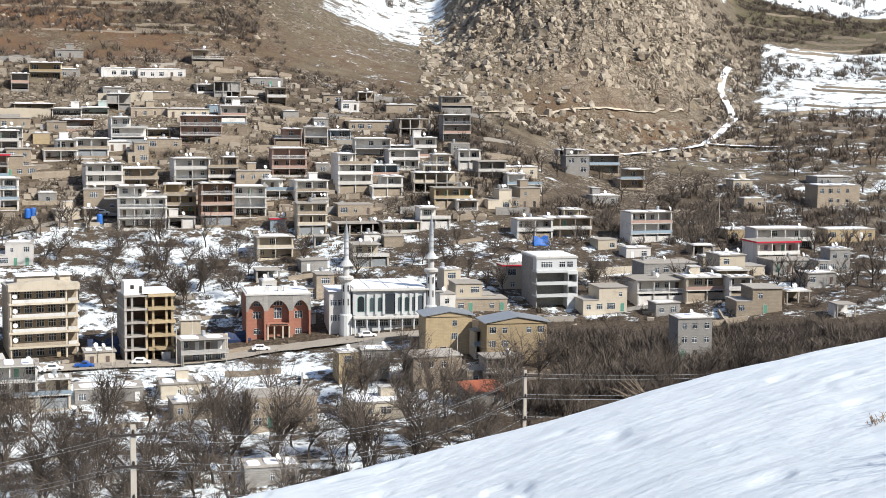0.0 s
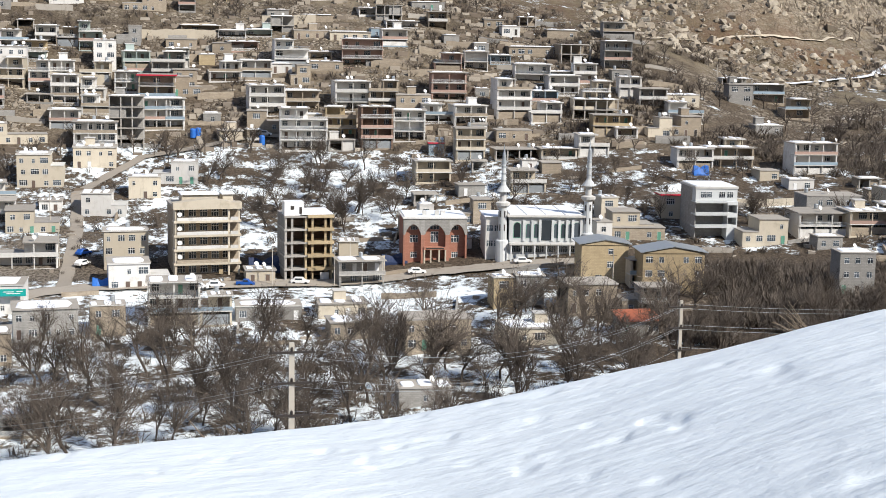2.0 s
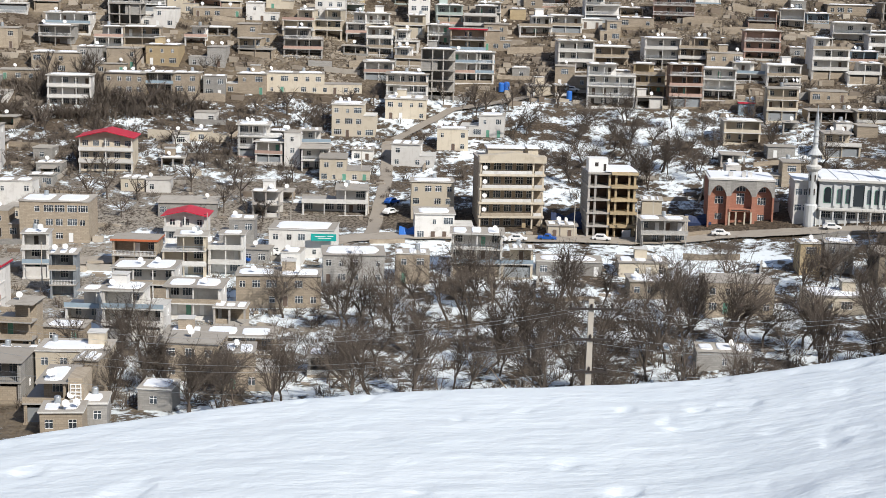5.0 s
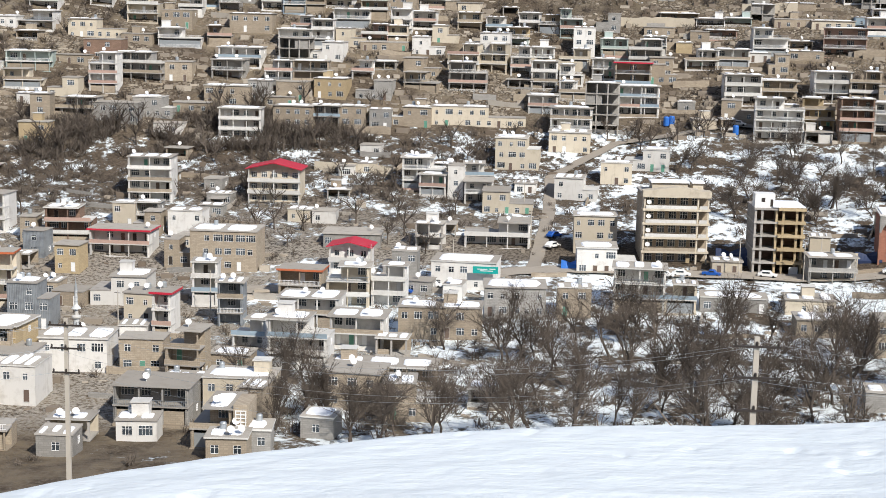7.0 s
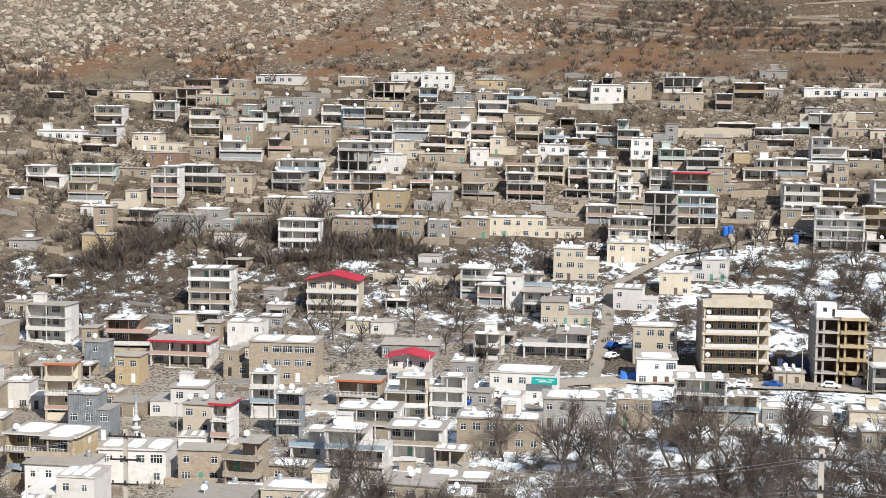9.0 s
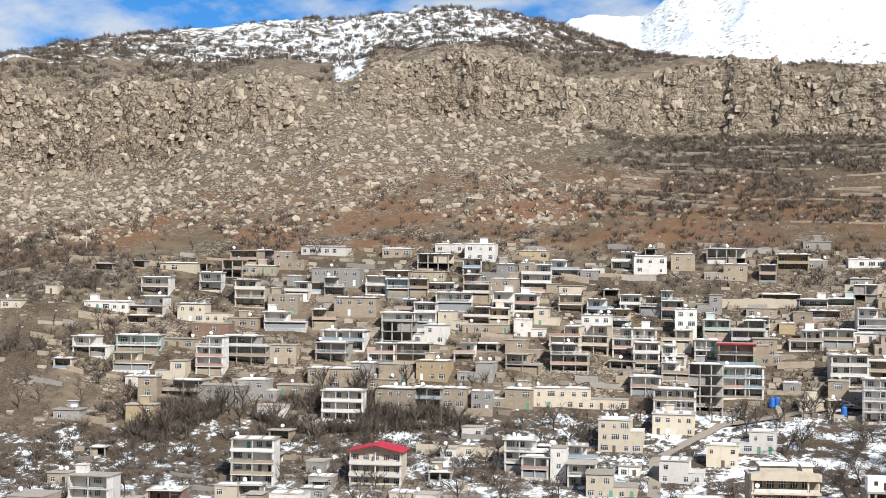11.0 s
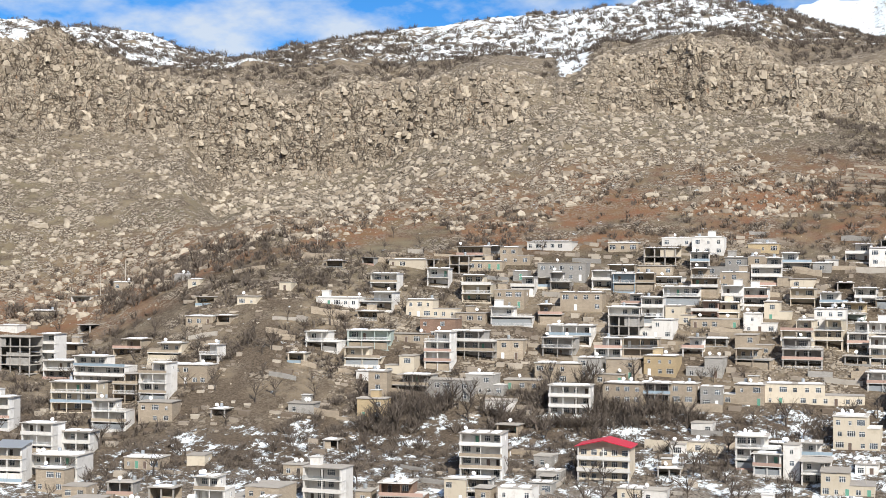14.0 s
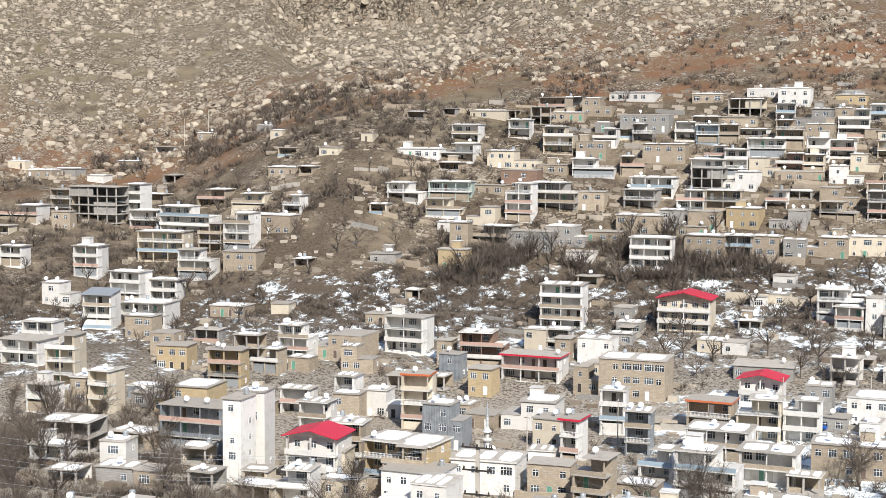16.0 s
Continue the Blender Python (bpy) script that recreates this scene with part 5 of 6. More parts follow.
def minaret(az, r, scale, label, base=0.0):
    top = new("minaret")
    x, y = polar(az, r)
    top.location = (x, y, ground_at(x, y) + base)
    top.scale = (scale, scale, scale)
    tagged(top, label, "minaret")
    parts = [("plinth", [(1.55, -1.0), (1.55, 4.6), (1.3, 4.9)], MARBLE), ("shaft", [(1.12, 4.9), (1.0, 12.4)], MARBLE),
             ("balcony", [(1.0, 12.4), (1.7, 13.0), (1.75, 13.6), (1.0, 13.9)], TRIM), ("lantern", [(0.75, 13.9), (0.75, 16.2)], TRIM),
             ("canopy", [(1.7, 16.2), (1.5, 16.5), (0.7, 17.6), (0.6, 18.0)], MARBLE), ("upper_shaft", [(0.58, 18.0), (0.5, 22.6)], MARBLE),
             ("cap", [(0.65, 22.6), (0.55, 23.1), (0.4, 24.6), (0.12, 26.2), (0.04, 27.4)], GREY_TIN)]
    for name, prof, mat in parts:
        bm = bmesh.new()
        lathe(bm, prof, 14)
        child(name, bm_mesh(name, bm, mat), top)
    for z in (7.0, 10.2):
        for k in range(6):
            q = k * math.pi / 3
            o = child("slit", mesh_of("slit", [(-0.14, 0.14, -0.03, 0.03, 0, 1.5)], [DARK_IRON]), top, at=(1.09 * math.cos(q), 1.09 * math.sin(q), z))
            o.rotation_euler = (0, 0, q + math.pi / 2)
    for z in (18.6, 20.2, 21.8):
        bm = bmesh.new()
        lathe(bm, [(0.6, z), (0.62, z + 0.3), (0.58, z + 0.32)], 14)
        child("band", bm_mesh("band", bm, GREY_TIN), top, "dark tiled band")
    return top


def mosque():
    top = building("mosque", 2.03, 347.5, 12, "white-clad mosque with arched green windows and snowy roof", "mosque")
    w, deep = 17.5, 18.0
    note(top, w, deep)
    a = w / 2
    child("body", mesh_of("body", [(-a, a, 0.5, deep, -2, 9.3)], [MARBLE]), top)
    for i, x in enumerate((-a + 0.35, -5.2, -3.2, -1.4, 1.6, 3.2, 5.0, 6.4, a - 0.35)):
        child("pilaster", mesh_of("pilaster", [(x - 0.3, x + 0.3, 0.1, 0.498, 3.7, 8.6)], [MARBLE]), top)
    child("glass_front", mesh_of("glass_front", [(-1.1, 1.3, 0.3, 0.497, 3.8, 8.5)], [GLASS]), top, "tall glazed bay")
    for x in (-6.8, -4.2, -2.3, 2.4, 4.1, 5.7, 7.4):
        wide = abs(x) in (6.8, 7.4)
        bm = bmesh.new()
        ww, z0, z1 = (0.85 if wide else 0.5), 4.3, 7.2
        ring = [(-ww, z0), (ww, z0)] + [(ww * math.cos(t * math.pi / 8), z1 + ww * math.sin(t * math.pi / 8)) for t in range(9)]
        f = [bm.verts.new((p[0], 0.42, p[1])) for p in ring]
        b = [bm.verts.new((p[0], 0.5, p[1])) for p in ring]
        face = bm.faces.new(f)
        for i in range(len(ring)):
            bm.faces.new((f[i], b[i], b[(i + 1) % len(ring)], f[(i + 1) % len(ring)]))
        bmesh.ops.recalc_face_normals(bm, faces=bm.faces)
        bmesh.ops.inset_individual(bm, faces=[face], thickness=0.1, depth=-0.04)
        for q in bm.faces:
            q.material_index = 1
        face.material_index = 0
        child("arched_window", bm_mesh("arched_window", bm, GLASS, GREEN_PAINT), top, at=(x, 0, 0))
    child("canopy", mesh_of("canopy", [(-a, a, -1.6, 0.49, 2.9, 3.3)], [TRIM]), top)
    for i in range(7):
        x = -a + 0.4 + i * (w - 0.8) / 6
        child("post", mesh_of("post", [(x - 0.16, x + 0.16, -1.4, -1.05, -2, 2.9)], [MARBLE]), top)
        if i < 6:
            child("window", WINDOWS[3], top, at=(x + 1.4, 0.49, 0.9))
    child("roof_edge", mesh_of("roof_edge", [(-a - 0.5, a + 0.5, -0.3, deep + 0.3, 9.302, 9.75)], [TRIM]), top)
    for x0, x1 in ((-a + 0.3, -4.9), (-4.6, -0.3), (0.0, 4.3), (4.6, a - 0.3)):
        child("roof_snow", mesh_of("roof_snow", [(x0, x1, 0.2 + rng.uniform(0, 1), deep - 0.4, 9.752, 9.95)], [SNOW]), top, "melting snow left on the roof")
    annex = child("annex", mesh_of("annex", [(-a - 5.2, -a - 0.6, 2.5, 12, -2, 9.0)], [WALLS["W"]]), top)
    child("annex_roof", mesh_of("annex_roof", [(-a - 5.6, -a - 0.55, 1.9, 12.2, 9.002, 9.3)], [SNOW]), annex)
    for z in (2.0, 5.6):
        for x in (-a - 4.2, -a - 2.4):
            child("window", WINDOWS[1], annex, at=(x, 2.49, z))


def white_block():
    top = building("white_block", -4.41, 364.5, 14, "white four-storey block with open upper bays", "apartment block")
    w, deep = 10.4, 12.5
    note(top, w, deep)
    a = w / 2
    white = MARBLE
    # grey left and rear walls: the shade on them is put into colour
    child("back_body", mesh_of("back_body", [(-a, a, 3.0, deep, -2, 12.1)], [WALLS["G"]]), top)
    child("top_storey", mesh_of("top_storey", [(-a, a, 0.3, 2.998, 9.05, 12.1)], [white]), top)
    child("side_wall", mesh_of("side_wall", [(-a, -a + 0.25, 0.3, 2.998, -2, 9.04)], [WALLS["G"]]), top)
    for s in range(1, 4):
        z = 3.0 * s
        child("floor_slab", mesh_of("floor_slab", [(-a - 0.2, a - 2.6, -0.9, 2.996, z - 0.3, z)], [white]), top)
        if s < 3:
            child("parapet", mesh_of("parapet", [(-a - 0.2, a - 2.6, -0.9, -0.72, z + 0.002, z + 0.55)], [white]), top)
    bm = bmesh.new()
    for z0, z1 in ((-2, 3.4), (5.2, 6.3), (8.2, 9.04)):
        bmesh.ops.create_cube(bm, size=1, matrix=Matrix.Translation((a - 1.3, 1.2, (z0 + z1) / 2)) @ Matrix.Diagonal((2.6, 3.59, z1 - z0, 1)))
    child("corner_bay", bm_mesh("corner_bay", bm, white), top)
    for x in (a - 2.5, a - 0.12):
        child("bay_post", mesh_of("bay_post", [(x - 0.12 if x > a - 1 else x, x + 0.11, -0.58, 2.9, 3.39, 8.21)], [white]), top)
    for x in (-3.2, -1.9, 1.4, 3.4):
        child("window", WINDOWS[1], top, at=(x, 0.29, 9.9))
    child("roof_edge", mesh_of("roof_edge", [(-a - 0.2, a + 0.2, 0.1, deep + 0.2, 12.102, 12.6)], [TRIM]), top)
    child("roof_snow", mesh_of("roof_snow", [(-a + 0.2, a - 0.2, 0.6, deep - 0.4, 12.602, 12.75)], [SNOW]), top, "melting snow left on the roof")


def gabled_house(az, r, w, storeys, wall, tin, label, turn=14, deep=9.0, rise=1.8, plain=False):
    top = building("gabled_house", az, r, turn, label, "house")
    note(top, w, deep)
    a, h = w / 2, 3.0 * storeys
    skin = WALLS[wall]
    child("body", mesh_of("body", [(-a, a, 1.2, deep, -3, h)], [skin]), top)
    for s in range(storeys):
        z = 3.0 * s
        if s and not plain:
            child("balcony_slab", mesh_of("balcony_slab", [(-a - 0.2, a + 0.2, -0.5, 1.198, z - 0.25, z)], [TRIM]), top)
            child("parapet", mesh_of("parapet", [(-a - 0.2, a + 0.2, -0.5, -0.36, z + 0.002, z + 0.8)], [TRIM if wall in "CW" else skin]), top)
        n = max(2, int(w / 2.6))
        for i in range(n):
            if not plain or rng.random() < 0.55:
                child("window", WINDOWS[rng.choice([0, 1, 1])], top, at=(-a + w * (i + 0.5) / n, 1.19, z + 0.9))
    for x in () if plain else (-a + 0.15, 0, a - 0.15):
        child("post", mesh_of("post", [(x - 0.14, x + 0.14, -0.3, 0.0, -2, h)], [TRIM]), top)
    bm = bmesh.new()
    e = 0.7
    prof = [(-a - e, h + 0.1), (0, h + rise), (a + e, h + 0.1), (a + e, h + 0.28), (0, h + rise + 0.2), (-a - e, h + 0.28)]
    f = [bm.verts.new((x, 0.7 if plain else -1.0, z)) for x, z in prof]
    b = [bm.verts.new((x, deep + 0.5, z)) for x, z in prof]
    bm.faces.new(f), bm.faces.new(b[::-1])
    for i in range(6):
        bm.faces.new((f[i], b[i], b[(i + 1) % 6], f[(i + 1) % 6]))
    bmesh.ops.recalc_face_normals(bm, faces=bm.faces)
    child("roof", bm_mesh("roof", bm, tin), top)
    bm = bmesh.new()
    tri = [(-a, h), (a, h), (0, h + rise * 0.86)]
    f = [bm.verts.new((x, 1.0, z + 0.002)) for x, z in tri]
    b = [bm.verts.new((x, deep, z + 0.002)) for x, z in tri]
    bm.faces.new(f), bm.faces.new(b[::-1])
    for i in range(3):
        bm.faces.new((f[i], b[i], b[(i + 1) % 3], f[(i + 1) % 3]))
    bmesh.ops.recalc_face_normals(bm, faces=bm.faces)
    child("gable", bm_mesh("gable", bm, skin), top)
    return top


apartment_block()
open_frame_block()
brick_hall()
mosque()
minaret(3.72, 347, 1.0, "tall white minaret with a grey pointed cap")
minaret(0.45, 350, 0.98, "tall white minaret with a grey pointed cap")
minaret(38.05, 276, 0.52, "small white minaret standing over a flat-roofed hall", base=-0.5)
white_block()
gabled_house(-0.31, 326, 10.5, 3, "Y", GREY_TIN, "yellow brick house under a low grey tin gable", 12, 9.0, 1.1, True)
gabled_house(-2.96, 320, 13.5, 3, "Y", GREY_TIN, "yellow brick double house under a grey tin gable", 12, 9.0, 1.4, True)
gabled_house(30.56, 386, 13.4, 3, "C", RED_TIN, "cream house with balconies under a bright red gable", 20)
gabled_house(27.64, 329, 9.0, 2, "W", RED_TIN, "white house under a small bright red gable", 18, 7.0, 1.3)
gabled_house(44.9, 268, 9.6, 3, "W", RED_TIN, "white house with terrace under a bright red gable", 22, 8.0, 1.4)


# ---- teal shop board ----
def shop_board():
    x, y = polar(22.31, 316.6)
    top = new("shop_sign", mesh_of("shop_sign", [(-2.7, 2.7, -0.12, 0.0, 0, 1.5)], [TEAL_SIGN]))
    top.matrix_world = standing(22.31, 316.2, 17) @ Matrix.Translation((0, -0.9, 4.2))
    tagged(top, "teal shop board with white strokes over the shop front", "shop sign")
    for x0, x1, z in ((-1.9, 0.4, 0.85), (-1.2, 1.6, 0.5), (0.8, 2.1, 0.95)):
        child("stroke", mesh_of("stroke", [(x0, x1, -0.15, -0.122, z, z + 0.16)], [WHITE_PAINT]), top, "white painted stroke")


shop_board()


# ---- house with a lattice-fronted stair tower, below the snow bank ----
def stair_tower_house():
    top = house(33.0, 213.0, 6.4, 2, "S", "g", "s", 20, 9.0)
    top["label"] = "tan stone house with a white-latticed stair tower, snowy roof"
    tower = child("stair_tower", mesh_of("stair_tower", [(3.4, 5.6, -0.6, 5.5, -6, 6.9)], [WALLS["S"]]), top)
    for z in (0.6, 3.7):
        for k in range(5):
            child("lattice_bar", mesh_of("lattice_bar", [(3.7, 5.3, -0.72, -0.602, z + k * 0.55, z + k * 0.55 + 0.14)], [WHITE_PAINT]), tower)
        for x in (3.7, 4.43, 5.16):
            child("lattice_bar", mesh_of("lattice_bar", [(x, x + 0.14, -0.78, -0.722, z, z + 2.34)], [WHITE_PAINT]), tower)


stair_tower_house()
# ---- poles and wires ----
def utility_pole(az, r, top_el, width, label, lamp=False):
    x, y = polar(az, r)
    z = ground_at(x, y)
    high = EYE.z + r * math.tan(radians(top_el)) - z
    top = new("utility_pole")
    top.location = (x, y, z)
    top.rotation_euler = (0, 0, radians(20))
    tagged(top, label, "utility pole")
    bm = bmesh.new()
    s, t = width * 0.72, width * 0.42
    lo = [bm.verts.new((sx * s, sy * s * 0.7, -0.6)) for sx, sy in ((-1, -1), (1, -1), (1, 1), (-1, 1))]
    hi = [bm.verts.new((sx * t, sy * t * 0.7, high)) for sx, sy in ((-1, -1), (1, -1), (1, 1), (-1, 1))]
    bm.faces.new(hi)
    for i in range(4):
        bm.faces.new((lo[i], lo[(i + 1) % 4], hi[(i + 1) % 4], hi[i]))
    child("shaft", bm_mesh("shaft", bm, POLE), top)
    for k, (dz, half) in enumerate(((0.5, 1.1), (2.0, 1.0), (3.6, 0.9))):
        arm = child("cross_arm", mesh_of("cross_arm", [(-half, half, -t * 0.7 - 0.1, -t * 0.7 - 0.002, high - dz, high - dz + 0.1)], [DARK_IRON]), top)
        for sx in (-0.9, 0.0, 0.9):
            bm = bmesh.new()
            lathe(bm, [(0.05, 0.1), (0.07, 0.2), (0.04, 0.3)], 8)
            child("insulator", bm_mesh("insulator", bm, DARK_IRON), arm, at=(half * sx, -t * 0.7 - 0.05, high - dz))
    if lamp:
        bm = bmesh.new()
        tube(bm, (0.1, 0, high - 6.2), (1.7, -0.2, high - 5.6), 0.05, 0.05)
        child("lamp_arm", bm_mesh("lamp_arm", bm, GREY_TIN), top)
        bm = bmesh.new()
        bmesh.ops.create_uvsphere(bm, u_segments=10, v_segments=6, radius=0.3, matrix=Matrix.Translation((2.0, -0.25, high - 5.6)) @ Matrix.Diagonal((1.3, 0.7, 0.4, 1)))
        child("lamp_head", bm_mesh("lamp_head", bm, TRIM), top)
    return Vector((x, y, z + high))


P1 = utility_pole(11.87, 70, -12.57, 0.30, "square concrete utility pole with iron cross arms below snow bank", True)
P2 = utility_pole(-3.25, 105, -10.58, 0.26, "slim concrete utility pole with cross arms among bare trees")
P3 = utility_pole(38.5, 96, -12.29, 0.28, "slim concrete utility pole with cross arms above the roofs")


def wire(a, b, sag, name="wire"):
    bm = bmesh.new()
    pts = [a.lerp(b, i / 24) - Vector((0, 0, sag * 4 * (i / 24) * (1 - i / 24))) for i in range(25)]
    for p, q in zip(pts, pts[1:]):
        tube(bm, p, q, 0.008, 0.008, 3)
    bmesh.ops.remove_doubles(bm, verts=bm.verts, dist=0.002)
    tagged(new(name, bm_mesh(name, bm, GREY_TIN)), "thin grey overhead wire strung between poles", "wire", "overhead wires")


P0 = Vector((*polar(-24, 150), EYE.z - 20))
P4 = Vector((*polar(62, 110), EYE.z - 20))
for dz, off in ((0.4, -0.9), (0.4, 0.9), (1.9, -0.9), (1.9, 0.8), (3.5, 0.6)):
    d = Vector((0.25 * off, 0.9 * off, -dz))
    wire(P1 + d, P3 + d, 2.2)
    wire(P2 + d, P1 + d, 1.8)
    wire(P0 + d, P2 + d, 1.8)
    wire(P3 + d, P4 + d, 1.8)


# ---- street poles in the town ----
def street_pole(az, r, high):
    x, y = polar(az, r)
    bm = bmesh.new()
    tube(bm, (0, 0, -0.5), (0, 0, high), 0.13, 0.09, 6)
    ob = new("street_pole", bm_mesh("street_pole", bm, POLE))
    ob.location = (x, y, ground_at(x, y))
    tagged(ob, "plain grey street pole standing among houses", "pole", "street poles")
    child("arm", mesh_of("arm", [(-0.7, 0.7, -0.05, 0.05, high - 0.5, high - 0.42)], [DARK_IRON]), ob)


for az, r, high in ((12.6, 333, 9), (10.2, 333, 9), (9.6, 338, 9), (20.6, 352, 9), (20.9, 380, 9), (23.6, 330, 8), (-0.6, 318, 10), (-4.2, 505, 9), (-10.5, 455, 9), (-12.2, 470, 9), (13.5, 452, 9), (26.8, 325, 8), (33.0, 300, 9), (36.5, 285, 9), (48.7, 600, 11), (49.6, 600, 11), (41.5, 560, 9)):
    street_pole(az, r, high)


# ---- cars ----
def car(az, r, turn, paint, label, pickup=False):
    x, y = polar(az, r)
    top = new("pickup" if pickup else "car")
    top.matrix_world = Matrix.Translation((x, y, ground_at(x, y) + 0.12)) @ Matrix.Rotation(radians(turn), 4, "Z")
    tagged(top, label, "pickup" if pickup else "car", "parked cars")
    bm = bmesh.new()
    prof = [(-2.1, 0.35), (2.1, 0.35), (2.15, 0.75), (1.1, 0.95), (0.6, 1.5), (-0.5 if pickup else -1.2, 1.5), (-0.6 if pickup else -1.8, 0.98), (-2.12, 0.92)]
    f = [bm.verts.new((px, -0.82, pz)) for px, pz in prof]
    b = [bm.verts.new((px, 0.82, pz)) for px, pz in prof]
    bm.faces.new(f), bm.faces.new(b[::-1])
    for i in range(len(prof)):
        bm.faces.new((f[i], b[i], b[(i + 1) % len(prof)], f[(i + 1) % len(prof)]))
    bmesh.ops.recalc_face_normals(bm, faces=bm.faces)
    bmesh.ops.bevel(bm, geom=list(bm.edges), offset=0.06, segments=1, affect="EDGES")
    child("body", bm_mesh("body", bm, paint), top)
    for sy in (-0.835, 0.805):
        child("side_glass", mesh_of("side_glass", [(-0.4 if pickup else -1.1, 0.55, sy, sy + 0.03, 1.0, 1.38)], [GLASS]), top)
    for wx in (-1.35, 1.35):
        for wy in (-0.8, 0.8):
            bm = bmesh.new()
            tube(bm, (wx, wy - 0.1, 0.3), (wx, wy + 0.1, 0.3), 0.32, 0.32, 12)
            child("wheel", bm_mesh("wheel", bm, TYRE), top)


BLUE_CAR = plain_material("blue_car_paint", (0.02, 0.11, 0.45), 0.3, 0.2, 0.1)
car(13.63, 334, 8, BLUE_CAR, "blue pickup parked at the roadside", True)
car(25.52, 313.5, 10, BLUE_CAR, "blue pickup parked beside white houses", True)
car(14.77, 332.5, 10, WHITE_PAINT, "white saloon car parked at the roadside")
car(15.4, 331.5, 10, WHITE_PAINT, "white saloon car parked at the roadside")
car(24.37, 318, 14, WHITE_PAINT, "white saloon car parked beside a yard wall")
car(11.53, 334.5, 6, WHITE_PAINT, "white saloon car parked at the roadside")
car(7.0, 341, 12, WHITE_PAINT, "white saloon car parked at the roadside")
car(2.9, 343, 12, WHITE_PAINT, "white saloon car parked before the mosque")
car(19.7, 359, 70, BLUE_CAR, "dark blue car parked in the steep alley")
car(19.75, 351, 72, WHITE_PAINT, "white car parked in the steep alley")
car(12.9, 441, 10, WHITE_PAINT, "white saloon car parked on the upper lane")


# ---- roads and paths: strips laid on the ground ----
def strip(name, points, width, mat, label, lift=0.12):
    pts = []
    for (a0, r0), (a1, r1) in zip(points, points[1:]):
        pts += [(a0 + (a1 - a0) * i / 14, r0 + (r1 - r0) * i / 14) for i in range(14)]
    pts = [Vector((*polar(a, r), 0)) for a, r in pts + [points[-1]]]
    xs, faces = [], []
    for i, p in enumerate(pts):
        d = (pts[min(i + 1, len(pts) - 1)] - pts[max(i - 1, 0)]).normalized()
        s = Vector((-d.y, d.x, 0)) * width * 0.5 * (0.95 + 0.08 * math.sin(i * 1.7))
        xs += [p - s, p - s * 0.33, p + s * 0.33, p + s]
    z = height(np.array([v.x for v in xs]), np.array([v.y for v in xs]))
    me = bpy.data.meshes.new(name)
    for i in range(len(pts) - 1):
        faces += [(4 * i + k, 4 * i + k + 1, 4 * i + k + 5, 4 * i + k + 4) for k in range(3)]
    top_z = [max(z[4 * (i // 4): 4 * (i // 4) + 4]) * 0.5 + z[i] * 0.5 + lift for i in range(len(xs))]
    me.from_pydata([(v.x, v.y, h) for v, h in zip(xs, top_z)], [], faces)
    me.materials.append(mat)
    tagged(new(name, me), label, "path" if "path" in name else "road", kind="structure")


strip("road", [(34, 318), (25, 318), (20.5, 334), (16.3, 334), (10.5, 335), (7, 341), (3, 342), (-4, 345)], 7.0, EARTH_ROAD, "dusty trodden town road")
strip("road", [(20.5, 334), (19.95, 374), (19.9, 406), (17.5, 428), (13, 441), (8, 437)], 3.4, EARTH_ROAD, "steep dusty alley")
strip("path", [(-6.78, 539), (-8.47, 554), (-9.3, 560), (-9.84, 567), (-10.3, 584), (-10.96, 615), (-10.75, 632), (-10.41, 652), (-10.5, 676), (-10.69, 699)], 2.9, SNOW, "snow-filled track round the rock spur", 0.8)
strip("path", [(-9.9, 569), (-12.85, 568)], 3.0, SNOW, "snow-filled side track", 0.6)
strip("path", [(-1.59, 540), (-2.9, 556), (-4.17, 571), (-6.52, 583), (-9.07, 604)], 1.7, PALE_PATH, "thin earth path across the rock spur", 0.2)


# ---- retaining and garden walls ----
def garden_wall(az, r, length, high, turn, mat, word):
    m = standing(az, r, turn)
    n = max(2, int(length / 2))
    bm = bmesh.new()
    rows = []
    for i in range(n + 1):
        p = m @ Vector((length * (i / n - 0.5), 0, 0))
        z = ground_at(p.x, p.y) - m.translation.z
        x, h = length * (i / n - 0.5), high * (1 + rng.uniform(-0.12, 0.08))
        rows.append([bm.verts.new(c) for c in ((x, -0.2, z - 1.2), (x, 0.25, z - 1.2), (x, 0.2, z + h), (x, -0.2, z + h))])
    for p, q in zip(rows, rows[1:]):
        for k in range(4):
            bm.faces.new((p[k], p[(k + 1) % 4], q[(k + 1) % 4], q[k]))
    bm.faces.new(rows[0][::-1]), bm.faces.new(rows[-1])
    bmesh.ops.recalc_face_normals(bm, faces=bm.faces)
    ob = new("garden_wall", bm_mesh("garden_wall", bm, mat))
    ob.matrix_world = m
    tagged(ob, f"uneven {word} retaining wall holding a terrace", "wall", "terrace walls")


wr = random.Random(21)
for _ in range(130):
    az = wr.uniform(-4, 46)
    r = wr.uniform(432, 552) + (40 if az > 44 else 0)
    garden_wall(az, r, wr.uniform(4, 13), wr.uniform(0.8, 2.2), 15 + 0.12 * az + wr.uniform(-8, 8), wr.choice([WALLS["S"], WALLS["S"], MUD, WALLS["G"]]), "tan stone")
for _ in range(70):
    az = wr.uniform(-16, 44)
    garden_wall(az, wr.uniform(240, 425), wr.uniform(5, 14), wr.uniform(0.7, 1.4), 15 + wr.choice([0, 0, 0, 80]) + wr.uniform(-8, 8), wr.choice([WALLS["S"], MUD, WALLS["G"]]), "rough stone")
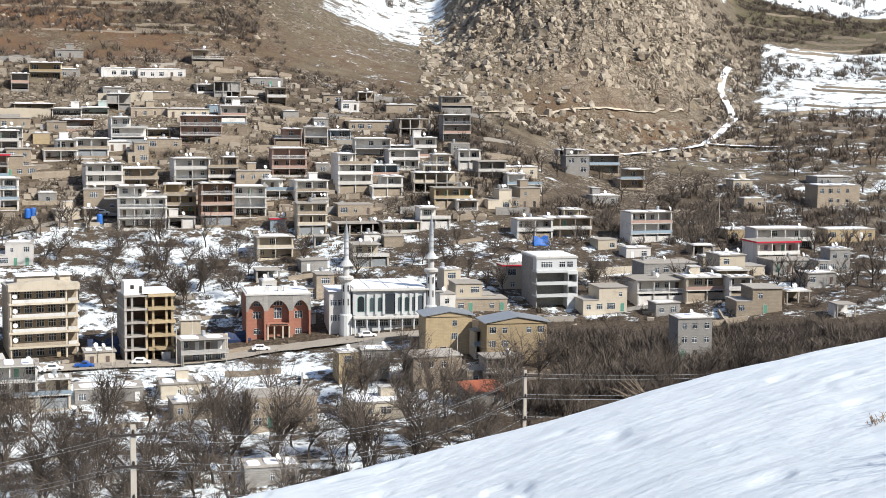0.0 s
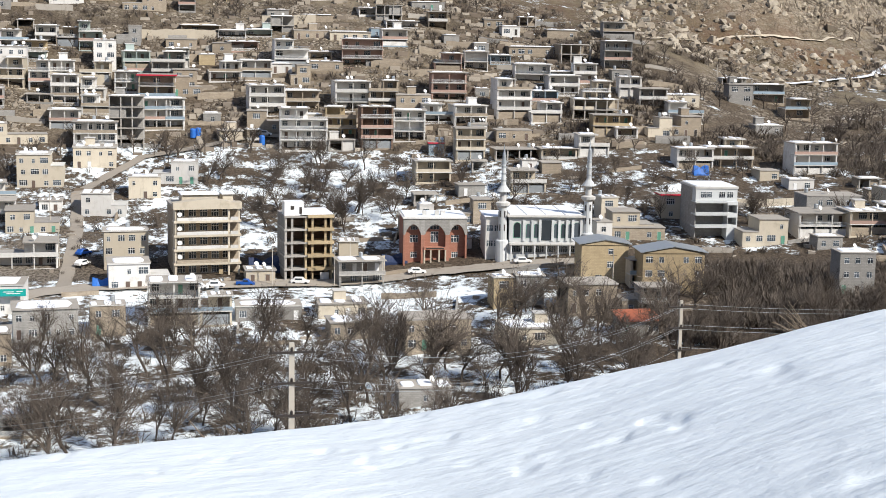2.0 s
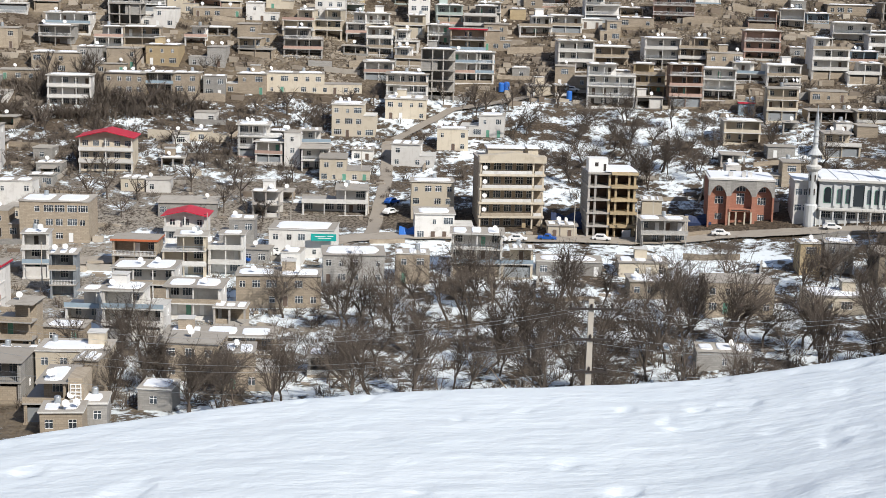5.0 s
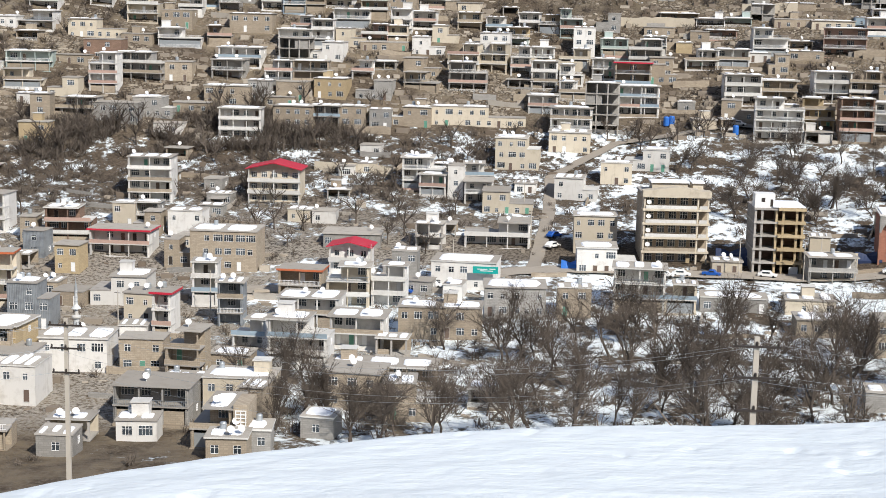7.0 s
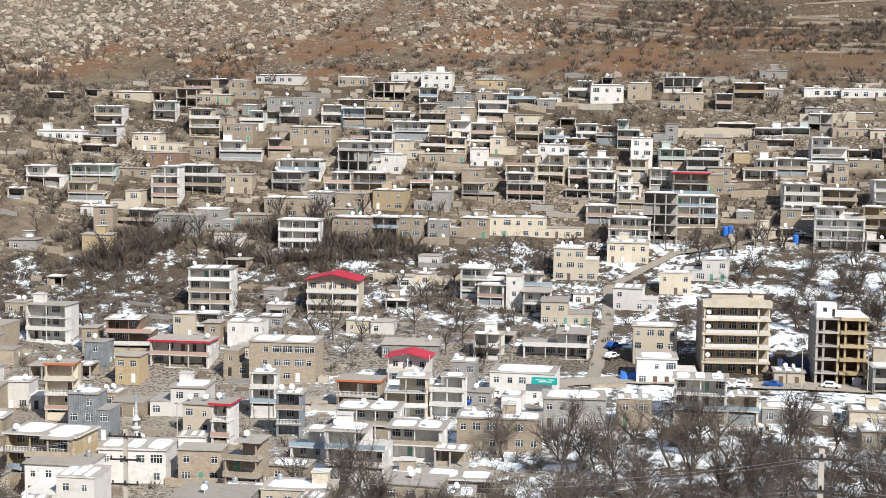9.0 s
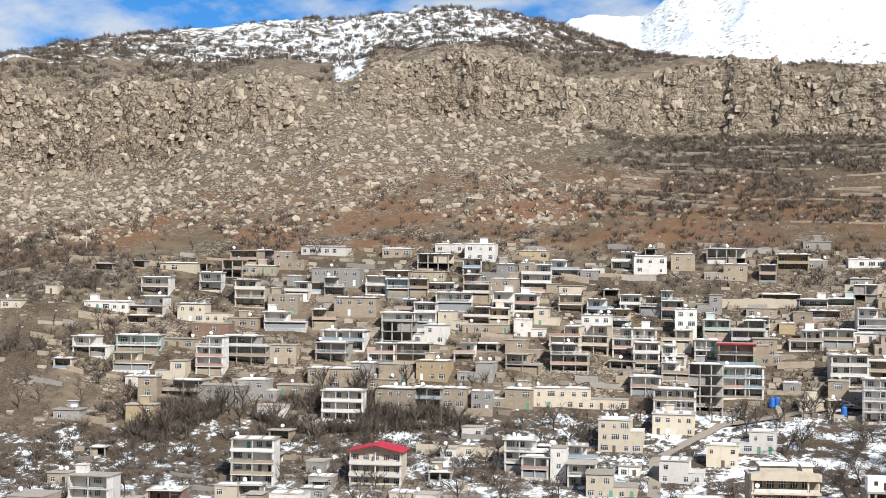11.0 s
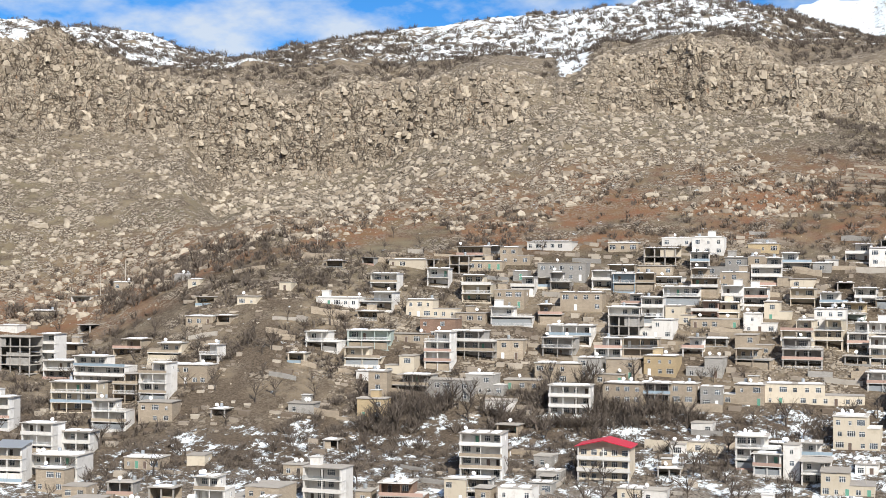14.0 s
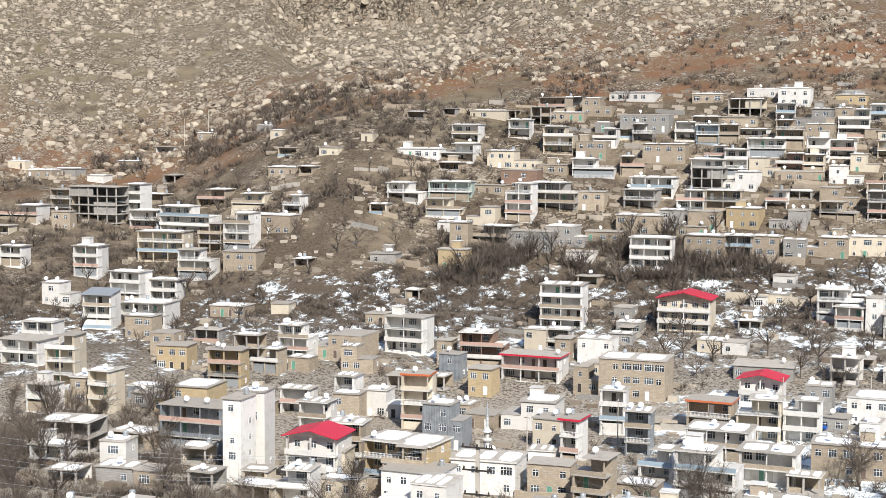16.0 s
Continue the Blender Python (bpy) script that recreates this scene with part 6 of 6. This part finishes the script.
for _ in range(44):
    az = wr.uniform(8, 21)
    garden_wall(az, wr.uniform(585, 715), wr.uniform(14, 45), wr.uniform(0.6, 1.2), 12 + wr.uniform(-10, 10), STONE, "dry stone")
for _ in range(26):
    garden_wall(wr.uniform(-17, -11.5), wr.uniform(560, 880), wr.uniform(20, 60), wr.uniform(0.7, 1.3), wr.uniform(-25, 15), WALLS["S"], "dry stone")
for az, r, length, high, turn in ((27.5, 408, 22, 2.4, 16), (12.0, 512, 18, 3.2, 17), (16.2, 500, 26, 3.0, 18), (20.3, 470, 24, 3.4, 18), (9.0, 345, 9, 4.0, 14), (-6.3, 398, 20, 2.0, 12)):
    garden_wall(az, r, length, high, turn, WALLS["C"], "pale rendered")


# ---- blue sheets and drums ----
def sheet(az, r, w, d, h, turn, mat, label):
    m = standing(az, r, turn)
    bm = bmesh.new()
    n = 8
    g = [[bm.verts.new((w * (i / n - 0.5), d * (j / 4 - 0.5), h * (0.8 + 0.2 * math.sin(i * 0.7 + j)) * (1 if 0 < j < 4 else 0.15))) for i in range(n + 1)] for j in range(5)]
    for j in range(4):
        for i in range(n):
            bm.faces.new((g[j][i], g[j][i + 1], g[j + 1][i + 1], g[j + 1][i]))
    rim = bmesh.ops.extrude_edge_only(bm, edges=[e for e in bm.edges if e.is_boundary])["geom"]
    for v in rim:
        if isinstance(v, bmesh.types.BMVert):
            v.co.z = -0.6
    bmesh.ops.recalc_face_normals(bm, faces=bm.faces)
    ob = new("tarpaulin", bm_mesh("tarpaulin", bm, mat))
    ob.matrix_world = m
    tagged(ob, label, "tarpaulin")


NAVY = plain_material("navy_sheet", (0.02, 0.035, 0.09), 0.6)
sheet(-3.75, 420.5, 4.2, 2.5, 2.8, 12, BLUE_TARP, "bright blue tarpaulin over a stall beside a house")
sheet(12.9, 346, 7.5, 5, 3.6, 16, NAVY, "dark blue tarpaulin heaped over building material")
sheet(7.9, 352, 6.0, 5, 2.0, 14, NAVY, "dark blue tarpaulin heaped beside the hall")
sheet(19.0, 336, 4.5, 3, 2.2, 14, BLUE_TARP, "blue tarpaulin roof over a market stall")
for az, r in ((15.6, 440), (15.4, 440.6), (13.0, 436)):
    bm = bmesh.new()
    lathe(bm, [(0.75, 0), (0.85, 0.1), (0.85, 2.4), (0.7, 2.7), (0.2, 2.8)], 14)
    ob = new("water_butt", bm_mesh("water_butt", bm, BLUE_TARP))
    x, y = polar(az, r)
    ob.location = (x, y, ground_at(x, y) - 0.05)
    tagged(ob, "tall blue plastic water butt on the ground", "water butt")


# ---- dry stick in the snow bank ----
bm = bmesh.new()
a = Vector((*polar(14.95, 16.6), 0))
a.z = ground_at(a.x, a.y) - 0.1
b = Vector((*polar(16.05, 17.4), EYE.z - 17.4 * math.tan(radians(15.3))))
tube(bm, a, a.lerp(b, 0.55) + Vector((0.02, 0, -0.03)), 0.010, 0.008, 5)
tube(bm, a.lerp(b, 0.55) + Vector((0.02, 0, -0.03)), b, 0.008, 0.004, 5)
tagged(new("stick", bm_mesh("stick", bm, WOOD)), "thin dry stick standing out of the snow", "stick")


# ---- dry plants standing out of the snow bank ----
def dry_plant(az, r, high, lean, seed):
    q = random.Random(seed)
    x, y = polar(az, r)
    bm = bmesh.new()
    for _ in range(13):
        d = Vector((lean + q.uniform(-0.7, 0.7), q.uniform(-0.6, 0.6), q.uniform(0.5, 1.1))).normalized()
        p = Vector((q.uniform(-0.05, 0.05), q.uniform(-0.05, 0.05), -0.08))
        m = p + d * high * q.uniform(0.4, 0.6)
        e = m + (d + Vector((q.uniform(-0.4, 0.4), q.uniform(-0.4, 0.4), 0.1))).normalized() * high * 0.5
        tube(bm, p, m, 0.007, 0.005, 4)
        tube(bm, m, e, 0.005, 0.002, 4)
        for _ in range(2):
            t = m.lerp(e, q.uniform(0.1, 0.8))
            tube(bm, t, t + Vector((q.uniform(-1, 1), q.uniform(-1, 1), q.uniform(0, 1))).normalized() * high * 0.22, 0.003, 0.0015, 3)
    ob = new("dry_plant", bm_mesh("dry_plant", bm, WOOD))
    ob.location = (x, y, ground_at(x, y))
    tagged(ob, "dry leafless plant standing out of the snow bank", "dry plant", "dry plants")


for az, r, high, lean, seed in ((-8.6, 17.5, 0.62, -1.3, 1), (-10.3, 17.5, 0.25, -0.4, 2), (-5.4, 17.8, 0.3, -0.5, 3), (-16.8, 11.5, 0.16, -0.3, 4), (-20.6, 9.4, 0.6, 0.2, 5), (-20.0, 9.9, 0.5, 0.2, 6)):
    dry_plant(az, r, high, lean, seed)
# ---- bare trees ----
def limb_tree(seed, high, spread):
    """Trunk and crown of a leafless tree, as two meshes of tapered three-sided limbs."""
    q = random.Random(seed)
    parts = {"trunk": ([], []), "crown": ([], [])}

    def seg(which, a, b, r0, r1):
        vs, fs = parts[which]
        d = (b - a).normalized()
        u = d.orthogonal().normalized()
        v = d.cross(u)
        k, n = len(vs), (6 if which == "trunk" else 3)
        for p, r in ((a, r0), (b, r1)):
            for i in range(n):
                t = 2 * math.pi * i / n
                vs.append(tuple(p + (u * math.cos(t) + v * math.sin(t)) * r))
        for i in range(n):
            fs.append((k + i, k + (i + 1) % n, k + n + (i + 1) % n, k + n + i))

    def grow(a, d, length, r, level):
        steps = 3 if level < 3 else 2
        p = a
        for s in range(steps):
            d = (d + Vector((q.uniform(-1, 1), q.uniform(-1, 1), q.uniform(-0.6, 0.75))) * 0.4).normalized()
            b = p + d * length / steps
            r1 = r * (1 - 0.28 * (s + 1) / steps) if level < 4 else r * 0.8
            seg("trunk" if level == 0 else "crown", p, b, r * (1 - 0.28 * s / steps), r1)
            if level and level < 4:
                for _ in range(q.choice([1, 2, 2]) if level < 3 else q.choice([1, 2, 3])):
                    side = Vector((q.uniform(-1, 1), q.uniform(-1, 1), q.uniform(-0.6, 0.8))).normalized()
                    grow(b.lerp(p, q.uniform(0, 0.6)), (d * 0.75 + side * spread).normalized(), length * q.uniform(0.45, 0.68), max(r1 * 0.5, 0.014), level + 1)
            p = b
        if level == 0:
            for i in range(q.choice([4, 5, 6])):
                t = q.uniform(0, 6.28)
                side = Vector((math.cos(t), math.sin(t), q.uniform(0.5, 1.6))).normalized()
                grow(p - Vector((0, 0, q.uniform(0, 0.5))), (Vector((0, 0, 0.8)) + side * spread).normalized(), high * q.uniform(0.36, 0.5), r * 0.55, 1)
        elif level < 4:
            grow(p, d, length * 0.55, max(r * 0.6, 0.014), level + 1)

    grow(Vector((0, 0, -0.6)), Vector((0, 0, 1)), high * 0.26 + 0.6, high * 0.021, 0)
    made = []
    for which, mat in (("trunk", BARK), ("crown", TWIG)):
        me = bpy.data.meshes.new(which)
        me.from_pydata(parts[which][0], [], parts[which][1])
        me.materials.append(mat)
        made.append(me)
    return made


TREES = [limb_tree(100 + i, 10.0, s) for i, s in enumerate((0.75, 0.9, 0.6, 1.0, 0.5, 0.8, 0.35))]


CELLS = {}
for row in BUILT:
    for i in range(-1, 2):
        for j in range(-1, 2):
            CELLS.setdefault((int(row[0] // 24) + i, int(row[1] // 24) + j), []).append((row[0], row[1], math.cos(radians(row[2])), math.sin(radians(row[2])), row[3], row[4]))


def blocked(x, y, margin=1.5):
    """Whether a building stands on that spot."""
    for bx, by, c, s, w, deep in CELLS.get((int(x // 24), int(y // 24)), ()):
        dx, dy = x - bx, y - by
        u, v = dx * c + dy * s, -dx * s + dy * c
        if abs(u) < w / 2 + margin and -margin - 1.0 < v < deep + margin:
            return True
    return False


tr = random.Random(31)


def plant(az, r, high, which=None):
    x, y = polar(az, r)
    if blocked(x, y):
        return False
    trunk, crown = TREES[tr.randrange(len(TREES)) if which is None else which]
    ob = new("tree", trunk)
    k = high / 10.0
    ob.matrix_world = Matrix.Translation((x, y, ground_at(x, y))) @ Matrix.Rotation(tr.uniform(0, 6.28), 4, "Z") @ Matrix.Diagonal((k * tr.uniform(0.85, 1.15), k * tr.uniform(0.85, 1.15), k, 1))
    tagged(ob, "bare grey-brown tree in a snowy garden", "tree", "bare trees")
    child("crown", crown, ob)
    return True


for a0, a1, r0, r1, h0, h1, n in ((6, 24, 215, 290, 9, 15, 62), (24, 33, 215, 265, 7, 12, 24), (-4, 7, 245, 312, 8, 14, 36), (-18, -4, 215, 330, 7, 12, 54), (49, 57, 235, 330, 8, 12, 22), (42, 48, 232, 262, 7, 10, 12),
                                  (7.5, 15.5, 372, 424, 7, 11, 40), (-10, 6, 372, 425, 6, 10, 30)):
    done = tries = 0
    while done < n and tries < n * 6:
        tries += 1
        done += plant(tr.uniform(a0, a1), tr.uniform(r0, r1), tr.uniform(h0, h1))
for az, r, h in ((6.6, 262, 17), (0.7, 268, 14), (14.3, 436, 11), (19.4, 262, 14), (11.3, 240, 13), (3.3, 300, 12), (8.8, 250, 14), (22.4, 300, 13)):
    plant(az, r, h, 1)


# ---- merged growth and stones, past counting ----
def scatter(name, templates, places, mat, label, category):
    """places: rows of x, y, z, turn, sx, sy, sz, template."""
    vs, fs, off = [], [], 0
    for x, y, z, turn, sx, sy, sz, k in places:
        v, f = templates[int(k)]
        c, s = math.cos(turn), math.sin(turn)
        p = v * np.array([sx, sy, sz])
        vs.append(np.stack([p[:, 0] * c - p[:, 1] * s + x, p[:, 0] * s + p[:, 1] * c + y, p[:, 2] + z], 1))
        fs.append(f + off)
        off += len(v)
    verts, faces = np.concatenate(vs), np.concatenate(fs)
    me = bpy.data.meshes.new(name)
    me.vertices.add(len(verts)), me.loops.add(faces.size), me.polygons.add(len(faces))
    me.vertices.foreach_set("co", verts.ravel())
    me.loops.foreach_set("vertex_index", faces.ravel().astype(np.int32))
    me.polygons.foreach_set("loop_start", np.arange(0, faces.size, 3, dtype=np.int32))
    me.polygons.foreach_set("use_smooth", np.zeros(len(faces), bool))
    me.update(calc_edges=True)
    me.materials.append(mat)
    return tagged(new(name, me), label, category, kind="stuff")


def shrub_template(seed, twigs, thick=1.0):
    q = random.Random(seed)
    vs, fs = [], []
    for _ in range(twigs):
        t, lean = q.uniform(0, 6.28), q.uniform(0.2, 1.5)
        base = Vector((q.uniform(-0.25, 0.25), q.uniform(-0.25, 0.25), -0.1))
        d = Vector((math.cos(t) * lean, math.sin(t) * lean, 1)).normalized()
        tip = base + d * q.uniform(0.6, 1.15)
        w = Vector((-d.y, d.x, q.uniform(-0.4, 0.4))).normalized() * q.uniform(0.012, 0.028) * thick
        mid = base.lerp(tip, 0.5)
        k = len(vs)
        vs += [base - w, base + w, mid + w, mid - w, tip]
        fs += [(k, k + 1, k + 2), (k, k + 2, k + 3), (k + 3, k + 2, k + 4)]
        for _ in range(3):
            e = base.lerp(tip, q.uniform(0.3, 0.9)) + Vector((q.uniform(-1, 1), q.uniform(-1, 1), q.uniform(0.1, 1))) * 0.4
            k = len(vs)
            vs += [mid - w * 0.6, mid + w * 0.6, e]
            fs.append((k, k + 1, k + 2))
    return np.array([tuple(v) for v in vs]), np.array(fs)


def rock_template(seed, rough=0.45, cuts_each=1):
    """A blocky stone, split along flat faces."""
    bm = bmesh.new()
    bmesh.ops.create_cube(bm, size=1.7)
    if cuts_each:
        bmesh.ops.subdivide_edges(bm, edges=bm.edges, cuts=cuts_each, use_grid_fill=True)
    q = random.Random(seed)
    cuts = [(Vector((q.uniform(-1, 1), q.uniform(-1, 1), q.uniform(-0.5, 1))).normalized(), q.uniform(0.5, 0.85)) for _ in range(8)]
    for v in bm.verts:
        v.co += noise.noise_vector(v.co * 1.3 + Vector((seed * 3.1, 0, 0))) * rough
        for n, d in cuts:
            over = v.co.dot(n) - d
            if over > 0:
                v.co -= n * over
    bmesh.ops.triangulate(bm, faces=bm.faces)
    bm.verts.ensure_lookup_table()
    out = np.array([tuple(v.co) for v in bm.verts]), np.array([[v.index for v in f.verts] for f in bm.faces])
    bm.free()
    return out


def far_tree_template(seed):
    """A bare tree seen from far off: a trunk, limbs and a spray of twigs, one metre high."""
    q = random.Random(seed)
    vs, fs = [], []

    def spike(a, b, w0, w1):
        d = (b - a).normalized()
        u = d.orthogonal().normalized()
        v = d.cross(u)
        k = len(vs)
        for p, w in ((a, w0), (b, w1)):
            vs.extend(p + (u * math.cos(t) + v * math.sin(t)) * w for t in (0, 2.1, 4.2))
        for i in range(3):
            j = (i + 1) % 3
            fs.extend([(k + i, k + j, k + 3 + j), (k + i, k + 3 + j, k + 3 + i)])

    fork = Vector((q.uniform(-0.03, 0.03), q.uniform(-0.03, 0.03), q.uniform(0.22, 0.32)))
    spike(Vector((0, 0, -0.05)), fork, 0.026, 0.02)
    for _ in range(q.choice([5, 6, 7])):
        t = q.uniform(0, 6.28)
        d = Vector((math.cos(t), math.sin(t), q.uniform(0.7, 2.2))).normalized()
        limb = fork + d * q.uniform(0.3, 0.5)
        spike(fork, limb, 0.015, 0.008)
        for _ in range(6):
            p = fork.lerp(limb, q.uniform(0.35, 1.0))
            e = p + (d * 0.6 + Vector((q.uniform(-1, 1), q.uniform(-1, 1), q.uniform(-0.2, 1)))).normalized() * q.uniform(0.12, 0.28)
            spike(p, e, 0.007, 0.004)
    return np.array([tuple(v) for v in vs]), np.array(fs)


SHRUBS = [shrub_template(i, 17, 1.3) for i in range(5)] + [shrub_template(20 + i, 13, 1.7) for i in range(5)]
ROCKS = [rock_template(i) for i in range(9)] + [rock_template(40 + i, 0.55, 0) for i in range(6)]
nr = np.random.RandomState(5)


def spots(n, a0, a1, r0, r1):
    az, r = nr.uniform(a0, a1, n), np.sqrt(nr.uniform(r0 * r0, r1 * r1, n))
    x, y = -r * np.sin(np.radians(az)), r * np.cos(np.radians(az))
    return az, r, x, y


def thin(keep, *arrays):
    return [a[keep] for a in arrays]


rows = []
for n, a0, a1, r0, r1, s0, s1 in ((6500, -18, 58, 770, 1010, 1.5, 4.2), (1700, -18, 57, 425, 570, 1.2, 3.4), (900, -18, 57, 200, 425, 0.9, 2.6), (900, 6, 57, 540, 640, 1.4, 3.6), (2200, -18, -9.5, 430, 900, 1.6, 4.4), (4200, -18, -3, 205, 345, 1.6, 4.6), (700, -3, 34, 215, 300, 1.2, 3.2), (700, 35, 57, 400, 540, 1.5, 4.0), (600, 48, 57, 225, 330, 1.5, 3.6), (500, -18, 36, 350, 430, 1.2, 3.2), (1500, -3, 46, 425, 560, 1.4, 3.4), (420, 27, 40, 424, 448, 3.0, 6.0), (260, 44, 54, 560, 610, 2.5, 5.0), (260, 13, 20, 424, 436, 2.0, 4.0), (900, 41, 57, 420, 590, 1.6, 3.8), (500, 22, 46, 385, 430, 1.4, 3.2), (2600, 7, 23, 585, 735, 1.4, 3.6), (1800, 20, 52, 800, 1000, 2.2, 5.2), (220, 33, 52, 545, 600, 1.5, 3.5), (1100, -11, 2, 428, 545, 1.4, 3.8)):
    az, r, x, y = spots(n, a0, a1, r0, r1)
    keep = fbm(x, y, 45, 3, 71) > -0.18
    az, r, x, y = thin(keep, az, r, x, y)
    z = height(x, y)
    for i in range(len(x)):
        if r[i] < 560 and blocked(x[i], y[i], 0.5):
            continue
        s = nr.uniform(s0, s1)
        rows.append((x[i], y[i], z[i], nr.uniform(0, 6.28), s * 1.1, s * 1.1, s, nr.randint(5) + (5 if r[i] > 540 else 0)))
tree_rows = []
FAR_TREES = [far_tree_template(60 + i) for i in range(7)]
for n, a0, a1, r0, r1, h0, h1 in ((60, -18, -9, 372, 432, 6, 10), (80, 22, 36, 345, 430, 6, 10), (60, 27, 40, 424, 452, 8, 12), (90, 38, 57, 380, 520, 6, 9), (26, 13, 22, 424, 437, 6, 9),
                                  (90, -10, 1, 428, 520, 5, 9), (90, -17, -9, 430, 640, 5, 9), (110, 0, 46, 440, 550, 4, 7), (60, 7, 22, 590, 730, 3, 6), (60, 34, 52, 540, 600, 4, 7)):
    az, r, x, y = spots(n, a0, a1, r0, r1)
    z = height(x, y)
    for i in range(len(x)):
        if not blocked(x[i], y[i], 0.6):
            h = nr.uniform(h0, h1)
            tree_rows.append((x[i], y[i], z[i], nr.uniform(0, 6.28), h * nr.uniform(0.8, 1.2), h * nr.uniform(0.8, 1.2), h, nr.randint(7)))
scatter("far_trees", FAR_TREES, tree_rows, TWIG, "bare grey-brown trees among far gardens and terraces", "trees")
scatter("bare_shrubs", SHRUBS, rows, TWIG, "leafless grey-brown shrubs over slopes and gardens", "shrubs")

rows = []
for n, a0, a1, r0, r1, s0, s1, power in ((13000, 22, 58, 572, 770, 0.3, 2.3, 4.2), (1500, 6, 24, 580, 740, 0.25, 1.5, 3.4), (4200, -11.5, 1, 538, 740, 0.35, 2.4, 3.0), (900, -2, 58, 430, 580, 0.25, 0.8, 2.0)):
    az, r, x, y = spots(n, a0, a1, r0, r1)
    keep = fbm(x, y, 50, 3, 81) > -0.30
    az, r, x, y = thin(keep, az, r, x, y)
    z = height(x, y)
    for i in range(len(x)):
        if r[i] < 570 and blocked(x[i], y[i], 0.8):
            continue
        s = s0 + (s1 - s0) * nr.rand() ** power
        rows.append((x[i], y[i], z[i] + 0.15 * s, nr.uniform(0, 6.28), s * nr.uniform(0.8, 1.5), s * nr.uniform(0.7, 1.1), s * nr.uniform(0.55, 0.95), nr.randint(9) if s > 0.8 else 9 + nr.randint(6)))
scatter("boulders", ROCKS, rows, STONE, "pale limestone boulders strewn over the scree", "boulders")

rows = []
az, r, x, y = spots(42000, -11, 58, 560, 860)
rk = rockiness(az, r, x, y)
keep = rk > 0.45
az, r, x, y = thin(keep, az, r, x, y)
z = height(x, y)
for i in range(min(len(x), 9000)):
    s = 0.7 + 1.7 * nr.rand() ** 2.0
    rows.append((x[i], y[i], z[i] - 0.35 * s, nr.uniform(0, 6.28), s * nr.uniform(0.7, 1.5), s * nr.uniform(0.7, 1.2), s * nr.uniform(0.7, 1.4), nr.randint(15)))
scatter("crags", ROCKS, rows, CRAG, "weathered limestone crags of the cliff band", "rocks")

# ---- low rubble, woodpiles and steps between the houses ----
BLOCKS = []
for i in range(4):
    q = random.Random(900 + i)
    v = np.array([(sx * q.uniform(0.8, 1), sy * q.uniform(0.8, 1), z * q.uniform(0.8, 1.1)) for z in (-0.6, 1) for sx, sy in ((-1, -1), (1, -1), (1, 1), (-1, 1))])
    f = np.array([(0, 2, 1), (0, 3, 2), (4, 5, 6), (4, 6, 7), (0, 1, 5), (0, 5, 4), (1, 2, 6), (1, 6, 5), (2, 3, 7), (2, 7, 6), (3, 0, 4), (3, 4, 7)])
    BLOCKS.append((v, f))
rows = []
for n, a0, a1, r0, r1 in ((5200, -3, 46, 430, 550), (1500, 40, 57, 400, 600), (2800, -17, 56, 235, 430)):
    az, r, x, y = spots(n, a0, a1, r0, r1)
    z = height(x, y)
    for i in range(len(x)):
        if not blocked(x[i], y[i], 5.0) or blocked(x[i], y[i], 0.3):
            continue
        s = nr.uniform(0.15, 0.6)
        rows.append((x[i], y[i], z[i], radians(15) + nr.uniform(-0.4, 0.4), s * nr.uniform(0.8, 3.2), s * nr.uniform(0.6, 1.4), s * nr.uniform(0.5, 1.5), nr.randint(10)))
for n, a0, a1, r0, r1 in ((1500, -2, 36, 432, 552), (260, 42, 57, 430, 600), (300, 24, 56, 240, 425)):
    az, r, x, y = spots(n, a0, a1, r0, r1)
    z = height(x, y)
    for i in range(len(x)):
        if not blocked(x[i], y[i], 6.0) or blocked(x[i], y[i], 1.4):
            continue
        rows.append((x[i], y[i], z[i], radians(15 + 0.12 * az[i]) + nr.uniform(-0.15, 0.15), nr.uniform(0.8, 2.2), nr.uniform(0.6, 1.2), nr.uniform(0.6, 1.3), nr.randint(4)))
scatter("rubble", BLOCKS + ROCKS[9:], rows, RUBBLE, "low stone stores, broken walls and stacked wood between houses", "rubble")
